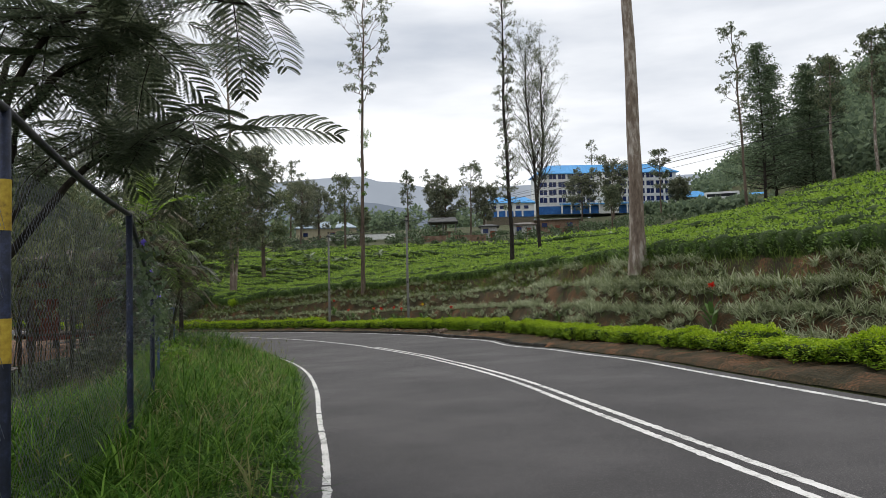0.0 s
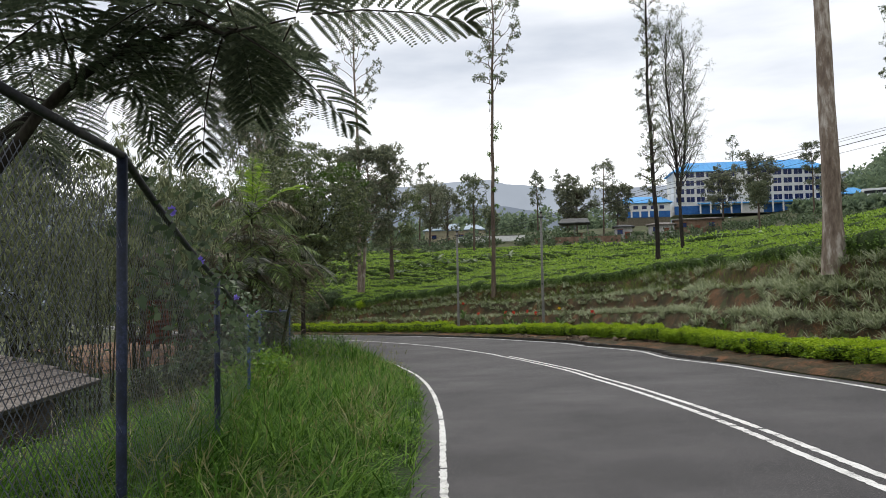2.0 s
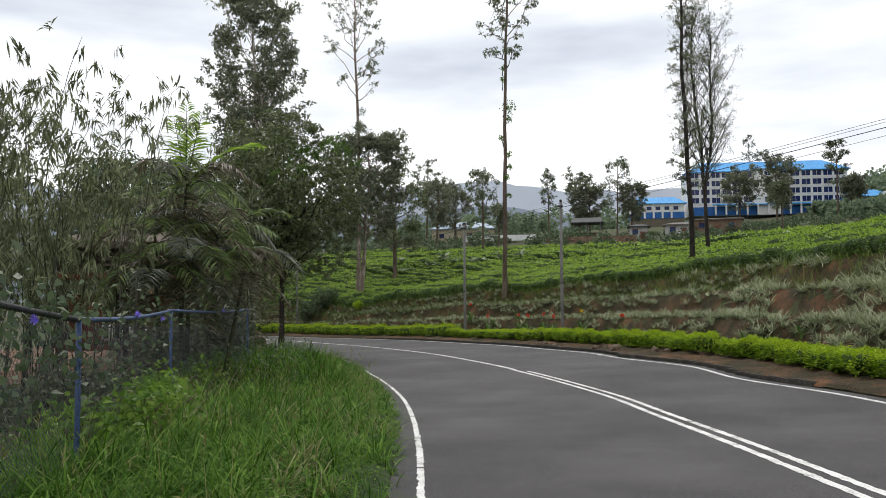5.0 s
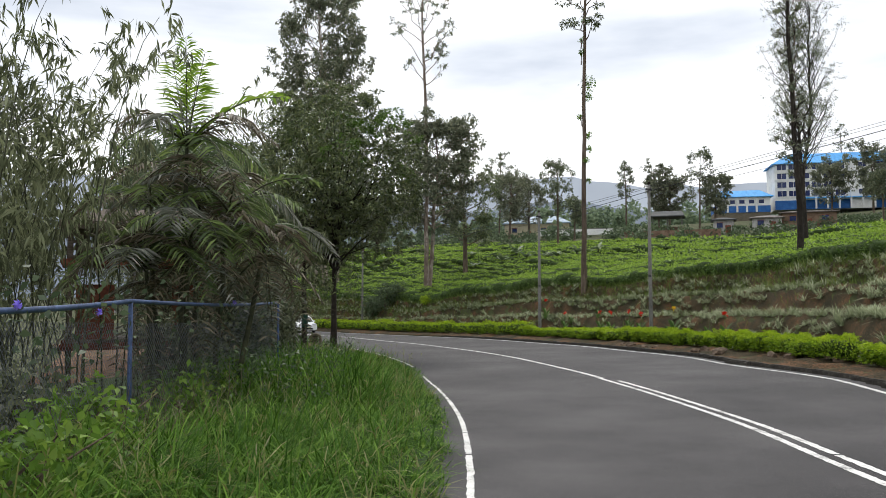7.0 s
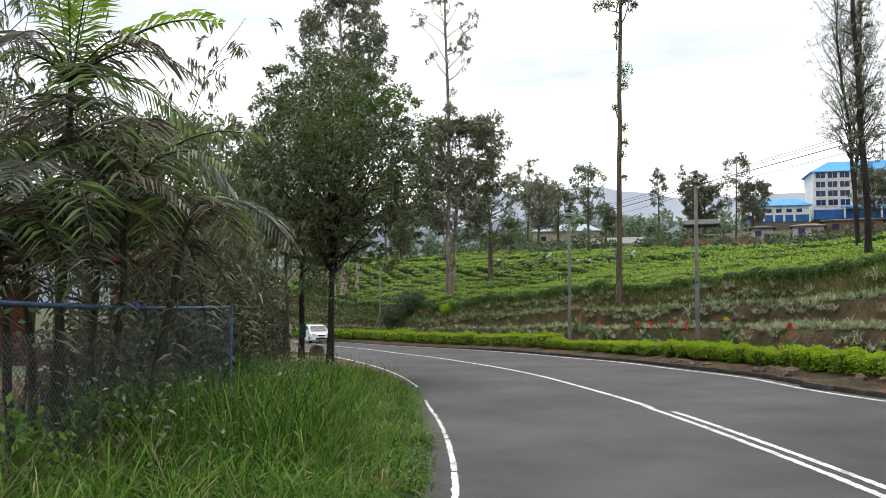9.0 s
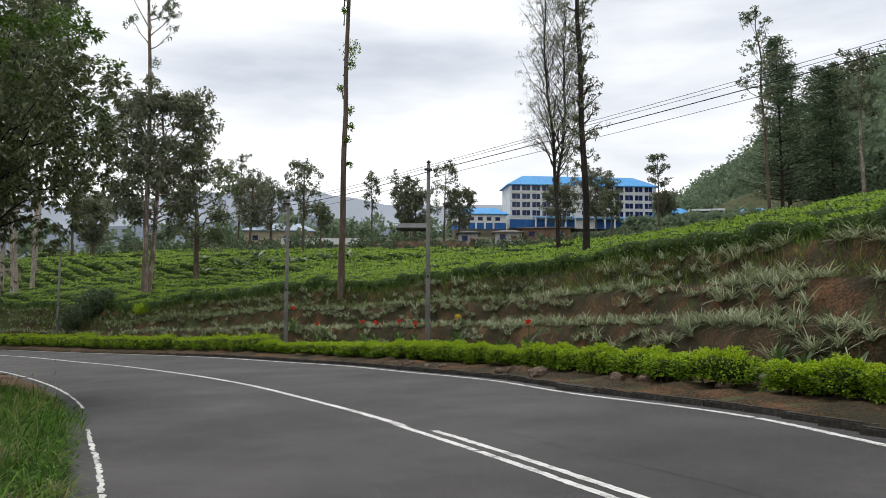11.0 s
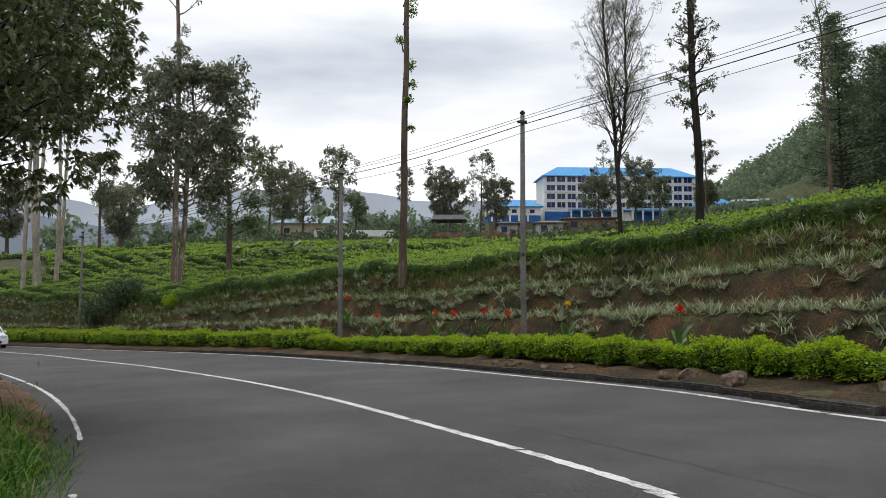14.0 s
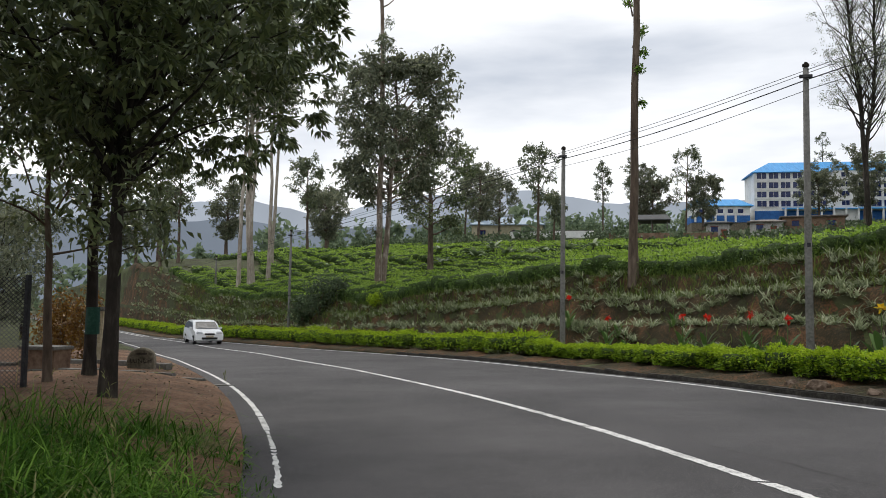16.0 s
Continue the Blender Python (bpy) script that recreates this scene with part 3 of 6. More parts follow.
def bank_soil():
    """The cut face of reddish earth between the plants, and the strip under the hedge."""
    y = np.arange(2, 125, 0.3)
    w = np.r_[0.40, 0.48, 0.6, 0.9, 1.3, 1.8, np.linspace(2.3, 9.4, 56)]
    yy, ww = np.meshgrid(y, w, indexing="ij")
    ww = np.minimum(ww, tea_edge(yy) + 0.4)
    x = centre_x(yy) + slant(yy) * (right_width(yy) + ww)
    z = ground_z(x, yy) + 0.04 + rng.normal(0, 0.045, x.shape) * np.clip((ww - 0.3) * 2, 0.2, 1)
    r, c = x.shape
    i, j = np.meshgrid(np.arange(r - 1), np.arange(c - 1), indexing="ij")
    f = np.stack([i * c + j, i * c + j + 1, (i + 1) * c + j + 1, (i + 1) * c + j], -1)
    ob = Geo().add(np.stack([x, yy, z], -1), f).put("earth_bank", BANK_SOIL, smooth=True)
    tagged(ob, "terraced bank of bare red-brown earth", "bank", kind="structure")


bank_soil()


def bank_grass():
    """Rough grass along the top of the bank, under the tea."""
    g, r = Geo(), np.random.default_rng(12)
    n = 62000
    y = r.uniform(9, 105, n)
    w = np.where(r.random(n) < 0.5, tea_edge(y) - 0.25 + r.normal(0, 0.5, n), r.uniform(1.8, 0.6 + tea_edge(y), n))
    keep = (w > tea_edge(y) - 0.8) | (r.random(n) < np.where(y > 46, 0.30, 0.10))
    keep &= (y > 46) | (r.random(n) < 0.6)
    y, w = y[keep], w[keep]
    n = len(y)
    x, z = beside(y, w)
    base = np.stack([x, y, z - 0.02], -1)
    way = np.stack([r.normal(0, 0.35, n), r.normal(0, 0.35, n), np.ones(n)], -1)
    straps(g, base, way, r.uniform(0.2, 0.62, n), np.interp(y, [20, 60, 100], [0.013, 0.021, 0.034]), r.uniform(0.1, 0.8, n), r)
    tagged(g.put("bank_grass", BANK_BLADE), "rough olive grass along the top of the bank", "grass", kind="stuff")


bank_grass()


def tea_rows():
    """Waist-high tea bushes with flat plucked tops, row behind row over the hill."""
    r = np.random.default_rng(21)
    leaf, old, wood = Geo(), Geo(), Geo()
    sides = 5
    ring = np.linspace(0, 2 * np.pi, sides, endpoint=False)
    spots = []
    for far, y0, y1, step in ((9, 4, 110, 1.12), (30, 4, 130, 1.2), (62, 8, 170, 1.55), (150, 20, 190, 2.3)):
        w0 = {9: 0.55, 30: 9.8, 62: 30.6, 150: 63.0}[far]
        w = w0
        k = 0
        while w < far:
            y = y0 + r.random()
            while y < y1:
                spots.append((y, w + r.normal() * 0.08 + (0.7 * math.sin(y * 0.11 + 0.6 * (k // 3)) + 0.4 * math.sin(y * 0.27 + k // 3) if w > 3 else 0), step, far, k))
                y += step * r.uniform(0.62, 0.80) / float(slant(y))
            w += step * (1.18 if k % 4 else 1.6)
            k += 1
    spots = np.array(spots)
    y, w, step, far, k = spots.T
    lat = right_width(y) + tea_edge(y) + w
    x = centre_x(y) + slant(y) * lat
    keep = (x > -150) & (x < 110) & ~((y > 146) & (x > -36)) & ~((y > 162) & (x > -70)) & (np.hypot(x, y) > 8) & (x / np.maximum(y, 1) < 0.95)
    x, y, step, far, w_all = x[keep], y[keep], step[keep], far[keep], w[keep]
    z = ground_z(x, y)
    lift = 0.62 + 0.25 * r.random(len(x)) * (far < 60) + 0.08 * np.sin(x * 0.35 + y * 0.2)
    lift = np.where(far > 100, 0.95, lift)
    for m, dist in zip((far == 9, far == 30, far == 62, far == 150), (0, 1, 2, 3)):
        c = np.stack([x[m], y[m], z[m]], -1)
        n, h, rad = len(c), lift[m] * r.uniform(0.88, 1.12, m.sum()), step[m] * r.uniform(0.48, 0.60, m.sum())
        rows = []
        # added solid domes under the leaves, coloured dark for the shade inside
        for s, up in ((0.6, 0.0), (0.92, 0.50), (0.80, 0.80), (0.40, 0.92), (0.03, 0.95)):
            jag = rad[:, None] * s * r.uniform(0.85, 1.12, (n, sides))
            rows.append(np.stack([c[:, :1] + jag * np.cos(ring), c[:, 1:2] + jag * np.sin(ring), c[:, 2:] + (h * up)[:, None] - 0.05 + 0 * jag], -1))
        v = np.stack(rows, 1)
        i, j = np.meshgrid(np.arange(4), np.arange(sides), indexing="ij")
        f = np.stack([i * sides + j, i * sides + (j + 1) % sides, (i + 1) * sides + (j + 1) % sides, (i + 1) * sides + j], -1).reshape(-1, 4)
        wood.add(v, (np.arange(n)[:, None, None] * (5 * sides) + f[None]))
        per = (130, 54, 30, 14)[dist]
        size = (0.105, 0.165, 0.26, 0.48)[dist]
        first = (w_all[m] < 2.2) & (dist == 0)
        b = np.repeat(np.arange(n), np.where(first, 320, per))
        a, q = r.uniform(0, 2 * np.pi, len(b)), np.sqrt(r.random(len(b)))
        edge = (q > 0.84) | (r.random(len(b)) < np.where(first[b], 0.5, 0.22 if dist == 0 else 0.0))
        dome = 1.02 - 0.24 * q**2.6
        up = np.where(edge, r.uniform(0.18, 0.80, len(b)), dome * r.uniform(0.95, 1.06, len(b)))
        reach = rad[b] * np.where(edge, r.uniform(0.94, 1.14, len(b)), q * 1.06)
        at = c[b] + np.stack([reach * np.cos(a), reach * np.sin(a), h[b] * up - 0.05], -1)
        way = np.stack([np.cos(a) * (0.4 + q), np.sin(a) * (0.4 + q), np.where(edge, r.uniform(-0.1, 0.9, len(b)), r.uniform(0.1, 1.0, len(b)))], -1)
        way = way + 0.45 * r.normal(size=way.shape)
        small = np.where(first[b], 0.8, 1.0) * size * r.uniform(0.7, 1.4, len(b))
        # edge leaves go darker: age and side shade share one leaf colour
        old_shaded = edge | (r.random(len(b)) < 0.22)
        for bunch, some in ((leaf, ~old_shaded), (old, old_shaded)):
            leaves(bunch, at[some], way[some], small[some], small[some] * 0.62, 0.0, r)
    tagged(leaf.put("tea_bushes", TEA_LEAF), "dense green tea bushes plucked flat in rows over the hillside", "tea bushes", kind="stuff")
    tagged(old.put("shaded_old_tea_leaves", TEA_OLD_SHADED), "older leaves, darkened for shade, on the sides of the tea bushes", "tea bushes", kind="stuff")
    tagged(wood.put("tea_bush_cores", BUSH_SHADE), "solid dark green domes added for the shade inside the tea bushes", "tea bushes", kind="stuff")


tea_rows()

# ---- trees ----


def crown_profile(kind, s):
    """How far limbs reach at a share s of the crown's height."""
    if kind == "round":
        return np.sqrt(np.clip(1 - (2 * s - 0.9) ** 2 / 1.25, 0.05, 1))
    if kind == "cone":
        return 1.05 - 0.9 * s
    if kind == "umbrella":
        return 0.35 + 0.65 * np.clip(1.2 - abs(s - 0.75) * 1.8, 0, 1)
    return 0.85 + 0.3 * math.sin(s * 17)


def tree(name, at, label, height, radius, crown, limbs, leaf, per_tip, puff, seed, leaf_mat, bark, kind="round", lean=(0, 0), rise=0.5, category="tree", group="", twin=False):
    """A tapered trunk with limbs and twigs, and leaves in uneven clumps about the twigs' ends."""
    r = np.random.default_rng(seed)
    base, spread = crown
    wood, green = Geo(), Geo()
    stems = [(0.0, 0.0, 1.0)] if not twin else [(0.0, 0.0, 1.0), (0.085, 0.03, 0.93)]
    tips = []
    for fork_x, fork_y, share in stems:
        n = 14
        s = np.linspace(0, 1, n)
        wander = np.cumsum(r.normal(0, 0.006 * height, (n, 2)), 0) * (s[:, None] ** 0.7)
        path = np.zeros((n, 3))
        path[:, 0] = lean[0] * s * height + wander[:, 0] + fork_x * height * np.clip((s - 0.28) * 2.2, 0, 0.6)
        path[:, 1] = lean[1] * s * height + wander[:, 1] + fork_y * height * np.clip((s - 0.28) * 2.2, 0, 0.6)
        path[:, 2] = s * height * share - 0.15
        rad = radius * (1 - 0.88 * s) ** 0.75 * np.where(s < 0.05, 1.35, 1)
        tube(wood, path, rad, 9)
        for k in range(limbs):
            u = (k + r.random()) / limbs
            q = base + (0.98 - base) * u
            p0 = np.array([np.interp(q, s, path[:, c]) for c in range(3)])
            r0 = np.interp(q, s, rad)
            a = k * 2.4 + r.normal() * 0.5
            reach = spread * crown_profile(kind, u) * r.uniform(0.6, 1.1)
            out = np.array((math.cos(a), math.sin(a), rise * r.uniform(0.5, 1.4) + 0.4 * u))
            m = np.linspace(0, 1, 5)[:, None]
            bow = np.array((0, 0, 1.0)) * (m**2) * reach * 0.18
            limb = p0 + out * m * reach + bow + np.r_[np.zeros((1, 3)), r.normal(0, 0.05 * reach, (4, 3))]
            tube(wood, limb, np.linspace(max(r0 * 0.45, 0.012), 0.008, 5), 5)
            tips += [limb[-1], limb[-2] * 0.5 + limb[-1] * 0.5]
            for twig in range(3):
                p1 = limb[2 + twig % 2]
                way = out + r.normal(0, 0.7, 3)
                end = p1 + unit(way) * reach * r.uniform(0.3, 0.5)
                tube(wood, np.linspace(p1, end, 3), [0.02 * radius / 0.2 + 0.006, 0.008, 0.004], 4)
                tips.append(end)
        tips.append(path[-1])
    tips = np.array(tips)
    keep = r.random(len(tips)) > 0.12
    tips = np.repeat(tips[keep], (per_tip * r.uniform(0.4, 1.6, keep.sum())).astype(int), 0)
    block = np.arange(len(tips)) // 12
    heart = around(block[-1] + 1, r) * r.random((block[-1] + 1, 1)) ** 0.45 * puff * 1.9
    at_leaf = tips[block * 12] + (heart[block] + around(len(tips), r) * r.random((len(tips), 1)) ** 0.5 * puff * 0.7) * np.array((1, 1, 0.7))
    way = r.normal(0, 1, tips.shape) + (0, 0, -0.35)
    leaves(green, at_leaf, way, leaf * r.uniform(0.6, 1.35, len(tips)), leaf * 0.45, 0.1, r)
    ob = thing(name, at, label, category, group)
    wood.put("trunk", bark, ob, smooth=True)
    green.put("crown", leaf_mat, ob)
    return ob


def tufts(at, heights, seed, leaf_mat):
    """Short leafy shoots straight out of a tall trunk."""
    r = np.random.default_rng(seed)
    for z, size in heights:
        ob = thing("leafy_shoot", at, "leafy shoot growing straight out of a tall trunk", "shoot", "shoots on the tall trunks")
        g, w = Geo(), Geo()
        a = r.uniform(0, 2 * np.pi)
        c = np.array((math.cos(a) * 0.4, math.sin(a) * 0.4, z + 0.35))
        tube(w, [(0, 0, z - 0.3), c * (0.6, 0.6, 1), c], [0.04, 0.03, 0.015], 5)
        n = int(180 * size)
        leaves(g, c + around(n, r) * size * 0.55 * r.random((n, 1)) ** 0.5, r.normal(size=(n, 3)), 0.16, 0.07, 0.1, r)
        w.put("stem", BARK, ob)
        g.put("leaves", leaf_mat, ob)


def pine(at, height, spread, seed):
    """A conifer: whorls of level limbs that carry flat plates of needles."""
    r = np.random.default_rng(seed)
    ob = thing("pine_tree", at, "tall dark conifer at the edge of the forest", "tree", "conifers at the forest edge")
    wood, green = Geo(), Geo()
    s = np.linspace(0, 1, 10)
    tube(wood, np.stack([0.3 * np.sin(s * 3 + seed), 0 * s, s * height - 0.3], -1), 0.42 * (1 - 0.93 * s), 8)
    for level in np.linspace(0.16, 0.99, 34):
        for k in range(6):
            a = r.uniform(0, 2 * np.pi)
            reach = 1.4 * spread * (1.08 - level) ** 0.7 * r.uniform(0.45, 1.1)
            m = np.linspace(0, 1, 6)[:, None]
            start = np.array((0.3 * math.sin(level * 3 + seed), 0, level * height))
            limb = start + np.array((math.cos(a), math.sin(a), 0.12)) * m * reach + np.array((0, 0, 1.0)) * (m**2) * reach * 0.12
            tube(wood, limb, np.linspace(0.10, 0.03, 6) * (1.1 - level), 4)
            n = 38
            q = r.uniform(0.3, 1.05, n)
            p = np.stack([np.interp(q, m[:, 0], limb[:, c]) for c in range(3)], -1) + r.normal(0, 1, (n, 3)) * np.array((0.5, 0.5, 0.18))
            leaves(green, p, r.normal(size=(n, 3)) * (1, 1, 0.5), r.uniform(0.5, 0.95, n), 0.24, 0.1, r)
    wood.put("trunk", DARK_BARK, ob, smooth=True)
    green.put("crown", PINE_LEAF, ob)


def on_ground(x, y, down=0.1):
    return (x, y, float(ground_z(x, y)) - down)


tree("gum_tree", on_ground(6.03, 30.3), "tall bare trunk of peeling pale bark standing at the tea", 23, 0.30, (0.72, 2.6), 14, 0.12, 60, 0.5, 1, GUM_LEAF, PALE_BARK, "column", (-0.012, 0))
tree("silver_oak", on_ground(-9.07, 63.0), "tall slender tree with a sparse open crown", 24.5, 0.17, (0.62, 2.4), 22, 0.20, 34, 0.26, 2, GUM_LEAF, BARK, "round", (-0.004, 0), 0.8)
tree("silver_oak", on_ground(2.6, 60.3), "tall slender tree with short leafy side shoots", 22.5, 0.17, (0.24, 0.85), 60, 0.14, 20, 0.2, 3, HAZED_FAR_LEAF, DARK_BARK, "column", (-0.01, 0), 0.5)
tree("forked_tree", on_ground(7.9, 100.5), "forked tree with a thin twiggy crown", 27, 0.21, (0.34, 2.7), 70, 0.13, 50, 0.45, 4, GUM_LEAF, DARK_BARK, "column", (-0.01, 0), 1.5, twin=True)
tree("silver_oak", on_ground(-25.3, 81.4), "tall pale-trunked tree with a high sparse crown", 30, 0.22, (0.62, 2.8), 24, 0.24, 30, 0.30, 5, GUM_LEAF, PALE_BARK, "round", (0.004, 0), 0.9)
tree("broad_tree", on_ground(-25.25, 82.0), "large round-crowned tree beside the tall trunk", 15.2, 0.22, (0.40, 4.0), 66, 0.34, 60, 0.44, 6, HAZED_FAR_LEAF, PALE_BARK, "round", (0.05, 0), 0.3)
tree("broad_tree", on_ground(-27.0, 100), "lower leafy tree with a rounded crown", 12.5, 0.3, (0.30, 3.8), 24, 0.30, 90, 0.55, 7, MANGO_LEAF, BARK, "round", (0, 0), 0.35)
tree("dense_tree", on_ground(-43.9, 99.6), "tall dense gum tree with a tapering crown", 37.0, 0.33, (0.40, 6.0), 80, 0.50, 46, 0.66, 8, HAZED_FAR_LEAF, GUM_BARK, "round", (0, 0), 0.5)
for x, y, h, s in ((-44.7, 98.6, 26, 11), (-44.0, 103, 27, 12), (-48.0, 111.6, 28, 13), (-42.6, 97.0, 25, 14)):
    tree("gum_tree", on_ground(x, y), "straight pale gum tree beside the road", h, 0.21, (0.6, 2.4), 16, 0.28, 34, 0.4, s, GUM_LEAF, GUM_BARK, "column", (0.0, 0), 0.8, group="gum trees beside the far road")
for x, y, h, sp, s in ((-68, 137, 11.5, 3.6, 15), (-62.8, 162, 12, 4, 16), (-90, 147, 13, 4, 17), (-39, 176, 15, 4, 18), (-37, 186, 14, 4, 19), (-45.5, 209, 18, 4.5, 20), (-10.5, 213, 13.5, 3.8, 21), (-8.0, 210, 11.5, 3.8, 22), (34.3, 259, 13.5, 6, 23), (42.6, 248, 15, 5.6, 24), (2.0, 204, 12.0, 3.4, 25), (66, 262, 10, 3.5, 26), (-58, 150, 10, 3, 27)):
    tree("broad_tree", on_ground(x, y), "dark rounded tree on the tea hill", h * (0.82 if x < -15 else 1.0), 0.3, (0.34, sp), 34, 0.42 if y < 200 else (0.52 if y < 230 else 0.65), 40, 0.50 if y < 230 else 0.75, s, HAZED_FAR_LEAF, BARK, "umbrella" if s % 3 == 0 else "round", (0, 0), 0.4, group="trees on the hill")
for x, y, h, sp, s in ((-50, 213, 25, 3.6, 31), (-22.7, 137, 14.5, 2.6, 32), (-19.4, 228, 21, 2.0, 33), (-1.4, 203, 18, 3.2, 34), (44.9, 310, 30, 3.6, 35), (43.9, 190.5, 17, 2.0, 36), (-53.5, 133, 15, 2.2, 37), (-68, 125, 16, 2.4, 39), (-64.6, 116, 8.5, 1.4, 40), (-37.8, 70.5, 16, 3.4, 41), (51, 152, 38, 4.0, 43), (-23, 157, 9, 1.6, 44), (28, 165, 9, 1.6, 46), (-74, 131, 15, 2.2, 47), (-80, 138, 14, 2.2, 48)):
    tree("slender_tree", on_ground(x, y), "slender tree with an open feathery crown", h * (0.85 if x < -15 else 1.0), 0.16 + h * 0.004, (0.45, sp), 16, 0.42, 34, 0.5, s, GUM_LEAF, BARK, "round", (0.01 * (s % 3 - 1), 0), 0.7, group="slender trees on the hill")
for x, y, h, sp, s in ((60, 168, 36, 6.6, 51), (66, 178, 33, 6.0, 52), (78, 190, 34, 6.6, 54), (90, 205, 33, 6.2, 55), (72, 172, 30, 5.5, 59)):
    pine(on_ground(x, y), h, sp, s)
for x, y, h, s in ((76, 153, 34, 61), (79, 151, 33, 62), (77, 140, 33, 63), (84, 146, 36, 64), (70, 158, 30, 65), (88, 138, 34, 66)):
    tree("gum_tree", on_ground(x, y), "straight pale forest gum with a high crown", h, 0.4, (0.62, 3.2), 18, 0.6, 30, 0.7, s, GUM_LEAF, PALE_BARK, "round", (-0.01, 0), 0.7, group="gums at the forest edge")

tufts(on_ground(-9.07, 63.0, 0), ((12.2, 1.0), (11.4, 0.5), (10.2, 0.35), (9.0, 0.5), (8.2, 0.4), (7.4, 0.35), (6.3, 0.3), (14.0, 0.35), (15.0, 0.4), (16.2, 0.4)), 801, FRESH_LEAF)
tufts(on_ground(2.6, 60.3, 0), tuple((4.5 + 0.75 * k, 0.35 + 0.12 * (k % 3)) for k in range(18)), 803, GUM_LEAF)
tufts(on_ground(-25.3, 81.4, 0), ((17.5, 0.8), (16.0, 0.9), (14.4, 0.7), (3.8, 1.0), (5.4, 0.8)), 802, GUM_LEAF)


def far_woods():
    """The wooded hill behind the tea, and the thickets round the hotel."""
    r = np.random.default_rng(70)
    g = Geo()
    spots = []
    for _ in range(3000):
        y = r.uniform(150, 470)
        spots.append((np.interp(y, [185, 250], [80, 103]) + 190 * r.random() ** 1.2, y, r.uniform(7, 17)))
    for _ in range(90):
        spots.append((r.uniform(88, 130), r.uniform(300, 400), r.uniform(12, 20)))
    for _ in range(520):
        spots.append((r.uniform(78, 135), r.uniform(150, 290), r.uniform(2, 5)))
    for _ in range(120):
        spots.append((r.uniform(86, 112), r.uniform(284, 310), r.uniform(5, 10)))
    for _ in range(260):
        spots.append((r.uniform(54, 90), r.uniform(182, 262), r.uniform(1.5, 4.5)))
    for _ in range(300):
        spots.append((r.uniform(-140, 78), r.uniform(310, 400), r.uniform(7, 14)))
    for _ in range(50):
        spots.append((r.uniform(-150, -30), r.uniform(165, 260), r.uniform(3, 9)))
    for x, y, h in spots:
        if 72 < x < 97 and 262 < y < 284:
            continue
        z = float(ground_z(x, y))
        lumps = 5
        c = around(lumps, r) * np.array((h * 0.24, h * 0.24, h * 0.33)) + (x, y, z + h * 0.5)
        n = 11
        at = np.repeat(c, n, 0) + around(lumps * n, r) * h * 0.15 * r.uniform(0.5, 1.1, (lumps * n, 1))
        leaves(g, at, r.normal(size=at.shape) + (0, 0, 0.2), r.uniform(1.0, 2.3, len(at)), 1.15, 0, r)
    tagged(g.put("far_woods", HAZED_FOREST_LEAF), "dense dark forest over the far hill", "woods", kind="stuff")


far_woods()


def thickets():
    """Low scrub, banana clumps and weeds between the tea and the houses."""
    r = np.random.default_rng(71)
    g = Geo()
    for _ in range(260):
        x, y = r.uniform(-60, 62), r.uniform(148, 200)
        h = r.uniform(0.7, 2.2) if -8 < x < 32 else r.uniform(0.8, 3.0)
        z = float(ground_z(x, y))
        n = 70
        c = around(n, r) * np.array((h * 0.8, h * 0.8, h * 0.5)) * r.uniform(0.4, 1, (n, 1)) + (x, y, z + h * 0.4)
        leaves(g, c, r.normal(size=(n, 3)) + (0, 0, 0.6), r.uniform(0.35, 0.8, n), 0.35, 0, r)
    tagged(g.put("scrub", DARK_LEAF), "low green scrub between the tea and the houses", "scrub", kind="stuff")


thickets()


def banana(at, size, seed):
    r = np.random.default_rng(seed)
    ob = thing("banana_plant", at, "grey-green banana plant among the tea", "banana plant", "banana plants in the tea")
    w = Geo()
    tube(w, [(0, 0, -0.1), (0.03, 0, size * 0.25), (0.05, 0.02, size * 0.45)], [0.12, 0.11, 0.08], 7)
    w.put("trunk", CULM, ob)
    g = Geo()
    n = 11
    a = np.arange(n) * 2.4 + r.normal(0, 0.3, n)
    way = np.stack([np.cos(a), np.sin(a), r.uniform(0.5, 1.8, n)], -1)
    straps(g, np.tile((0.05, 0.02, size * 0.40), (n, 1)), way, size * r.uniform(0.6, 0.9, n), size * 0.16, r.uniform(0.5, 1.0, n), r)
    g.put("leaves", BANANA_LEAF, ob)


for k, (x, y) in enumerate(((-27, 104), (-24.5, 107), (-22, 109), (-20, 112), (-18.5, 110), (-16.5, 113), (-29, 110), (-14, 114), (-24, 113))):
    banana(on_ground(x, y), 2.2 + 0.25 * (k % 3), 80 + k)


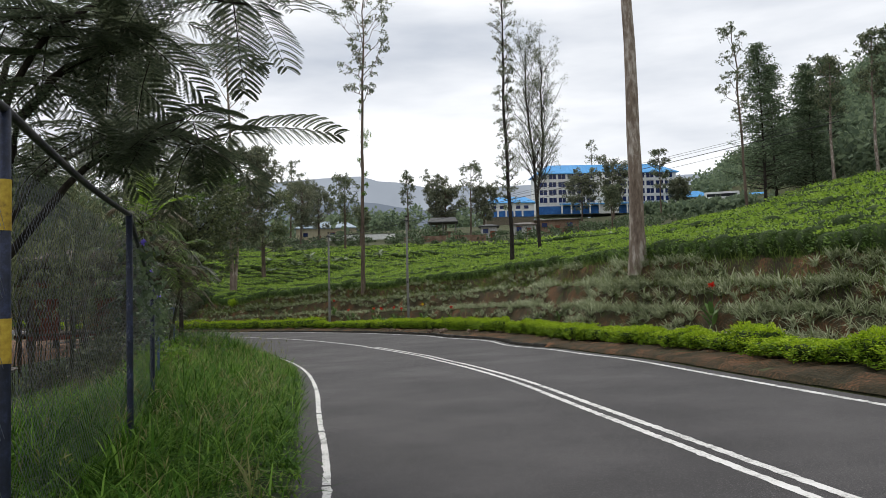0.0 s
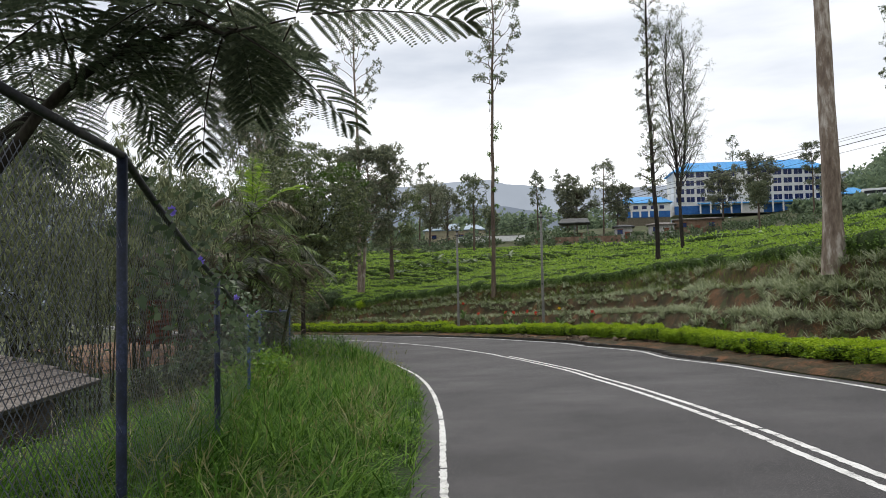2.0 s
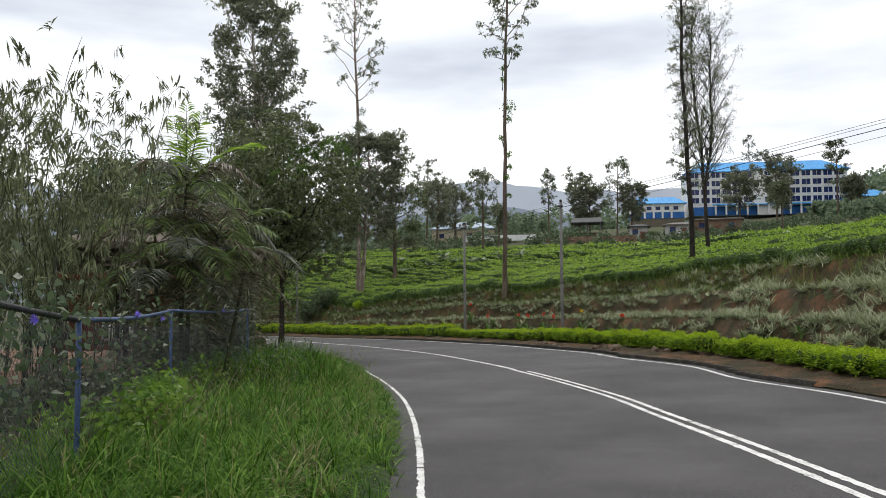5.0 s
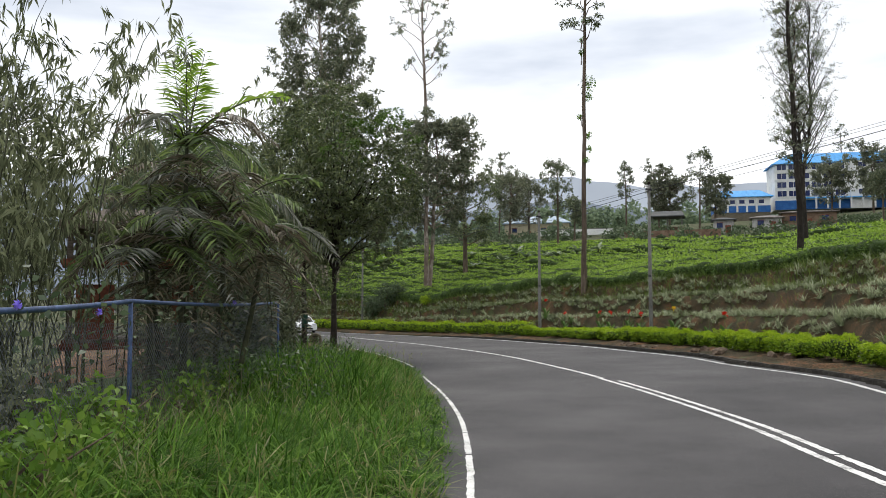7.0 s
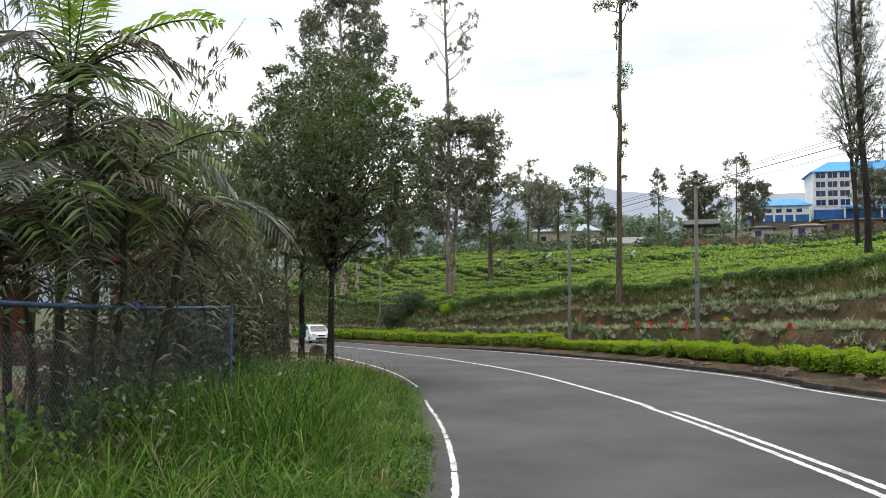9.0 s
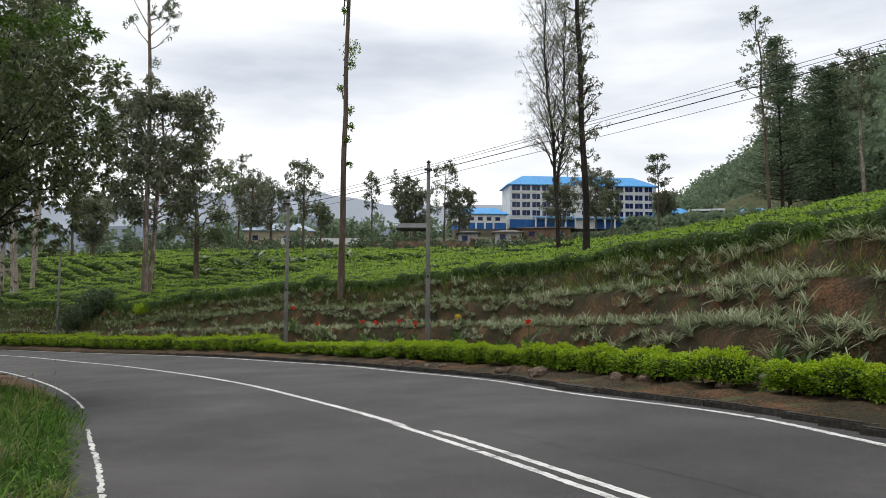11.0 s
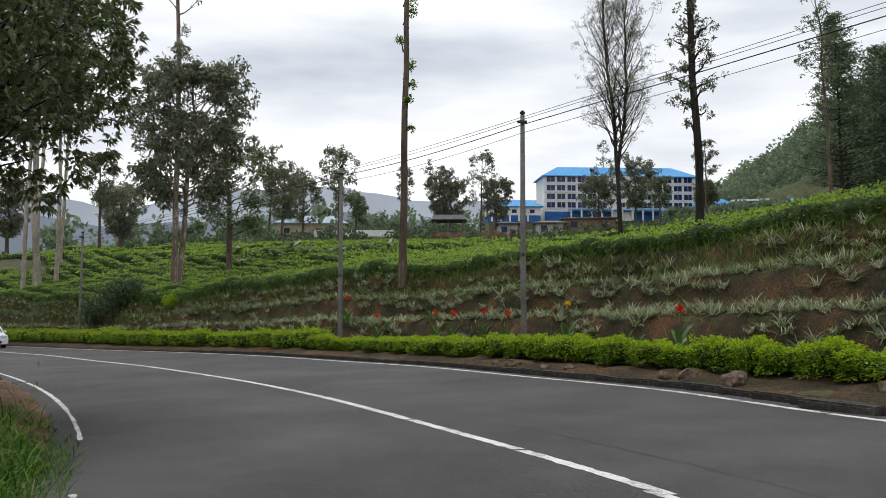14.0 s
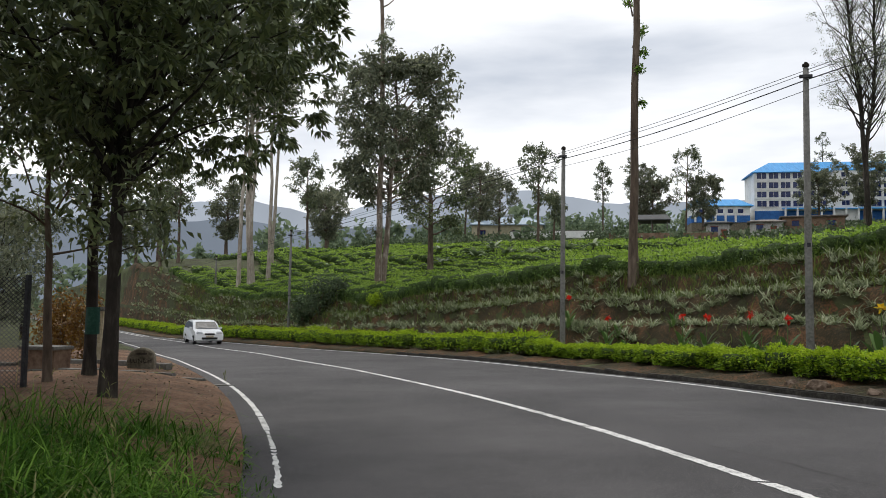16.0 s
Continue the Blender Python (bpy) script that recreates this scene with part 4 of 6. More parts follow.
def mango_tree():
    """A dense round-headed tree: heavy lobes of drooping glossy leaves with shade between them."""
    r = np.random.default_rng(90)
    ob = thing("mango_tree", on_ground(-16.43, 43.5), "dense dark round-crowned tree on the grass verge", "tree")
    wood, green, fresh = Geo(), Geo(), Geo()
    tube(wood, [(0, 0, -0.1), (0.03, 0, 1.2), (0.0, 0.05, 2.6), (0.08, 0, 4.5), (0.05, 0.1, 7)], [0.165, 0.112, 0.10, 0.08, 0.04], 10)
    middle = np.array((0.1, 0, 6.9))
    spots = 60
    turn = np.arange(spots) * 2.39996
    high = 1 - 2 * (np.arange(spots) + 0.5) / spots
    for k in range(spots):
        d = np.array((math.cos(turn[k]) * math.sqrt(1 - high[k] ** 2), math.sin(turn[k]) * math.sqrt(1 - high[k] ** 2), high[k]))
        size = np.array((2.9, 2.9, 3.2 if d[2] > 0 else 2.7))
        c = middle + d * size * r.uniform(0.82, 1.06) + r.normal(0, 0.12, 3)
        lobe = r.uniform(0.62, 0.98)
        p0 = np.array((0.03, 0.02, r.uniform(3.0, 6)))
        tube(wood, np.linspace(p0, c, 5) + r.normal(0, 0.06, (5, 3)), [0.05, 0.035, 0.025, 0.016, 0.008], 5)
        tip = r.random() < 0.3 and d[2] > -0.2
        for m in range(26):
            e = unit(r.normal(size=3) + d * 0.9 + (0, 0, 0.35))
            at0 = c + e * lobe * r.uniform(0.72, 1.05)
            n = 26
            way = around(n, r) * (1, 1, 0.5) + e * 0.55 + (0, 0, -0.25)
            at = at0 + unit(way) * r.uniform(0.02, 0.12, (n, 1))
            top = tip and e[2] > 0.15
            leaves(fresh if top else green, at, way, r.uniform(0.10, 0.17, n), r.uniform(0.045, 0.065, n), 0.2, r)
    n = 6500
    at = middle + around(n, r) * np.array((2.85, 2.85, 2.9)) * r.random((n, 1)) ** 0.4
    leaves(green, at, r.normal(size=(n, 3)) + (0, 0, -0.4), 0.22, 0.10, 0.1, r)
    for k in range(9):
        a, z = k * 2.4, 2.3 + 0.2 * k
        tip = np.array((math.cos(a) * 0.75, math.sin(a) * 0.75, z + 0.1))
        tube(wood, [(0.02, 0, z), tip * (0.5, 0.5, 1), tip], [0.016, 0.01, 0.004], 4)
        leaves(green, tip + r.normal(0, 0.2, (60, 3)), r.normal(size=(60, 3)) + (0, 0, -0.7), r.uniform(0.13, 0.22, 60), 0.065, 0.15, r)
    wood.put("trunk", DARK_BARK, ob, smooth=True)
    green.put("crown", MANGO_LEAF, ob)
    fresh.put("new_leaves", FRESH_TIP, ob, label="fresh lighter green leaf tips")


mango_tree()
tree("shade_tree", on_ground(-19.5, 47.0), "slim roadside tree with a green band on its trunk", 9.5, 0.13, (0.36, 2.8), 18, 0.16, 130, 0.5, 91, MANGO_LEAF, DARK_BARK, "round")
tree("young_tree", on_ground(-19.2, 45.5), "thin young roadside tree on bare earth", 5.6, 0.09, (0.42, 1.7), 12, 0.14, 70, 0.35, 92, MANGO_LEAF, BARK, "round")
tree("shade_tree", on_ground(-24.0, 44.5), "leafy tree behind the roadside fence", 8.5, 0.18, (0.3, 3.0), 16, 0.2, 70, 0.6, 93, DARK_LEAF, DARK_BARK, "round")
for x, y, h, s in ((-25, 33, 11, 601), (-23, 25.5, 10, 602), (-30, 40, 12, 603), (-20.5, 18, 9, 604), (-28, 28, 11, 605), (-27, 47, 9, 606)):
    tree("shade_tree", on_ground(x, y), "leafy tree on the slope below the fence", h, 0.17, (0.2, 3.4), 22, 0.24, 70, 0.6, s, UNDER_LEAF if s % 2 else DARK_LEAF, DARK_BARK, "round", group="trees below the fence")
tree("shade_tree", on_ground(-18.5, 38.2), "leafy tree behind the roadside fence", 7.0, 0.16, (0.3, 2.6), 14, 0.2, 70, 0.5, 94, DARK_LEAF, DARK_BARK, "round")


def frond(g, stalk, start, way, length, pairs, leaflet, width, sag, r, lift=0.3):
    """A feather leaf: a drooping midrib with leaflets down both sides."""
    way = unit(np.asarray(way, float))
    s = np.linspace(0, 1, pairs)
    rib = np.asarray(start) + way * s[:, None] * length - np.array((0, 0, 1.0)) * (s**2)[:, None] * sag * length
    tube(stalk, rib[:: max(1, pairs // 8)], np.linspace(0.012, 0.003, len(rib[:: max(1, pairs // 8)])) * (length / 1.2), 4)
    along = unit(np.gradient(rib, axis=0))
    side = unit(np.cross(along, np.where(np.abs(along[:, 2:]) > 0.85, (0.5, -1.0, 0), (0, 0, 1.0))))
    size = leaflet * np.sin(np.pi * (0.12 + 0.83 * s)) ** 0.6
    for sign in (-1, 1):
        out = side * sign + along * 0.55 + np.array((0, 0, lift)) - np.array((0, 0, 1.0)) * 0.3 * r.random((pairs, 1))
        leaves(g, rib, out, size * r.uniform(0.85, 1.1, pairs), width, 0.25, r)


def double_feather(length, pairs, blade, small, r):
    """A twice-divided leaf along +x: feathers down both sides of an arching midrib."""
    quads = []
    s = np.linspace(0.1, 1, pairs)
    rib = np.stack([s * length, 0 * s, 0.10 * length * s - 0.32 * length * s**2], -1)
    n = 20
    for k in range(pairs):
        for side in (-1, 1):
            reach = blade * math.sin(math.pi * (0.18 + 0.72 * s[k])) ** 0.7 * r.uniform(0.9, 1.08)
            way = unit(np.array((0.55 + 0.45 * s[k], side, 0.05 + 0.1 * r.random())))
            u = np.linspace(0.06, 1, n)[:, None]
            stem = rib[k] + way * u * reach - np.array((0, 0, 1.0)) * u**2 * reach * 0.30
            across = unit(np.cross(way, (0, 0, 1.0)))
            for q in (-1, 1):
                out = across * q + way * 0.45 + np.array((0, 0, 0.12))
                size = small * np.sin(np.pi * (0.15 + 0.75 * u)) ** 0.5
                tip = stem + unit(out) * size
                half = way * small * 0.2
                mid = stem + unit(out) * size * 0.55
                quads.append(np.stack([stem, mid + half, tip, mid - half], 1))
    return rib, np.concatenate(quads)


def feathery_tree():
    """A spreading tree with fern-like leaves that hang over the verge."""
    r = np.random.default_rng(95)
    foot = np.array(on_ground(-6.1, 8.7))
    ob = thing("feathery_tree", tuple(foot), "spreading tree with dark fern-like leaves over the fence", "tree")
    wood, green = Geo(), Geo()
    kinds = [double_feather(length, 10, 0.40, 0.062, r) for length in (0.8, 1.0, 1.15)]
    fork = np.array((-5.75, 8.75, 2.0)) - foot
    tube(wood, [(0, 0, -0.1), (0.1, 0.0, 0.9), fork], [0.16, 0.13, 0.11], 9)
    boughs = [
        [(-5.0, 8.95, 2.9), (-4.5, 9.05, 3.5), (-4.0, 9.0, 3.7), (-3.5, 8.9, 3.75), (-3.05, 8.75, 3.6)],
        [(-5.2, 8.5, 3.1), (-4.9, 8.3, 3.9), (-4.4, 8.3, 4.4), (-4.0, 8.4, 4.6), (-3.5, 8.6, 4.6)],
        [(-5.6, 9.4, 3.1), (-5.6, 10.6, 3.9), (-5.5, 11.8, 4.4), (-5.4, 12.9, 4.5)],
        [(-5.7, 8.9, 3.4), (-5.6, 9.3, 5.0), (-4.9, 9.9, 5.4), (-4.2, 10.5, 5.5)],
        [(-5.2, 8.3, 3.6), (-4.6, 8.0, 4.6), (-3.8, 7.9, 5.0), (-3.0, 8.0, 5.1), (-2.4, 8.3, 5.0)],
    ]
    for k, points in enumerate(boughs):
        path = np.array([fork] + [np.array(p) - foot for p in points])
        s = np.linspace(0, 1, len(path))
        fine = np.linspace(0, 1, 14)
        path = np.stack([np.interp(fine, s, path[:, c]) for c in range(3)], -1) + np.r_[np.zeros((1, 3)), r.normal(0, 0.025, (13, 3))]
        tube(wood, path, np.linspace((0.055, 0.085, 0.06, 0.06, 0.05)[k], 0.012, 14), 7)
        for q in np.linspace(0.42, 1.0, 8):
            p = np.array([np.interp(q, fine, path[:, c]) for c in range(3)])
            a = r.uniform(0, 2 * np.pi)
            end = p + np.array((math.cos(a), math.sin(a), 0.35)) * r.uniform(0.25, 0.7) * (0.3 if q > 0.97 else 1)
            tube(wood, np.linspace(p, end, 3), [0.012, 0.009, 0.006], 4)
            count = 3
            for m in range(count):
                b = a + m * 2 * np.pi / count + r.normal() * 0.25
                rib, quads = kinds[r.integers(0, 3)]
                turn = pose(*end, 0, 0, math.degrees(b)) @ pose(0, 0, 0, r.normal() * 14, r.uniform(-12, 34), 0)
                m3, at = np.array(turn.to_3x3()), np.array(turn.translation)
                green.add(quads.reshape(-1, 3) @ m3.T + at, np.arange(quads.shape[0] * 4).reshape(-1, 4))
                tube(wood, rib[::3] @ m3.T + at, np.linspace(0.008, 0.003, len(rib[::3])), 4)
    wood.put("trunk", DARK_BARK, ob, smooth=True)
    green.put("crown", FERN_LEAF, ob)


feathery_tree()


def palm_clump():
    """Feather palms: several stems, each with its arching head."""
    r = np.random.default_rng(96)
    foot = np.array(on_ground(-11.8, 27.1))
    ob = thing("palm_clump", tuple(foot), "clump of feather palms with hanging dry leaves", "palm")
    wood, green, old, dry, young = Geo(), Geo(), Geo(), Geo(), Geo()
    heads = ((-11.4, 26.7, 4.35), (-12.3, 26.9, 3.3), (-10.9, 27.3, 3.2), (-11.0, 26.2, 2.5), (-12.0, 28.0, 3.7), (-10.5, 27.9, 2.6), (-11.7, 26.0, 2.1))
    for k, p in enumerate(heads):
        top = np.array(p) - foot
        start = top * (0.6, 0.6, 0)
        tube(wood, np.linspace(start, top, 6) + np.r_[np.zeros((1, 3)), r.normal(0, 0.025, (5, 3))], [0.07, 0.06, 0.055, 0.05, 0.045, 0.03], 7)
        for f in range(15):
            b = f * 2.4 + k * 1.1
            if f < 9:
                frond(green if f % 2 else (old if f % 4 else dry), wood, top, (math.cos(b), math.sin(b), r.uniform(0.4, 1.8)), r.uniform(1.7, 2.6), 30, 0.56, 0.040, r.uniform(0.55, 1.0), r, 0.0)
            else:
                frond(dry if f > 9 else old, wood, top - (0, 0, 0.2), (math.cos(b), math.sin(b), r.uniform(-0.4, 0.1)), r.uniform(1.2, 1.7), 24, 0.42, 0.032, r.uniform(0.6, 1.0), r)
    head = np.array(heads[0]) - foot
    for tilt, size in (((0.12, -0.2, 1.0), 2.1), ((0.3, -0.15, 1.0), 1.9), ((-0.12, -0.1, 1.0), 1.8), ((0.0, 0.2, 1.0), 1.7)):
        frond(young, wood, head, tilt, size, 28, 0.5, 0.048, 0.12, r)
    frond(young, wood, head, (0.95, 0.95, 1.7), 2.9, 22, 0.60, 0.075, 0.42, r)
    frond(green, wood, np.array(heads[2]) - foot, (1.0, 0.5, 1.2), 2.4, 20, 0.55, 0.065, 0.5, r)
    wood.put("trunk", CULM, ob)
    green.put("fronds", PALM_LEAF, ob)
    young.put("young_fronds", YOUNG_FROND, ob, label="bright green young fronds")
    old.put("old_fronds", OLD_FROND, ob, label="faded grey-green fronds")
    dry.put("dry_fronds", DEAD_FROND, ob, label="brown hanging dead fronds")


palm_clump()


def bamboo(at, seed, culms, height):
    r = np.random.default_rng(seed)
    ob = thing("bamboo_clump", at, "clump of thin arching bamboo with small pale leaves", "bamboo", "bamboo behind the fence")
    green = Geo()
    for k in range(culms):
        foot = np.array((r.normal() * 0.9, r.normal() * 0.9, 0))
        a, h = r.uniform(0, 2 * np.pi), height * r.uniform(0.6, 1.08)
        m = np.linspace(0, 1, 9)[:, None]
        arch = np.array((math.cos(a), math.sin(a), 0)) * (m**2.2) * h * r.uniform(0.1, 0.4)
        path = foot + np.array((0, 0, 1.0)) * m * h - np.array((0, 0, 1.0)) * (m**6) * h * 0.08 + arch
        tube(culm := Geo(), path, np.linspace(0.019, 0.004, 9), 5)
        culm.put("culm", CULM, ob)
        n = 25
        q = r.uniform(0.40, 1.0, n) ** 0.8
        p = np.stack([np.interp(q, m[:, 0], path[:, c]) for c in range(3)], -1) + r.normal(0, 0.36, (n, 3))
        p = np.repeat(p, 9, 0) + r.normal(0, 0.05, (n * 9, 3))
        droop = np.repeat(r.normal(0, 0.45, (n, 3)), 9, 0)
        leaves(green, p, droop + r.normal(0, 0.38, (n * 9, 3)) + (0, 0, -0.8), r.uniform(0.15, 0.30, n * 9), 0.042, 0.2, r)
    green.put("leaves", BAMBOO_LEAF, ob)


for k, (x, y, n, h) in enumerate(((-14.2, 18.8, 14, 6.8), (-11.9, 22.8, 6, 7.0), (-13.4, 24.4, 9, 8.2), (-15.6, 27.4, 12, 8.8), (-14.4, 20.6, 16, 7.4), (-17.5, 25.6, 16, 8.4), (-14.4, 31.2, 12, 7.6), (-17.6, 20.0, 14, 7.5), (-16.5, 34.5, 14, 6.5), (-19.0, 30.0, 14, 8.5), (-16.0, 14.6, 10, 6.5))):
    bamboo(on_ground(x, y), 100 + k, n, h * 1.08)


for x, y, h, s in ((-53, 77, 9, 611), (-43, 69, 7, 612), (-62, 92, 11, 615)):
    tree("shade_tree", on_ground(x, y), "leafy tree beyond the roadside clearing", h, 0.16, (0.24, 3.3), 22, 0.26, 60, 0.6, s, UNDER_LEAF if s % 2 else HAZED_FAR_LEAF, DARK_BARK, "round", group="trees beyond the clearing")

# ---- verge ----


def verge_grass():
    r = np.random.default_rng(110)
    g, low, brown = Geo(), Geo(), Geo()
    n = 46000
    y = r.uniform(1.5, 42.0, n)
    w = np.interp(y, [34, 36, 39.5, 40.5], [0.22, 0.02, 0.02, 0.2]) + np.interp(y, [36, 42], [3.5, 2.0]) * r.random(n) ** np.interp(y, [34, 38], [0.85, 1.15])
    patchy = np.sin(w * 3.1 + y * 0.9) * np.cos(y * 1.7 - w * 1.3)
    near = ((y < 39.5) | (r.random(n) < 0.5)) & (r.random(n) < 0.75 + 0.4 * patchy)
    y, w = y[near], w[near]
    x, z = beside(y, w, right=False)
    n = len(x)
    tall = 0.24 + 0.5 * np.clip((w - 0.4) / 1.8, 0, 1) * (0.6 + 0.4 * np.sin(x * 2.1) * np.cos(y * 1.3))
    tall = tall * np.where(y > 38.6, 0.55, 1.0)
    base = np.stack([x, y, z - 0.03], -1)
    way = np.stack([r.normal(0, 0.5, n), r.normal(0, 0.5, n), np.ones(n)], -1)
    straps(g, base, way, tall * r.uniform(0.5, 1.7, n), r.uniform(0.007, 0.016, n), r.uniform(0.3, 1.1, n), r)
    # tussocks of long arching blades
    for _ in range(1500):
        yy = r.uniform(1.5, 41.5)
        ww = 0.36 + 3.6 * r.random() ** 0.8
        if 39 < yy and ww > 4.8 - 0.9 * (yy - 37.5):
            continue
        x, z = beside(yy, ww, right=False)
        n = int(r.uniform(22, 48))
        a = r.uniform(0, 2 * np.pi, n)
        steep = r.uniform(0.7, 3.0, n)
        base = np.array((float(x), yy, float(z) - 0.02)) + r.normal(0, 0.06, (n, 3)) * (1, 1, 0.1)
        size = (r.uniform(0.3, 0.55) + 0.55 * min(ww, 3) / 3) * (0.55 if yy > 38.6 else 1.0)
        straps(brown if r.random() < 0.10 else g, base, np.stack([np.cos(a), np.sin(a), steep], -1), size * r.uniform(0.5, 1.25, n), r.uniform(0.009, 0.018, n), r.uniform(0.35, 1.15, n), r)
    tagged(g.put("verge_grass", GRASS_LEAF), "long lush green grass on the verge", "grass", kind="stuff")
    # dry stalks with seed heads
    n = 420
    y, w = r.uniform(2, 41, n), r.uniform(0.6, 3.4, n)
    x, z = beside(y, w, right=False)
    foot = np.stack([x, y, z], -1)
    way = np.stack([r.normal(0, 0.22, n), r.normal(0, 0.22, n), np.ones(n)], -1)
    size = r.uniform(0.5, 1.0, n)
    straps(brown, foot, way, size, 0.006, 0.15, r)
    tip = foot + unit(way) * (size * 0.92)[:, None]
    for k in range(4):
        leaves(brown, tip + (0, 0, 0.02 * k), way + r.normal(0, 0.5, (n, 3)), 0.08, 0.012, 0.1, r)
    tagged(brown.put("dry_grass", DRY_GRASS), "dry grass and seed heads among the green blades", "grass", kind="stuff")
    n = 30000
    y, w = r.uniform(1.5, 36, n), r.uniform(0.25, 8, n)
    x, z = beside(y, w, right=False)
    clump = np.sin(x * 1.9) * np.sin(y * 1.1 + x) > -0.2
    x, y, z = x[clump], y[clump], z[clump]
    n = len(x)
    leaves(low, np.stack([x, y, z + r.uniform(0, 0.16, n)], -1), r.normal(size=(n, 3)) + (0, 0, 0.5), r.uniform(0.03, 0.08, n), 0.03, 0, r)
    tagged(low.put("verge_weeds", FRESH_LEAF), "low broad-leaved weeds among the grass", "weeds", kind="stuff")


verge_grass()


def dry_twigs():
    """Dead stalks and twigs tangled through the fence and below the bamboo."""
    r = np.random.default_rng(120)
    g = Geo()
    n = 4600
    y = r.uniform(9, 36, n)
    y = y[(y > 19) | (r.random(n) < 0.12)]
    n = len(y)
    x, z = beside(y, 3.3 + 3.2 * r.random(n) ** 1.3, right=False)
    way = np.stack([r.normal(0, 0.55, n), r.normal(0, 0.55, n), np.ones(n)], -1)
    straps(g, np.stack([x, y, z - 0.05], -1), way, r.uniform(0.4, 1.5, n), r.uniform(0.006, 0.014, n), r.uniform(0.1, 0.9, n), r)
    tagged(g.put("dead_stalks", DEAD_FROND), "tangle of dead brown stalks along the fence", "undergrowth", kind="stuff")
    low = Geo()
    n = 2600
    y = r.uniform(38.5, 56, n)
    x, z = beside(y, r.uniform(0.35, 9, n), right=False)
    leaves(low, np.stack([x, y, z + 0.035], -1), r.normal(size=(n, 3)) * (1, 1, 0.25), r.uniform(0.03, 0.08, n), 0.03, 0, r)
    tagged(low.put("leaf_litter", DEAD_FROND), "fallen brown leaves on the bare earth", "leaves", kind="stuff")


dry_twigs()


def tall_reeds():
    """A stand of tall coarse grass and weeds where the fence ends."""
    r = np.random.default_rng(130)
    g, leafy = Geo(), Geo()
    n = 6000
    y = r.uniform(26.5, 35.3, n)
    w = 1.2 + 3.8 * r.random(n) ** 0.9
    x, z = beside(y, w, right=False)
    way = np.stack([r.normal(0, 0.32, n), r.normal(0, 0.32, n), np.ones(n)], -1)
    straps(g, np.stack([x, y, z - 0.03], -1), way, r.uniform(0.9, 1.85, n) * np.interp(w, [1.2, 2.0], [0.6, 1.0]), r.uniform(0.010, 0.020, n), r.uniform(0.3, 0.9, n), r)
    tagged(g.put("tall_reeds", GRASS_LEAF), "tall coarse grass where the fence ends", "grass", kind="stuff")
    n = 2600
    y = r.uniform(24, 35.0, n)
    w = r.uniform(2.0, 5.2, n)
    x, z = beside(y, w, right=False)
    leaves(leafy, np.stack([x, y, z + r.uniform(0.1, 1.15, n)], -1), r.normal(size=(n, 3)) + (0, 0, -0.2), r.uniform(0.05, 0.11, n), 0.035, 0.1, r)
    tagged(leafy.put("tall_weeds", DARK_LEAF), "leafy weeds standing along the fence", "weeds", kind="stuff")


tall_reeds()


def turf_cover():
    """The green turf of the verge and the bare clearing past it."""
    for name, y, mat_, label in (("turf", np.arange(-10, 39.1, 0.5), TURF, "green turf of the roadside verge"), ("clearing", np.arange(38.6, 62, 0.4), CLEARING_SOIL, "bare trodden earth of the roadside clearing")):
        w = np.r_[0.33, 0.5, np.linspace(0.8, 14, 24)]
        yy, ww = np.meshgrid(y, w, indexing="ij")
        x = centre_x(yy) - slant(yy) * (left_width(yy) + ww)
        z = ground_z(x, yy) + 0.02 + rng.normal(0, 0.008, x.shape)
        r, c = x.shape
        i, j = np.meshgrid(np.arange(r - 1), np.arange(c - 1), indexing="ij")
        f = np.stack([i * c + j + 1, i * c + j, (i + 1) * c + j, (i + 1) * c + j + 1], -1)
        tagged(Geo().add(np.stack([x, yy, z], -1), f).put(name, mat_, smooth=True), label, "ground", kind="structure")


turf_cover()

# fence posts: x, y and the height of the top
FENCE = [(-1.5, 0.4, 3.1), (-2.78, 4.5, 3.05), (-3.9, 8.7, 2.85), (-5.3, 12.7, 2.12), (-7.03, 17.2, 1.60), (-9.35, 22.72, 1.60), (-12.15, 31.4, 1.48)]


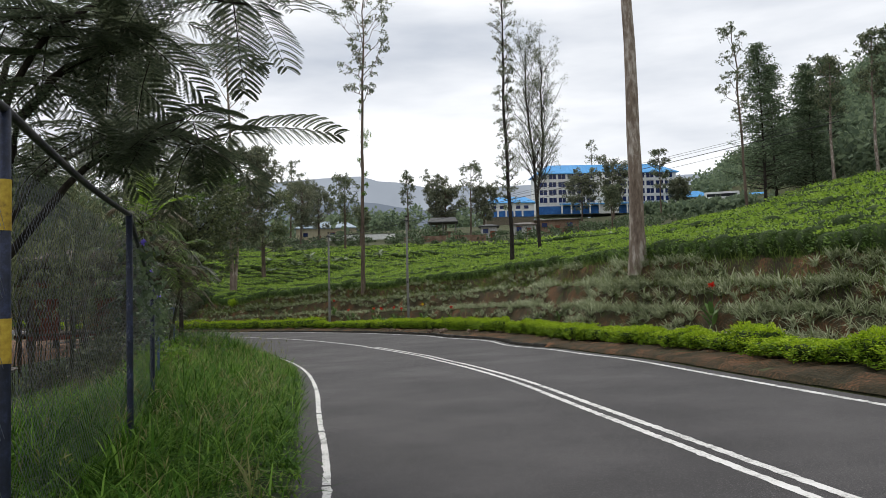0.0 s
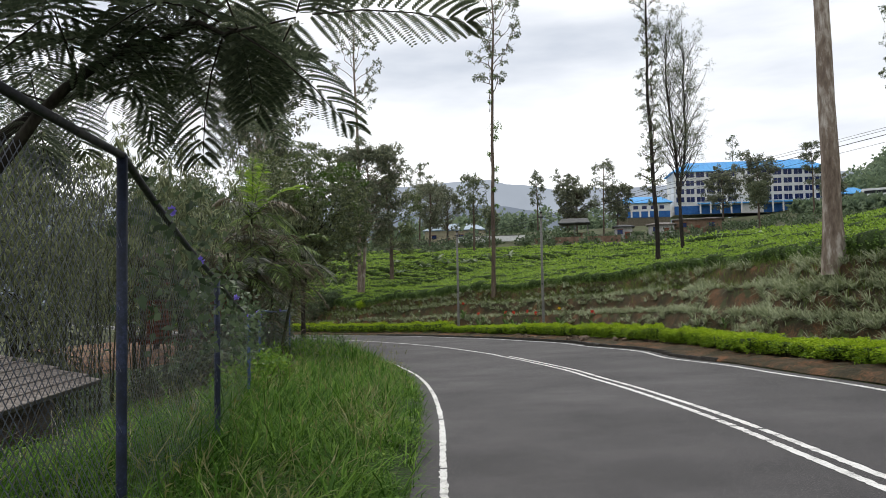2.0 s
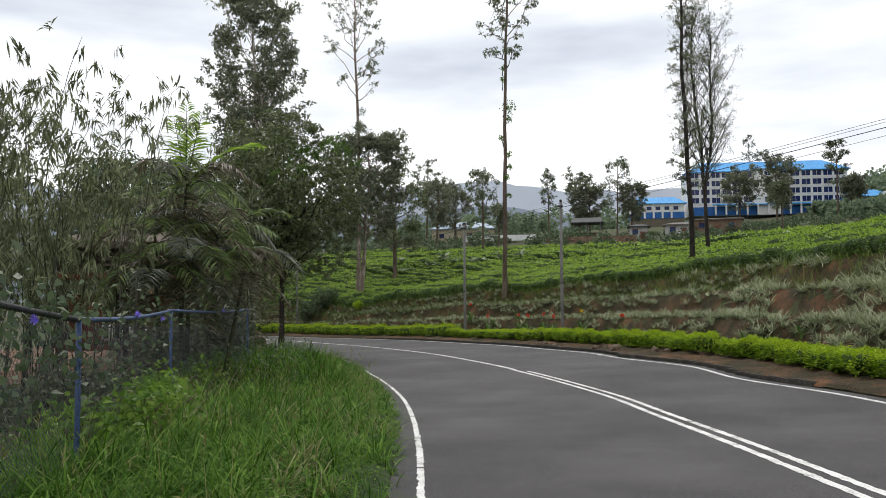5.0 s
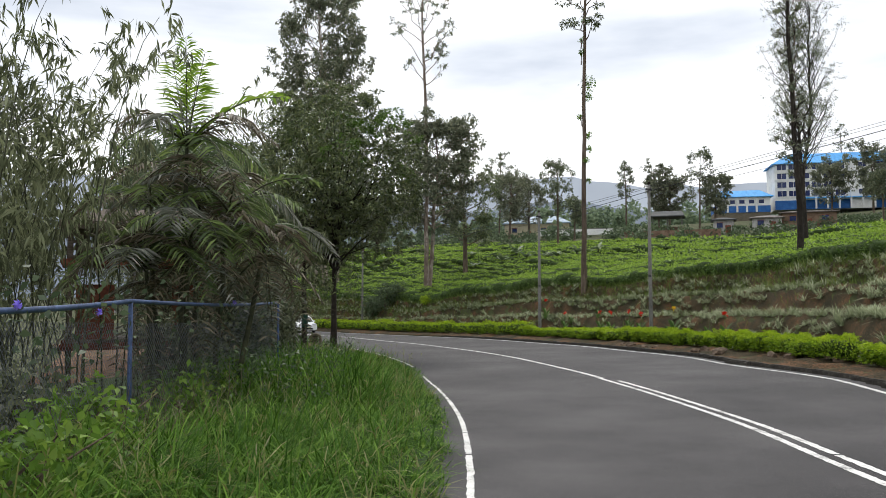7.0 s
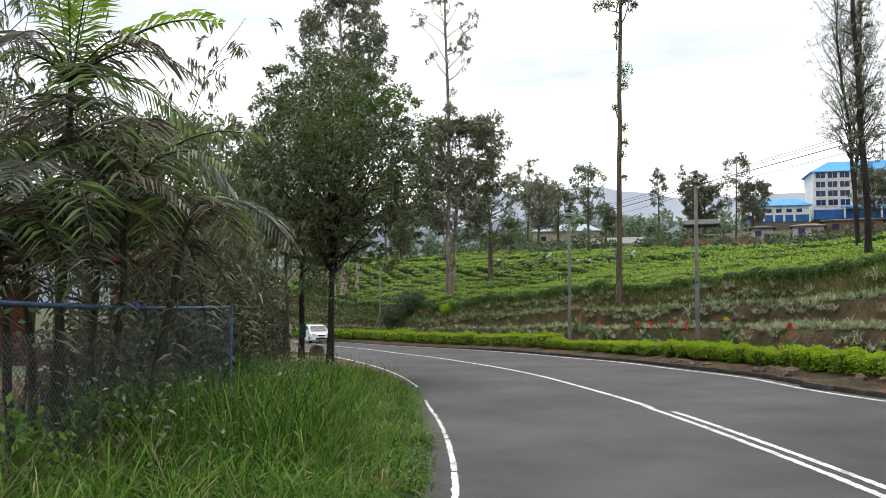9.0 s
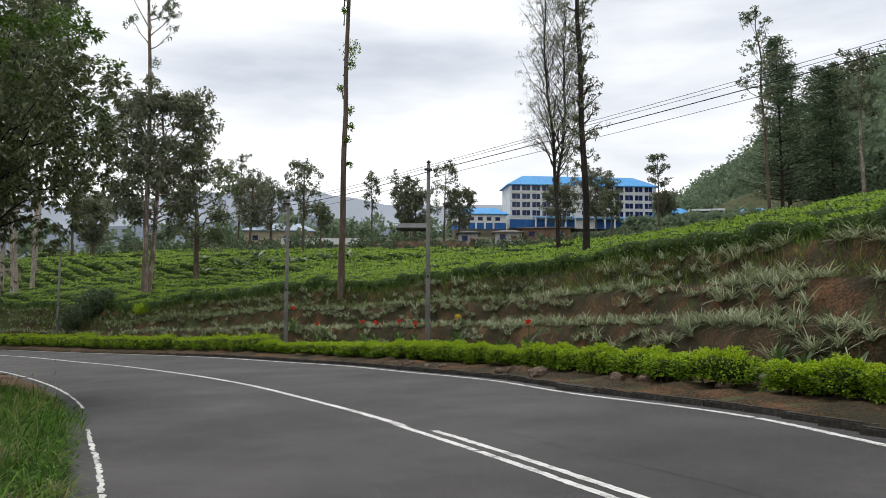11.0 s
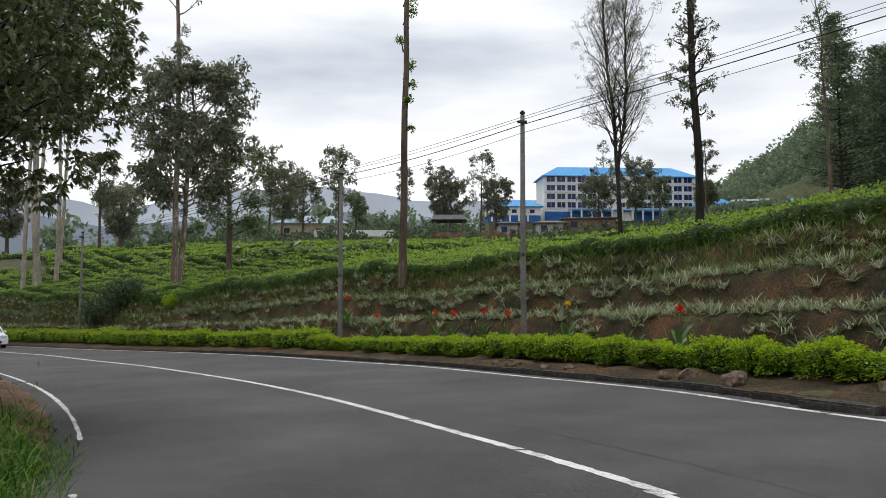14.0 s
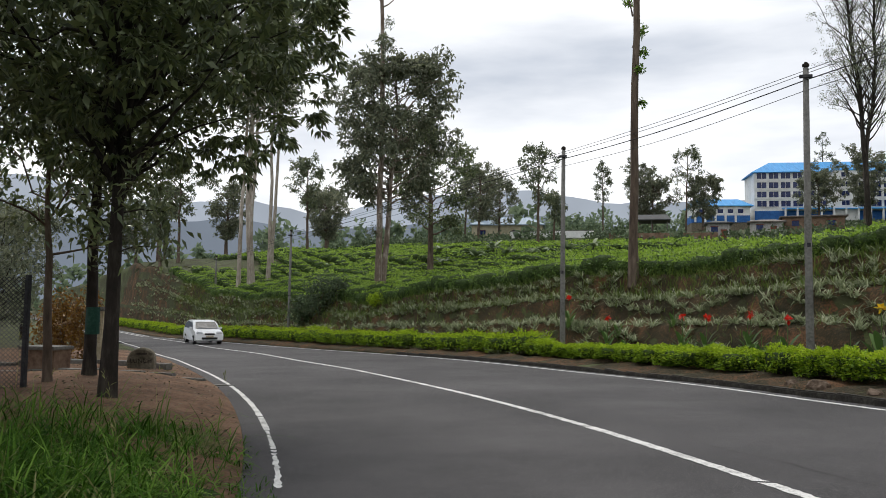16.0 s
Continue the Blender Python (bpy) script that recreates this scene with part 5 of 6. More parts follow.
def fence():
    ob = thing("chain_link_fence", (0, 0, 0), "sagging chain-link fence on chipped blue posts", "fence")
    for k, (x, y, top) in enumerate(FENCE):
        g = Geo()
        foot = float(ground_z(x, y)) - 0.2
        tube(g, [(x, y, foot), (x, y, (foot + top) / 2), (x, y, top), (x, y, top + 0.01)], [0.036, 0.036, 0.036, 0.0] if k < 4 else [0.028, 0.028, 0.028, 0.0], 10)
        post = g.put("post", NAVY_STEEL if k < 4 else BLUE_STEEL, ob, smooth=True, label="chipped blue steel post")
        for low, high in ((2.33, 2.63), (1.56, 1.82)) if k < 2 else ():
            band = Geo()
            tube(band, [(x, y, low), (x, y, high)], [0.0385, 0.0385], 10)
            band.put("band", YELLOW_STEEL, post, smooth=True, label="flaking yellow paint")
    for (x0, y0, a), (x1, y1, b) in zip(FENCE, FENCE[1:]):
        g = Geo()
        m = np.linspace(0, 1, 9)[:, None]
        p = np.array((x0, y0, a)) * (1 - m) + np.array((x1, y1, b)) * m - np.array((0, 0, 1.0)) * np.sin(np.pi * m) * 0.05
        tube(g, p, np.full(9, 0.028), 8)
        g.put("rail", BLACK_PIPE if y1 < 20 else BLUE_STEEL, ob, smooth=True)
        net = Geo()
        run = math.hypot(x1 - x0, y1 - y0)
        out = np.array((x1 - x0, y1 - y0, 0)) / run
        z0, z1 = float(ground_z(x0, y0)) + 0.02, float(ground_z(x1, y1)) + 0.02
        for sign in (1, -1):
            for s in np.arange(-3.2, run + 3.2, 0.075):
                lo, hi = (s, s + sign * 3.2)
                pts = []
                for t in np.linspace(0, 1, 9):
                    u = lo + (hi - lo) * t
                    pts.append((u, 3.2 * t))
                pts = np.array(pts)
                share = np.clip(pts[:, 0] / run, 0, 1)
                floor_, roof = z0 + (z1 - z0) * share, a + (b - a) * share
                zz = floor_ + pts[:, 1]
                ok = (pts[:, 0] >= 0) & (pts[:, 0] <= run) & (zz <= roof + 0.03)
                v = np.array((x0, y0, 0)) + out * pts[:, :1] + np.stack([0 * zz, 0 * zz, zz], -1) + np.array((-out[1], out[0], 0)) * (0.012 * sign)
                for i in range(8):
                    if ok[i] and ok[i + 1]:
                        d = unit(v[i + 1] - v[i])
                        e = np.cross(d, (-out[1], out[0], 0)) * 0.0042
                        net.add([v[i] - e, v[i + 1] - e, v[i + 1] + e, v[i] + e], [[0, 1, 2, 3]])
        net.put("wire_mesh", WIRE, ob, label="grey diamond wire mesh")


fence()


def poles_and_wires():
    spots = [(-4.76, 53.95, 6.88), (-11.45, 61.1, 6.45), (-31.15, 80.75, 5.6), (-48.0, 100.3, 5.2), (-68, 122, 5.0)]
    for x, y, top in spots:
        ob = thing("utility_pole", (x, y, float(ground_z(x, y)) - 0.2), "weathered grey concrete utility pole behind the hedge", "utility pole", "poles along the road")
        h = top - float(ground_z(x, y)) + 0.2
        g = Geo()
        tube(g, [(0, 0, 0), (0, 0, h * 0.5), (0.02, 0, h - 0.02), (0.02, 0, h)], [0.10, 0.084, 0.068, 0.0], 12)
        g.put("shaft", CONCRETE, ob, smooth=True)
        part("cap", box((0.155, 0.155, 0.15), (0.02, 0, h + 0.05), 0.04), DARK_BARK, ob)
        part("bracket", box((0.30, 0.08, 0.08), (0.0, -0.1, h - 0.25), 0.01), BLACK_PIPE, ob)
        part("number_band", box((0.178, 0.178, 0.2), (0.0, 0, h * 0.42), 0.05), BLACK_PIPE, ob)
    ends = [(14.5, 32.0, 8.5)] + spots
    group = "cables between the poles"
    for (x0, y0, a), (x1, y1, b) in zip(ends, ends[1:]):
        for k, drop in enumerate((0.08, 0.16, 0.32, 0.58)):
            g = Geo()
            m = np.linspace(0, 1, 14)[:, None]
            p = np.array((x0, y0, a - drop)) * (1 - m) + np.array((x1, y1, b - drop)) * m - np.array((0, 0, 1.0)) * np.sin(np.pi * m) * (0.06 + 0.03 * k)
            tube(g, p, np.full(14, 0.008 if k != 2 else 0.015), 5)
            tagged(g.put("cable", BLACK_PIPE), "black overhead cable strung between concrete poles", "cable", group)


poles_and_wires()

# ---- buildings on the hill ----
WHITE_WALL = surface("white_plaster", (0.55, 0.55, 0.53), (0.74, 0.74, 0.72), (0.82, 0.82, 0.80), 0.4, 6, 0.85, 0.2, 0.01)
BLUE_ROOF = surface("blue_roof_sheet", (0.035, 0.22, 0.52), (0.06, 0.32, 0.68), (0.12, 0.42, 0.76), 0.5, 5, 0.5, 0.4, 0.03, stretch=(4, 0.4, 1))
BLUE_WALL = surface("blue_painted_wall", (0.015, 0.08, 0.26), (0.025, 0.12, 0.36), (0.05, 0.18, 0.45), 0.6, 6, 0.7, 0.2, 0.01)
PANE = surface("dark_window_glass", (0.008, 0.012, 0.045), (0.016, 0.028, 0.10), (0.032, 0.050, 0.15), 0.8, 4, 0.12, 0.02, 0.001)
BRICK_WALL = surface("brown_brick", (0.10, 0.060, 0.040), (0.19, 0.125, 0.085), (0.27, 0.19, 0.14), 1.2, 9, 0.9, 0.6, 0.02)
TIN_ROOF = surface("rusty_tin_roof", (0.05, 0.04, 0.035), (0.12, 0.10, 0.085), (0.26, 0.24, 0.22), 0.7, 8, 0.6, 0.4, 0.02, stretch=(3, 0.5, 1))
GREY_ROOF = surface("grey_roof_sheet", (0.025, 0.027, 0.03), (0.045, 0.048, 0.05), (0.08, 0.083, 0.086), 0.6, 7, 0.6, 0.4, 0.02)
WOOD = surface("old_planks", (0.055, 0.042, 0.032), (0.11, 0.085, 0.065), (0.19, 0.155, 0.125), 1.5, 12, 0.85, 0.6, 0.01, stretch=(1, 1, 5))
RED_WOOD = surface("red_painted_beam", (0.09, 0.028, 0.016), (0.16, 0.050, 0.028), (0.24, 0.09, 0.05), 1.5, 12, 0.75, 0.4, 0.01)
CAR_PAINT = surface("white_car_paint", (0.72, 0.73, 0.74), (0.79, 0.80, 0.80), (0.83, 0.84, 0.84), 0.6, 5, 0.18, 0.02, 0.001)
CAR_GLASS = surface("dark_car_glass", (0.006, 0.008, 0.009), (0.012, 0.015, 0.017), (0.022, 0.026, 0.03), 1, 5, 0.25, 0.01, 0.001)
RUBBER = surface("tyre_rubber", (0.010, 0.010, 0.010), (0.018, 0.018, 0.018), (0.03, 0.03, 0.03), 2, 20, 0.85, 0.3, 0.004)
LAMP_GLASS = surface("lamp_glass", (0.45, 0.46, 0.48), (0.6, 0.61, 0.63), (0.72, 0.73, 0.75), 2, 9, 0.12, 0.02, 0.001)
CREAM = surface("cream_plaster", (0.30, 0.26, 0.17), (0.44, 0.39, 0.27), (0.55, 0.50, 0.37), 0.9, 8, 0.85, 0.3, 0.01)
PALE_ROOF = surface("faded_blue_roof", (0.16, 0.22, 0.28), (0.24, 0.32, 0.40), (0.34, 0.42, 0.50), 0.5, 5, 0.5, 0.4, 0.03, stretch=(4, 0.4, 1))
LIME_WALL = surface("stained_limewash", (0.16, 0.15, 0.14), (0.38, 0.37, 0.35), (0.56, 0.55, 0.53), 0.7, 5, 0.9, 0.3, 0.01)
TILE = surface("clay_roof_tile", (0.075, 0.064, 0.056), (0.14, 0.12, 0.105), (0.22, 0.195, 0.175), 1.2, 14, 0.85, 0.6, 0.01)


def hip_roof(w, d, h, over, z, ridge_in):
    """A hipped roof as a bmesh, with overhanging eaves and a thick edge."""
    bm = bmesh.new()
    x0, x1, y0, y1 = -over, w + over, -over, d + over
    low = [bm.verts.new(p) for p in ((x0, y0, z - 0.2), (x1, y0, z - 0.2), (x1, y1, z - 0.2), (x0, y1, z - 0.2))]
    eave = [bm.verts.new(p) for p in ((x0, y0, z), (x1, y0, z), (x1, y1, z), (x0, y1, z))]
    a, b = bm.verts.new((ridge_in, d / 2, z + h)), bm.verts.new((w - ridge_in, d / 2, z + h))
    bm.faces.new(low[::-1])
    for i in range(4):
        bm.faces.new((low[i], low[(i + 1) % 4], eave[(i + 1) % 4], eave[i]))
    bm.faces.new((eave[0], eave[1], b, a))
    bm.faces.new((eave[1], eave[2], b))
    bm.faces.new((eave[2], eave[3], a, b))
    bm.faces.new((eave[3], eave[0], a))
    return bm


def window(parent, x, z, w, h, y=0.0, glass=PANE):
    """A window with its frame, glass and sill in a wall that faces -y."""
    pane = part("window", box((w, 0.10, h), (x, y - 0.02, z)), glass, parent)
    part("frame", box((w + 0.24, 0.12, 0.14), (x, y - 0.08, z + h / 2 + 0.05)), WHITE_WALL, pane)
    part("sill", box((w + 0.3, 0.24, 0.12), (x, y - 0.10, z - h / 2 - 0.06)), WHITE_WALL, pane)
    part("mullion", box((0.10, 0.12, h), (x, y - 0.05, z)), WHITE_WALL, pane)


def hotel():
    base, eave = 28.6, 43.9
    ob = thing("hotel_building", (23.2, 297.4, base), "long white hotel with blue roofs and blue windows", "building", turn=5.4)
    top = eave - base
    part("wall", box((52.6, 14, top - 0.05), (26.3, 7, top / 2)), WHITE_WALL, ob)
    part("roof", hip_roof(52.6, 14, 4.2, 0.9, top, 6.0), BLUE_ROOF, ob)
    part("gable", hip_roof(7.0, 9, 2.6, 0.4, 0, 3.3), BLUE_ROOF, ob, "small blue gable over the stairs").matrix_parent_inverse = pose(22.8, -1.2, top + 0.3)
    part("stair_bay", box((7.0, 3, top + 0.25), (26.3, 0.2, top / 2 + 0.1), 0.02), WHITE_WALL, ob)
    for row, z in enumerate((top - 1.15, top - 4.1, top - 7.0, top - 9.9)):
        for k in range(6):
            for start in (2.2, 32.0):
                window(ob, start + k * 3.55, z, 2.75, 1.85)
        window(ob, 26.3, z, 2.2, 1.5, -1.3)
    for z in (top - 2.6, top - 5.5, top - 8.4):
        part("floor_band", box((52.9, 0.3, 0.35), (26.3, -0.06, z)), WHITE_WALL, ob)
    part("arcade", box((52.6, 0.2, 3.0), (26.3, -0.12, 1.6)), BLUE_WALL, ob, "blue painted ground floor")
    part("canopy", box((40, 2.6, 0.25), (28, -1.4, 3.7), 0.03, (12, 0, 0)), BLUE_ROOF, ob)
    for k in range(12):
        part("column", box((0.5, 0.5, 3.6), (8.5 + 3.5 * k, -2.5, 1.8), 0.04), WHITE_WALL, ob)
    for name, x, y, z, w, d, h, rh in (("hotel_wing", 4.0, 292, 27.8, 17.5, 9, 5.2, 2.6), ("hotel_pavilion", 74.5, 292, 29.2, 11, 9, 3.9, 2.6)):
        wing = thing(name, (x, y, z), "low wing of the hotel under a blue hipped roof", "building", "wings of the hotel", 5.4)
        part("wall", box((w, d, h), (w / 2, d / 2, h / 2)), WHITE_WALL, wing)
        part("plinth", box((w + 0.04, d, h * 0.42), (w / 2, d / 2 - 0.05, h * 0.21)), BLUE_WALL, wing)
        part("foundation", box((w - 0.1, d, 3.4), (w / 2, d / 2 + 0.05, -1.72)), STONE, wing, "dark stone footing")
        for k in range(int(w // 3)):
            part("window", box((1.6, 0.1, 1.2), (2.7 + 3 * k, -0.02, h * 0.68)), PANE, wing)
        part("roof", hip_roof(w, d, rh, 0.9, h, 2.6), BLUE_ROOF, wing)
        for k in range(int(w // 3)):
            part("column", box((0.6, 0.3, h - 0.2), (1.2 + 3 * k, -0.2, h / 2)), WHITE_WALL, wing)


hotel()


def low_house(name, x, y, w, d, h, rise, wall, roof, label, turn=0.0, openings=2, drop=0.3):
    ob = thing(name, (x, y, float(ground_z(x, y)) - drop), label, "house", turn=turn)
    part("wall", box((w, d, h), (w / 2, d / 2, h / 2), 0.03), wall, ob)
    part("roof", hip_roof(w, d, rise, 0.5, h, min(w, d) * 0.35), roof, ob)
    for k in range(openings):
        px = w * (k + 0.7) / (openings + 0.4)
        if k % 2 == 0:
            pane = part("window", box((1.1, 0.1, 0.9), (px, -0.03, h * 0.58)), PANE, ob)
            part("frame", box((1.3, 0.12, 0.1), (px, -0.06, h * 0.58 + 0.5)), RED_WOOD, pane)
        else:
            part("door", box((1.0, 0.1, 1.9), (px, -0.03, 0.95 + drop)), RED_WOOD, ob)


low_house("brick_shed", 13.2, 177.0, 9.4, 5, 2.9, 0.35, BRICK_WALL, TIN_ROOF, "low brown brick shed with red shutters", -6, 3, -0.35)
low_house("shack", 7.9, 176.0, 5.2, 4, 2.4, 0.5, LIME_WALL, TIN_ROOF, "patched white shack beside the brick shed", -6, 2, -0.35)
low_house("white_cottage", 1.0, 174.5, 3.6, 4, 2.7, 0.5, LIME_WALL, GREY_ROOF, "small white cottage at the edge of the tea", 0, 2, -0.35)
low_house("bungalow", -44, 193, 14.5, 8, 4.0, 1.9, CREAM, PALE_ROOF, "cream bungalow with a pale blue roof", 6, 4, 0.2)
low_house("pavilion", 74.0, 226, 9.5, 7, 3.2, 1.9, BLUE_WALL, BLUE_ROOF, "small blue-roofed pavilion below the forest", -14, 2, 0.0)
low_house("pavilion", 82.0, 195, 6.5, 6, 2.9, 1.7, BLUE_WALL, BLUE_ROOF, "small blue-roofed pavilion below the forest", -16, 2, 0.0)
low_house("pavilion", 62.0, 150, 6.0, 6, 2.9, 1.9, BLUE_WALL, BLUE_ROOF, "small blue-roofed pavilion above the tea", -16, 2, 0.0)


def shelter():
    x, y = -11.5, 196.0
    z = float(ground_z(x, y))
    ob = thing("open_shelter", (x, y, z - 0.1), "open grey-roofed shelter on thin posts", "shelter")
    part("roof", hip_roof(6.6, 6, 1.3, 0.4, 3.6, 0.2), GREY_ROOF, ob)
    for px in (0.2, 3.3, 6.4):
        for py in (0.2, 5.8):
            part("post", box((0.18, 0.18, 3.6), (px, py, 1.8), 0.01), CONCRETE, ob)
    part("back_wall", box((6.6, 0.15, 1.6), (3.3, 5.9, 0.8)), BRICK_WALL, ob)
    wall = thing("garden_wall", (-33.0, 176.0, float(ground_z(-27, 177)) + 1.1), "long low whitewashed garden wall", "wall")
    part("wall", box((15, 0.25, 1.2), (7.5, 0, 0), 0.02), WHITE_WALL, wall)
    part("coping", box((15.2, 0.35, 0.12), (7.5, 0, 0.66), 0.02), CONCRETE, wall)
    terrace = thing("retaining_wall", (-15.0, 166.0, float(ground_z(-8, 166)) + 0.2), "brown retaining wall below the shelter", "wall")
    part("wall", box((17, 0.4, 2.0), (8.5, 0, 0), 0.03), BRICK_WALL, terrace)


shelter()


def wheel(parent, x, y, r_, w):
    tyre = Geo()
    tube(tyre, [(x, y - w / 2, r_), (x, y - w / 2 + 0.001, r_), (x, y + w / 2 - 0.001, r_), (x, y + w / 2, r_)], [0.0, r_, r_, 0.0], 20)
    ob = tyre.put("wheel", RUBBER, parent, label="black tyre")
    rim = Geo()
    side = -1 if y < 0 else 1
    tube(rim, [(x, y + side * (w / 2 - 0.01), r_), (x, y + side * (w / 2 + 0.004), r_), (x, y + side * (w / 2 + 0.012), r_)], [r_ * 0.62, r_ * 0.62, 0.0], 14)
    rim.put("rim", LAMP_GLASS, ob)


def body_shell(profile, half, shrink, name, material, parent):
    """A car body: its side profile (x, z) drawn across the width, drawn in towards the roof."""
    bm = bmesh.new()
    rings = []
    top = max(z for _, z in profile)
    for side in (-1, -0.86, 0.86, 1):
        ring = []
        for x, z in profile:
            inset = shrink * max(0, (z - 0.85) / (top - 0.85)) if top > 0.86 else 0
            edge = 0.0 if abs(side) < 1 else 0.05
            ring.append(bm.verts.new((x * (1 - edge * 0.4), side * (half - inset), z - edge * (1 if z > 0.6 else -1) * 0.8)))
        rings.append(ring)
    n = len(profile)
    for a, b in zip(rings, rings[1:]):
        for i in range(n):
            bm.faces.new((a[i], a[(i + 1) % n], b[(i + 1) % n], b[i]))
    bm.faces.new(rings[0][::-1])
    bm.faces.new(rings[-1])
    bmesh.ops.recalc_face_normals(bm, faces=bm.faces)
    return part(name, bm, material, parent)


def hatchback(x, y, turn, label):
    """A small white estate car; its nose points along its own +x."""
    lat = (x - float(centre_x(y))) / float(slant(y))
    ob = thing("estate_car", (x, y, float(road_z(y, lat)) + 0.005), label, "car", turn=turn)
    shape = [(-2.15, 0.28), (-2.2, 0.75), (-2.1, 1.05), (-1.75, 1.42), (-0.9, 1.52), (0.1, 1.50), (0.55, 1.38), (1.25, 0.98), (1.95, 0.83), (2.15, 0.68), (2.18, 0.30), (1.8, 0.22), (-1.9, 0.22)]
    body_shell(shape, 0.85, 0.14, "body", CAR_PAINT, ob)
    bm = bmesh.new()
    quad = [bm.verts.new(p) for p in ((1.24, -0.70, 1.0), (1.24, 0.70, 1.0), (0.60, 0.60, 1.385), (0.60, -0.60, 1.385))]
    for v in quad:
        v.co += Vector((0.03, 0, 0.03))
    bm.faces.new(quad)
    part("windscreen", bm, CAR_GLASS, ob)
    for side in (-1, 1):
        bm = bmesh.new()
        pts = [bm.verts.new((px, side * (0.862 - 0.14 * max(0, (pz - 0.85) / 0.67)), pz)) for px, pz in ((0.95, 0.98), (0.42, 1.36), (-0.9, 1.43), (-1.65, 1.33), (-1.85, 1.02))]
        bm.faces.new(pts if side < 0 else pts[::-1])
        part("side_window", bm, CAR_GLASS, ob)
        part("headlight", box((0.30, 0.40, 0.17), (2.02, side * 0.60, 0.76), 0.06, (0, 14, 0)), LAMP_GLASS, ob)
        part("mirror", box((0.14, 0.2, 0.14), (0.85, side * 0.93, 1.03), 0.04), CAR_PAINT, ob)
        part("door_handle", box((0.18, 0.03, 0.03), (-0.2, side * 0.86, 0.88), 0.01), LAMP_GLASS, ob)
        for px in (1.32, -1.35):
            wheel(ob, px, side * 0.76, 0.30, 0.20)
    part("grille", box((0.06, 0.62, 0.10), (2.17, 0, 0.68), 0.02), RUBBER, ob)
    part("lower_grille", box((0.06, 1.0, 0.16), (2.17, 0, 0.40), 0.03), RUBBER, ob)
    part("number_plate", box((0.03, 0.46, 0.11), (2.21, 0, 0.54), 0.01), CREAM, ob)


hatchback(-36.4, 79.2, heading(79) - 94, "white estate car driving towards us on the road")


def coach(x, y, turn, length, height, name, label):
    ob = thing(name, (x, y, float(ground_z(x, y)) + 1.8), label, "vehicle", turn=turn)
    part("body", box((length, 2.4, height - 0.5), (0, 0, height / 2 + 0.2), 0.25), CAR_PAINT, ob)
    part("side_window", box((length * 0.86, 0.05, height * 0.28), (0.1, -1.2, height * 0.66), 0.02), CAR_GLASS, ob)
    part("windscreen", box((0.06, 2.0, height * 0.34), (-length / 2, 0, height * 0.62), 0.02), CAR_GLASS, ob)
    for px in (-length * 0.32, length * 0.30):
        for side in (-1, 1):
            wheel(ob, px, side * 1.08, 0.45, 0.28)


coach(84.5, 277.0, -16, 11.5, 3.6, "coach", "white coach parked beside the hotel")
coach(92.5, 272.5, -12, 5.0, 2.2, "van", "white van parked beside the coach")
coach(98.0, 269.0, -12, 5.0, 2.2, "van", "white van parked beside the coach")

# ---- behind the fence ----


def tree_house():
    """A lookout on two levels: posts, red beams, slatted screens and a low roof."""
    x, y = -16.7, 32.7
    z = float(ground_z(x, y))
    ob = thing("tree_house", (x, y, z), "weathered wooden lookout hut with red beams among bamboo", "hut", turn=42)
    up = 2.5 - z
    for px in (-2.0, 0.0, 2.0):
        for py in (-1.0, 1.0):
            part("post", box((0.13, 0.13, up + 1.0), (px, py, (up + 1.0) / 2), 0.01), WOOD, ob)
    for h in (up, up - 2.1):
        for py in (-1.08, 1.08):
            part("beam", box((4.4, 0.14, 0.17), (0, py, h), 0.02), RED_WOOD, ob, "red painted beam")
    part("platform", box((4.1, 2.2, 0.08), (0, 0, up + 0.13), 0.01), WOOD, ob)
    part("lower_platform", box((4.1, 2.1, 0.08), (0, 0, up - 1.97), 0.01), WOOD, ob)
    for k in range(9):
        part("plank", box((0.36, 0.04, 0.75), (-1.7 + 0.42 * k, 1.0, up + 0.58), 0.005), WOOD, ob)
    for k in range(4):
        part("rail", box((4.0, 0.05, 0.08), (0, -1.02, up + 0.34 + 0.17 * k), 0.01), WOOD, ob)
    for px in (-1.4, 0.9):
        part("panel", box((0.9, 0.06, 1.4), (px, -0.7, up - 1.25), 0.01), RED_WOOD, ob, "faded red board panel")
    part("roof", hip_roof(4.0, 2.2, 0.45, 0.25, 0, 0.9), WOOD, ob).matrix_parent_inverse = pose(-2.0, -1.1, up + 1.02)
    ladder = thing("ladder", (x + 0.75, y - 1.25, z), "grey wooden ladder leaning on the lookout hut", "ladder", turn=42)
    for px in (-0.22, 0.22):
        part("stile", box((0.06, 0.05, up + 0.5), (px, 0.12, (up + 0.45) / 2), 0.01, (-5, 0, 0)), CONCRETE, ladder)
    for k in range(int((up + 0.2) / 0.32)):
        part("rung", box((0.44, 0.045, 0.05), (0, 0.02 + 0.028 * k, 0.3 + 0.32 * k), 0.01), CONCRETE, ladder)


tree_house()


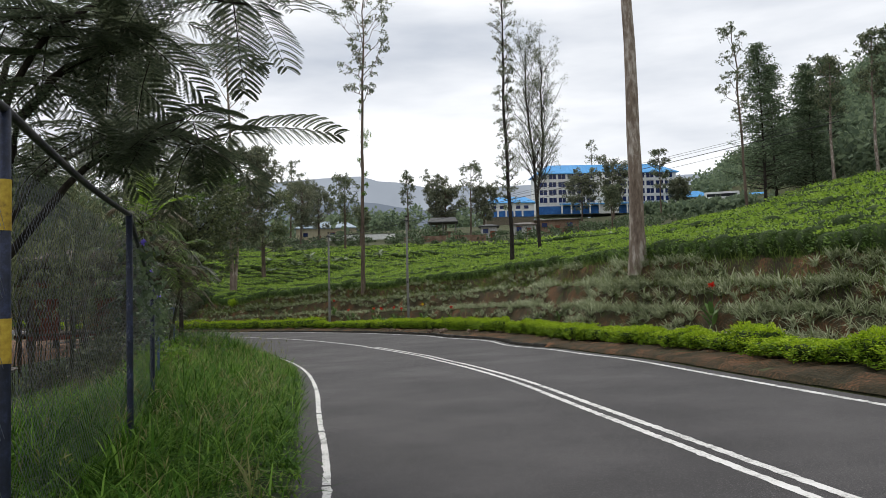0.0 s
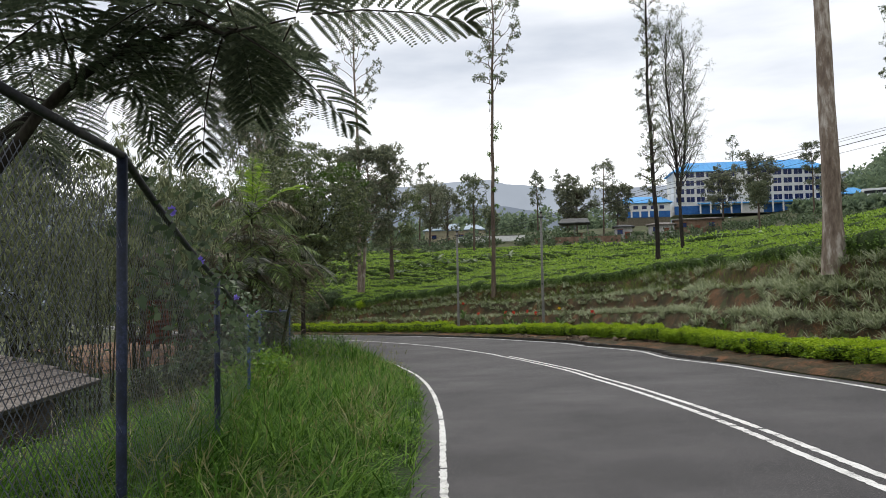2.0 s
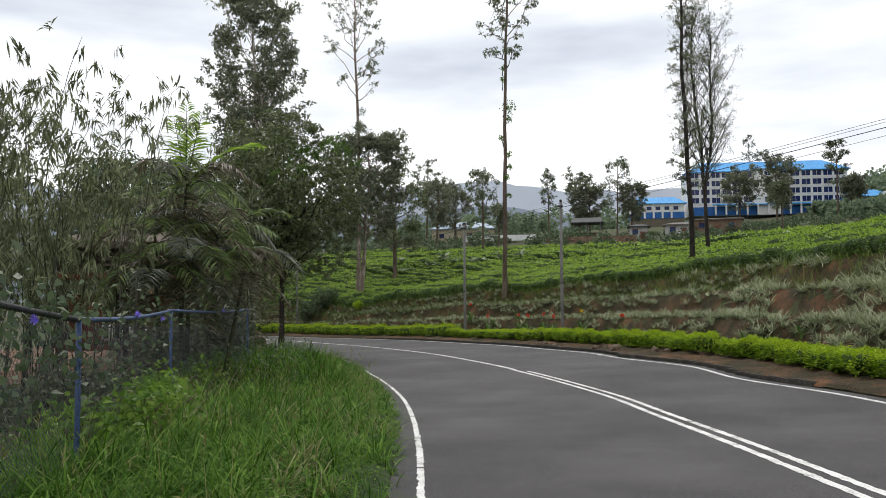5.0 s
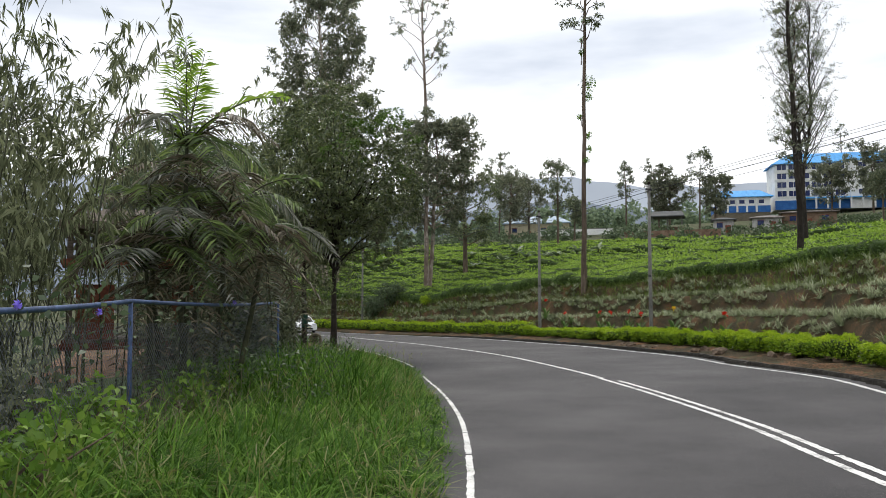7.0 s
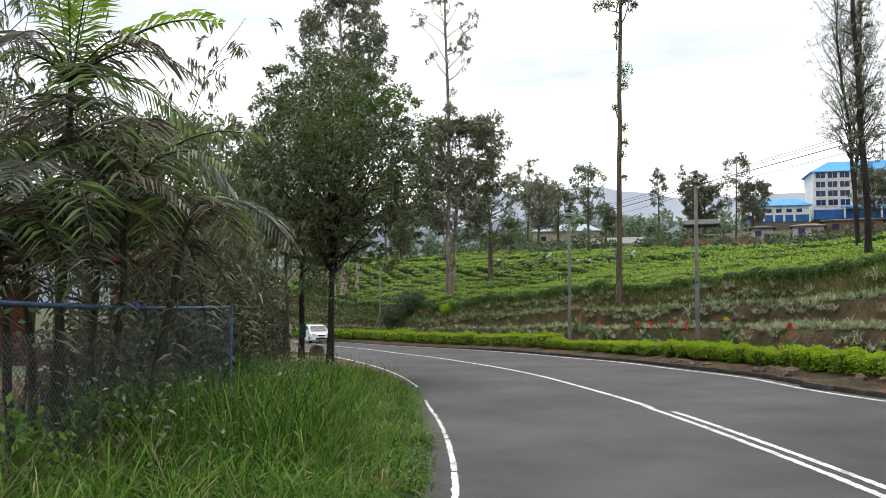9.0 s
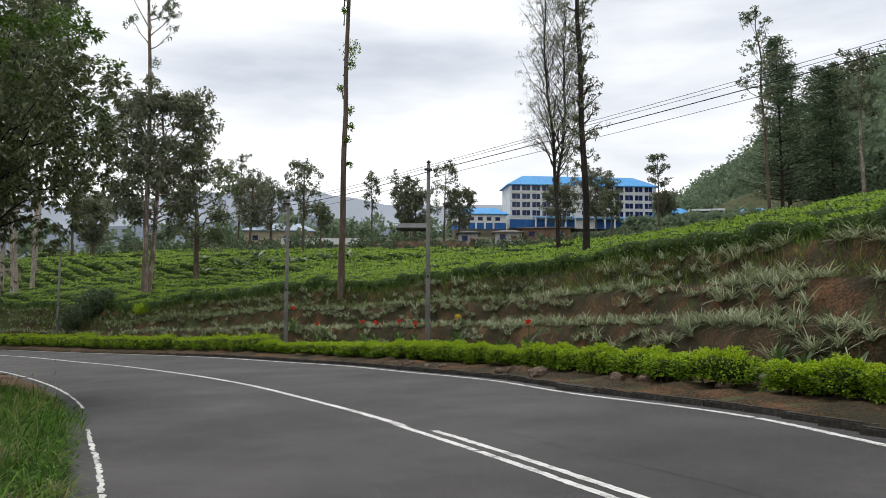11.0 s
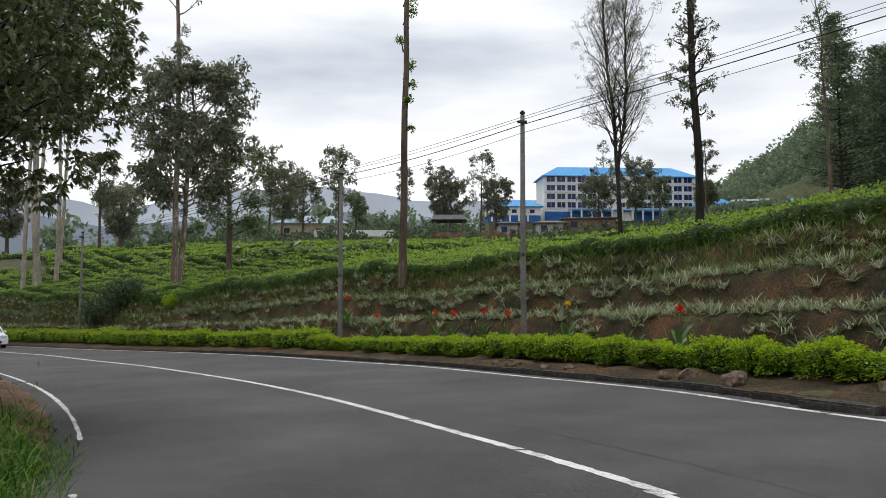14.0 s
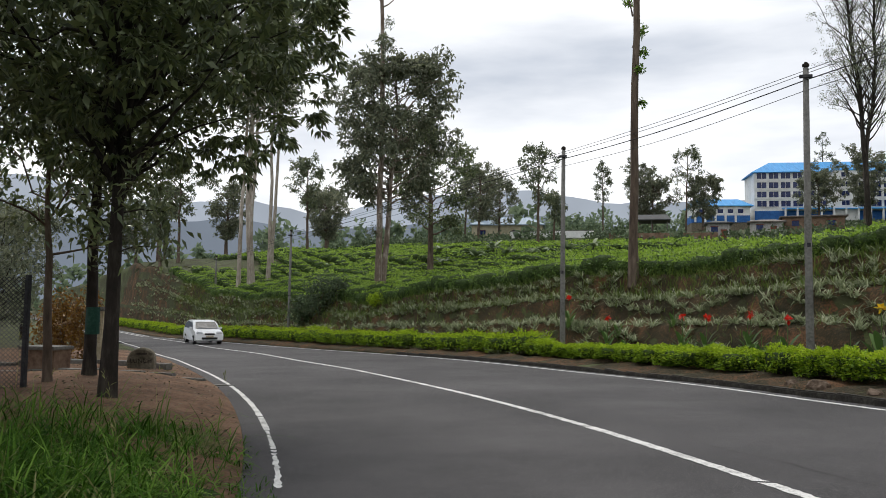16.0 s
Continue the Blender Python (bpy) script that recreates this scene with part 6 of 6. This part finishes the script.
def tiled_house():
    """A low shed set into the slope below the fence: rows of clay tiles on its roof."""
    ob = thing("tiled_shed", (-8.9, 13.6, -1.95), "low shed with a grey clay-tiled roof below the road", "shed", turn=108)
    part("wall", box((6.0, 3.4, 2.2), (3.0, 3.2, 1.1), 0.02), WOOD, ob)
    roof = part("roof", box((6.6, 4.4, 0.08), (3.0, 2.8, 2.75), 0.01, (16, 0, 0)), TILE, ob)
    bm = bmesh.new()
    bmesh.ops.create_cube(bm, size=1)
    bmesh.ops.scale(bm, vec=(0.36, 0.36, 0.035), verts=bm.verts)
    bmesh.ops.bevel(bm, geom=bm.edges[:], offset=0.01, segments=1, affect="EDGES")
    tile_mesh = bpy.data.meshes.new("tile")
    bm.to_mesh(tile_mesh)
    bm.free()
    tile_mesh.materials.append(TILE)
    slope = pose(3.0, 2.8, 2.75, 16, 0, 0)
    for i in range(17):
        for j in range(14):
            t = new("tile", tile_mesh)
            t.parent = roof
            t.matrix_local = slope @ pose(-3.1 + 0.375 * (i + 0.5 * (j % 2)), -2.1 + 0.32 * j, 0.075, -5, 0, 0)


tiled_house()


def shrubs(name, spots, material, label, category, leaf, count, group="", stuff=False):
    for k, (x, y, h, w) in enumerate(spots):
        r = np.random.default_rng(300 + k + len(name))
        g, stems = Geo(), []
        n = int(count * h)
        c = around(n, r) * np.array((w, w, h * 0.5)) * r.uniform(0.45, 1.08, (n, 1)) * (1 + 0.2 * np.sin(5 * r.random((n, 1)) * 6)) + (0, 0, h * 0.52)
        leaves(g, c, around(n, r) + (0, 0, 0.3), leaf * r.uniform(0.6, 1.3, n), leaf * 0.5, 0.15, r)
        for q in range(4):
            stems.append(Geo())
            tube(stems[-1], [(0, 0, -0.1), (r.normal() * 0.1, r.normal() * 0.1, h * 0.4), (r.normal() * w * 0.5, r.normal() * w * 0.5, h * 0.8)], [0.03, 0.02, 0.006], 5)
        ob = thing(name, on_ground(x, y, 0.02), label, category, group)
        for stem in stems:
            stem.put("stem", BARK, ob)
        g.put("foliage", material, ob)


ORANGE_LEAF = foliage("croton_leaf", (0.09, 0.045, 0.014), (0.19, 0.095, 0.02), (0.30, 0.19, 0.04), 0.3)
shrubs("croton_shrub", ((-23.7, 52.2, 1.9, 0.55), (-25.3, 53.2, 2.0, 0.6), (-26.9, 54.6, 1.7, 0.6)), ORANGE_LEAF, "orange-leaved croton shrub beside the gateway", "shrub", 0.13, 700, "crotons by the gateway")
shrubs("shrub", ((-23.3, 75.4, 0.75, 0.5),), HEDGE_LEAF, "small bright yellow-green shrub at the tree's foot", "shrub", 0.10, 1800)
shrubs("shrub", ((-28.5, 79.5, 2.4, 1.0), (-30.0, 80.3, 2.0, 0.9), (-27.2, 79.2, 1.6, 0.8)), DARK_LEAF, "dark leafy shrub on the bank", "shrub", 0.22, 500, "shrubs on the bank")
shrubs("undergrowth", ((-10.3, 21.6, 1.3, 0.9), (-11.2, 23.6, 0.8, 0.7), (-13.4, 24.6, 0.9, 0.8), (-13.4, 29.4, 2.2, 1.1), (-13.8, 31.8, 2.6, 1.3), (-14.8, 33.8, 2.8, 1.4), (-15.8, 36.4, 2.6, 1.3), (-17.0, 39.2, 2.0, 1.1), (-19.5, 28.0, 2.4, 1.6), (-14.0, 32.6, 3.8, 1.2), (-15.0, 35.0, 4.0, 1.3), (-16.2, 38.0, 3.4, 1.2)), UNDER_LEAF, "dark tangled undergrowth behind the fence", "undergrowth", 0.16, 900, "undergrowth behind the fence")
shrubs("weed_clump", ((-7.5, 19.2, 0.9, 0.6), (-8.3, 20.6, 0.8, 0.6), (-8.8, 21.4, 1.0, 0.6), (-7.6, 17.9, 0.8, 0.5), (-9.9, 24.5, 0.9, 0.6), (-10.8, 26.8, 1.0, 0.7)), FRESH_LEAF, "fresh green broad-leaved weeds at the fence", "weeds", 0.13, 600, "weeds at the fence")


def vine(k):
    """Climbing leaves on a length of the fence, with purple trumpet flowers."""
    (x0, y0, a), (x1, y1, b) = FENCE[k], FENCE[k + 1]
    r = np.random.default_rng(200 + k)
    ob = thing("climbing_vine", (x0, y0, 0), "leafy vine with purple flowers climbing the fence", "vine", "vines on the fence")
    n = (0, 0, 380, 420, 160, 160)[k]
    s = r.random(n) ** 0.8
    top = a + (b - a) * s
    low = np.interp(s, [0, 1], [float(ground_z(x0, y0)), float(ground_z(x1, y1))])
    z = low + (top + 0.12 - low) * (1 - 0.5 * r.random(n) ** 1.5)
    at = np.stack([(x1 - x0) * s, (y1 - y0) * s, z], -1) + r.normal(0, 0.12, (n, 3))
    g = Geo()
    leaves(g, at, around(n, r) + (0, 0, -0.3), r.uniform(0.06, 0.13, n), 0.07, 0.1, r)
    g.put("foliage", DARK_LEAF, ob)
    for q in range(2 if k in (2, 3, 4) else 1):
        s = 0.18 + 0.33 * q + 0.07 * k
        c = np.array(((x1 - x0) * s + 0.1, (y1 - y0) * s - 0.06, a + (b - a) * s - 0.10 * (q % 3)))
        f = Geo()
        ang = np.linspace(0, 2 * np.pi, 8, endpoint=False)
        way = np.stack([np.cos(ang) * 0.9, 0 * ang - 0.35, np.sin(ang) * 0.9], -1)
        leaves(f, np.tile(c, (8, 1)), way, 0.055, 0.045, 0.0, r)
        f.put("flower", PURPLE_FLOWER, ob, label="purple trumpet flower")


for k in (2, 3, 4, 5):
    vine(k)

# ---- along the bank ----


def canna(x, y, material, label, size=1.0, seed=0, flower=True):
    r = np.random.default_rng(400 + seed)
    ob = thing("canna", on_ground(x, y, 0.02), label, "flower", "cannas behind the hedge")
    g, w, f = Geo(), Geo(), Geo()
    n = 9
    a = np.arange(n) * 2.4
    base = np.stack([0.05 * np.cos(a), 0.05 * np.sin(a), np.linspace(0.05, 0.5, n) * size], -1)
    straps(g, base, np.stack([np.cos(a), np.sin(a), np.full(n, 2.0)], -1), 0.5 * size, 0.13 * size, 0.35, r)
    tube(w, [(0, 0, 0), (0.02, 0, 0.6 * size), (0.03, 0.01, 1.12 * size)], [0.014, 0.011, 0.007], 5)
    g.put("leaves", CANNA_LEAF, ob)
    w.put("stalk", CANNA_LEAF, ob)
    if flower:
        c = np.array((0.03, 0.01, 1.12 * size)) + r.normal(0, 0.02, (16, 3))
        leaves(f, c, around(16, r) + (0, 0, 0.4), 0.13, 0.08, 0.1, r)
        f.put("petals", material, ob)


for k, y in enumerate((60.4, 57.6, 55.6, 54.0, 56.7, 62.8, 47.9, 23.0)):
    canna(float(beside(y, 3.0 + 0.2 * (k % 3))[0]), y, RED_FLOWER, "red canna flowering behind the hedge", 1.12, k)
canna(float(beside(52.1, 3.2)[0]), 52.1, YELLOW_FLOWER, "yellow canna flowering behind the hedge", 1.32, 20)
for k in range(14):
    y = 49 + k * 0.9
    x, _ = beside(y, 3.1 + 0.3 * (k % 3))
    canna(float(x), y, RED_FLOWER, "leafy canna without flowers behind the hedge", 0.72, 30 + k, False)
for k, y in enumerate((38.4, 39.2, 37.4, 36.6, 37.9)):
    x, _ = beside(y, 2.9 + 0.25 * (k % 2))
    canna(float(x), y, RED_FLOWER, "large leafy canna at the gap in the hedge", 0.75, 60 + k, False)


def rock(x, y, size, seed, name="rock", label="brown weathered rock at the foot of the hedge"):
    bm = bmesh.new()
    bmesh.ops.create_icosphere(bm, subdivisions=2, radius=0.5)
    for v in bm.verts:
        v.co *= 1 + 0.5 * noise.noise(v.co * 2.6 + Vector((seed, seed * 2, 0)))
        v.co.z = max(v.co.z, -0.28)
    bmesh.ops.scale(bm, vec=size, verts=bm.verts)
    me = bpy.data.meshes.new(name)
    bm.to_mesh(me)
    bm.free()
    me.materials.append(ROCK)
    ob = new(name, me)
    ob.matrix_world = pose(x, y, float(ground_z(x, y)) + size[2] * 0.24, 0, 0, seed * 57)
    return tagged(ob, label, "rock", "rocks along the hedge")


for k, (y, w, s) in enumerate(((43.4, 0.75, (0.62, 0.42, 0.34)), (44.6, 0.8, (0.42, 0.36, 0.3)), (45.0, 0.7, (0.34, 0.3, 0.24)), (47.6, 0.75, (0.4, 0.3, 0.22)), (48.3, 0.7, (0.3, 0.3, 0.2)), (49.6, 0.75, (0.45, 0.3, 0.24)), (50.2, 0.7, (0.3, 0.25, 0.2)), (41.0, 1.3, (0.55, 0.3, 0.3)), (40.4, 1.5, (0.4, 0.35, 0.3)), (38.6, 1.7, (0.4, 0.3, 0.25)))):
    x, _ = beside(y, w)
    rock(float(x), y, s, k + 1)


def kerb():
    """Low stained kerb stones between the road and the hedge, with a drain inlet among them."""
    ob = thing("kerb", (0, 0, 0), "low dark stained concrete kerb beside the hedge", "kerb")
    r = np.random.default_rng(610)
    y = 30.0
    while y < 66:
        x, _ = beside(y, 0.44)
        z = float(road_z(y, float(right_width(y)) + 0.4))
        stone = part("kerb_stone", box((0.93, 0.16, 0.20), (0, 0, 0), 0.025), KERB, ob)
        stone.matrix_local = pose(float(x), y, z + 0.012 + r.normal() * 0.008, r.normal() * 2, r.normal(), heading(y) + 90 + r.normal())
        y += 0.95 / float(slant(y))
    y = 40.6
    x, _ = beside(y, 0.42)
    z = float(road_z(y, float(right_width(y)) + 0.4))
    inlet = thing("drain_inlet", (float(x), y, z), "cracked concrete drain inlet at the road's edge", "drain", turn=heading(y) + 90)
    part("slab", box((1.2, 0.24, 0.16), (0, 0.12, 0.045), 0.03), KERB, inlet)
    part("lip", box((1.3, 0.10, 0.02), (0.1, -0.2, 0.012), 0.008), LINE, inlet)


kerb()

# ---- the roadside clearing ----


STONE_AT = (-20.6, 50.3)


def milestone():
    x, y = STONE_AT
    ob = thing("lettered_stone", on_ground(x, y, 0.03), "rounded mossy stone painted with the word LUNCH", "stone", turn=26)
    bm = bmesh.new()
    outline = [(-0.31, 0.0), (-0.32, 0.28)] + [(-0.31 * math.cos(a), 0.32 + 0.24 * math.sin(a)) for a in np.linspace(0.15, np.pi - 0.15, 11)] + [(0.32, 0.28), (0.31, 0.0)]
    rows = []
    for depth, shrink in ((-0.16, 0.93), (-0.13, 1.0), (0.13, 1.0), (0.16, 0.93)):
        rows.append([bm.verts.new((px * shrink, depth, pz * shrink)) for px, pz in outline])
    for a, b in zip(rows, rows[1:]):
        for i in range(len(outline) - 1):
            bm.faces.new((a[i], b[i], b[i + 1], a[i + 1]))
    bm.faces.new(rows[0])
    bm.faces.new(rows[-1][::-1])
    bmesh.ops.recalc_face_normals(bm, faces=bm.faces)
    for v in bm.verts:
        v.co += Vector(noise.noise_vector(v.co * 5)) * 0.015
    part("block", bm, STONE, ob)
    words = bpy.data.curves.new("lettering", "FONT")
    words.body, words.size, words.align_x, words.extrude = "LUNCH", 0.15, "CENTER", 0.004
    words.materials.append(DARK_BARK)
    text = new("lettering", words)
    text.parent = ob
    text.matrix_local = pose(0, -0.178, 0.20, 90, 0, 0)
    part("faded_line", box((0.26, 0.02, 0.05), (0, -0.165, 0.42), 0.008), DARK_BARK, ob)


milestone()


TEAL_PAINT = surface("green_paint_band", (0.008, 0.035, 0.024), (0.012, 0.060, 0.040), (0.03, 0.09, 0.065), 4, 20, 0.7, 0.3, 0.004)


def clearing():
    for k in range(7):
        x, y = -20.9 - 1.0 * k, 51.2 - 0.22 * k
        slab = part("edging_slab", box((1.05, 0.28, 0.16), (0, 0, 0.05), 0.02), CONCRETE, None)
        slab.matrix_world = pose(x, y, float(ground_z(x, y)), 0, 0, -8 + 3 * (k % 2))
        tagged(slab, "worn concrete edging slab across the bare earth", "slab", "edging slabs in the clearing")
    for x, y in ((-23.3, 52.2), (-26.4, 50.6)):
        ob = thing("gate_pillar", on_ground(x, y), "square cream-painted gate pillar", "pillar", "gate pillars")
        part("shaft", box((0.45, 0.45, 1.5), (0, 0, 0.75), 0.02), CREAM, ob)
        part("cap", box((0.58, 0.58, 0.12), (0, 0, 1.55), 0.02), CONCRETE, ob)
    ob = thing("brick_box", on_ground(-22.2, 48.9), "low brick planter beside the gateway", "planter")
    part("wall", box((0.9, 0.6, 0.6), (0, 0, 0.3), 0.02), BRICK_WALL, ob)
    part("rim", box((1.0, 0.7, 0.08), (0, 0, 0.62), 0.02), CONCRETE, ob)
    ob = thing("mesh_screen", on_ground(-18.75, 44.4), "dark sagging wire-mesh screen on a post at the clearing", "screen")
    part("post", box((0.08, 0.08, 2.05), (0, 0, 1.0), 0.01), BLACK_PIPE, ob)
    part("post", box((0.08, 0.08, 2.05), (-1.5, -1.15, 1.0), 0.01), BLACK_PIPE, ob)
    g = Geo()
    for k in range(-26, 26):
        for turn in (-1, 1):
            u0, u1 = max(0.0, k / 26), min(1.0, k / 26 + 1.0)
            if u1 - u0 < 0.02:
                continue
            h0, h1 = (u0 - k / 26) * 1.95, (u1 - k / 26) * 1.95
            tube(g, [(-1.5 * u, -1.15 * u, 0.03 + (h if turn > 0 else 1.95 - h)) for u, h in ((u0, h0), (u1, h1))], [0.006, 0.006], 4)
    g.put("mesh", BLACK_PIPE, ob, label="dark wire mesh")
    ob = thing("bin", (-22.6, 47.0, on_ground(-22.6, 47.0)[2]), "small dark litter bin on a post", "bin")
    part("post", box((0.06, 0.06, 0.9), (0, 0, 0.45)), BLACK_PIPE, ob)
    part("body", box((0.26, 0.26, 0.4), (0, 0, 0.85), 0.03), BLACK_PIPE, ob)
    ob = thing("stone_edging", on_ground(-18.2, 49.3), "pale stone edging along the bare clearing", "edging")
    for k in range(9):
        x, y = -22.6 + 0.66 * k, 48.3 + 0.18 * k
        part("block", box((0.63, 0.2, 0.16), (x + 18.2, y - 49.3, float(ground_z(x, y)) - float(ground_z(-18.2, 49.3)) + 0.06), 0.02), CONCRETE, ob)
    ob = thing("trunk_band", (-19.5, 47.0, on_ground(-19.5, 47.0)[2]), "green painted band round the tree trunk", "band")
    g = Geo()
    tube(g, [(0.02, 0, 0.95), (0.02, 0, 1.5)], [0.140, 0.134], 12)
    g.put("paint", TEAL_PAINT, ob)


clearing()


def tall_weeds():
    """Long seed-headed grass at the near edge of the clearing."""
    r = np.random.default_rng(500)
    g = Geo()
    n = 1900
    y = r.uniform(32.5, 41.5, n)
    x, z = beside(y, 0.45 + 2.9 * r.random(n) ** 0.8, right=False)
    way = np.stack([r.normal(0, 0.5, n), r.normal(0, 0.5, n), np.ones(n)], -1)
    straps(g, np.stack([x, y, z], -1), way, r.uniform(0.4, 0.95, n), 0.013, r.uniform(0.4, 1.1, n), r)
    n = 7500
    y = r.uniform(1, 38.5, n)
    x, z = beside(y, 0.7 + 2.8 * r.random(n) ** 0.7, right=False)
    lush = np.sin(x * 2.7 + 1) * np.cos(y * 1.9) + r.normal(0, 0.4, n) > 0
    x, y, z = x[lush], y[lush], z[lush]
    n = len(x)
    way = np.stack([r.normal(0, 0.5, n), r.normal(0, 0.5, n), np.ones(n)], -1)
    straps(g, np.stack([x, y, z], -1), way, r.uniform(0.45, 0.95, n), r.uniform(0.010, 0.018, n), r.uniform(0.5, 1.2, n), r)
    n = 1500
    y = r.uniform(2.5, 10, n)
    x, z = beside(y, r.uniform(0.9, 3.4, n), right=False)
    way = np.stack([r.normal(0, 0.55, n), r.normal(0, 0.55, n), np.ones(n)], -1)
    straps(g, np.stack([x, y, z], -1), way, r.uniform(0.5, 0.95, n), r.uniform(0.016, 0.028, n), r.uniform(0.4, 1.2, n), r)
    tagged(g.put("tall_grass", GRASS_LEAF), "tall arching grass at the road's edge", "grass", kind="stuff")


tall_weeds()

# ---- far distance ----


def ridges():
    # each ridge's mist is put into its glowing colour
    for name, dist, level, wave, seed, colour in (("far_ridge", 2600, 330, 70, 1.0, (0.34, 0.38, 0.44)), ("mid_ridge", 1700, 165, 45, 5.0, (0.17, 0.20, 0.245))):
        a = np.radians(np.linspace(-75, 95, 140))
        h = np.array([level + wave * (noise.noise((t * 3.0, seed, 0)) + 0.5 * noise.noise((t * 9.0, seed, 2)) + 0.2 * noise.noise((t * 30.0, seed, 4))) for t in a])
        rows = [np.stack([-np.sin(a) * dist, np.cos(a) * dist, z], -1) for z in (0 * h - 400, h * 0.5, h)]
        rows[1][:, :2] *= 0.97
        v = np.stack(rows, 1)
        i = np.arange(len(a) - 1)
        f = np.concatenate([np.stack([3 * i + k, 3 * i + 3 + k, 3 * i + 4 + k, 3 * i + 1 + k], -1) for k in (0, 1)])
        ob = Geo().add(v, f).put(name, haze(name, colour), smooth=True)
        tagged(ob, "blue-grey misty mountain ridge in the distance", "mountains", kind="structure")


ridges()
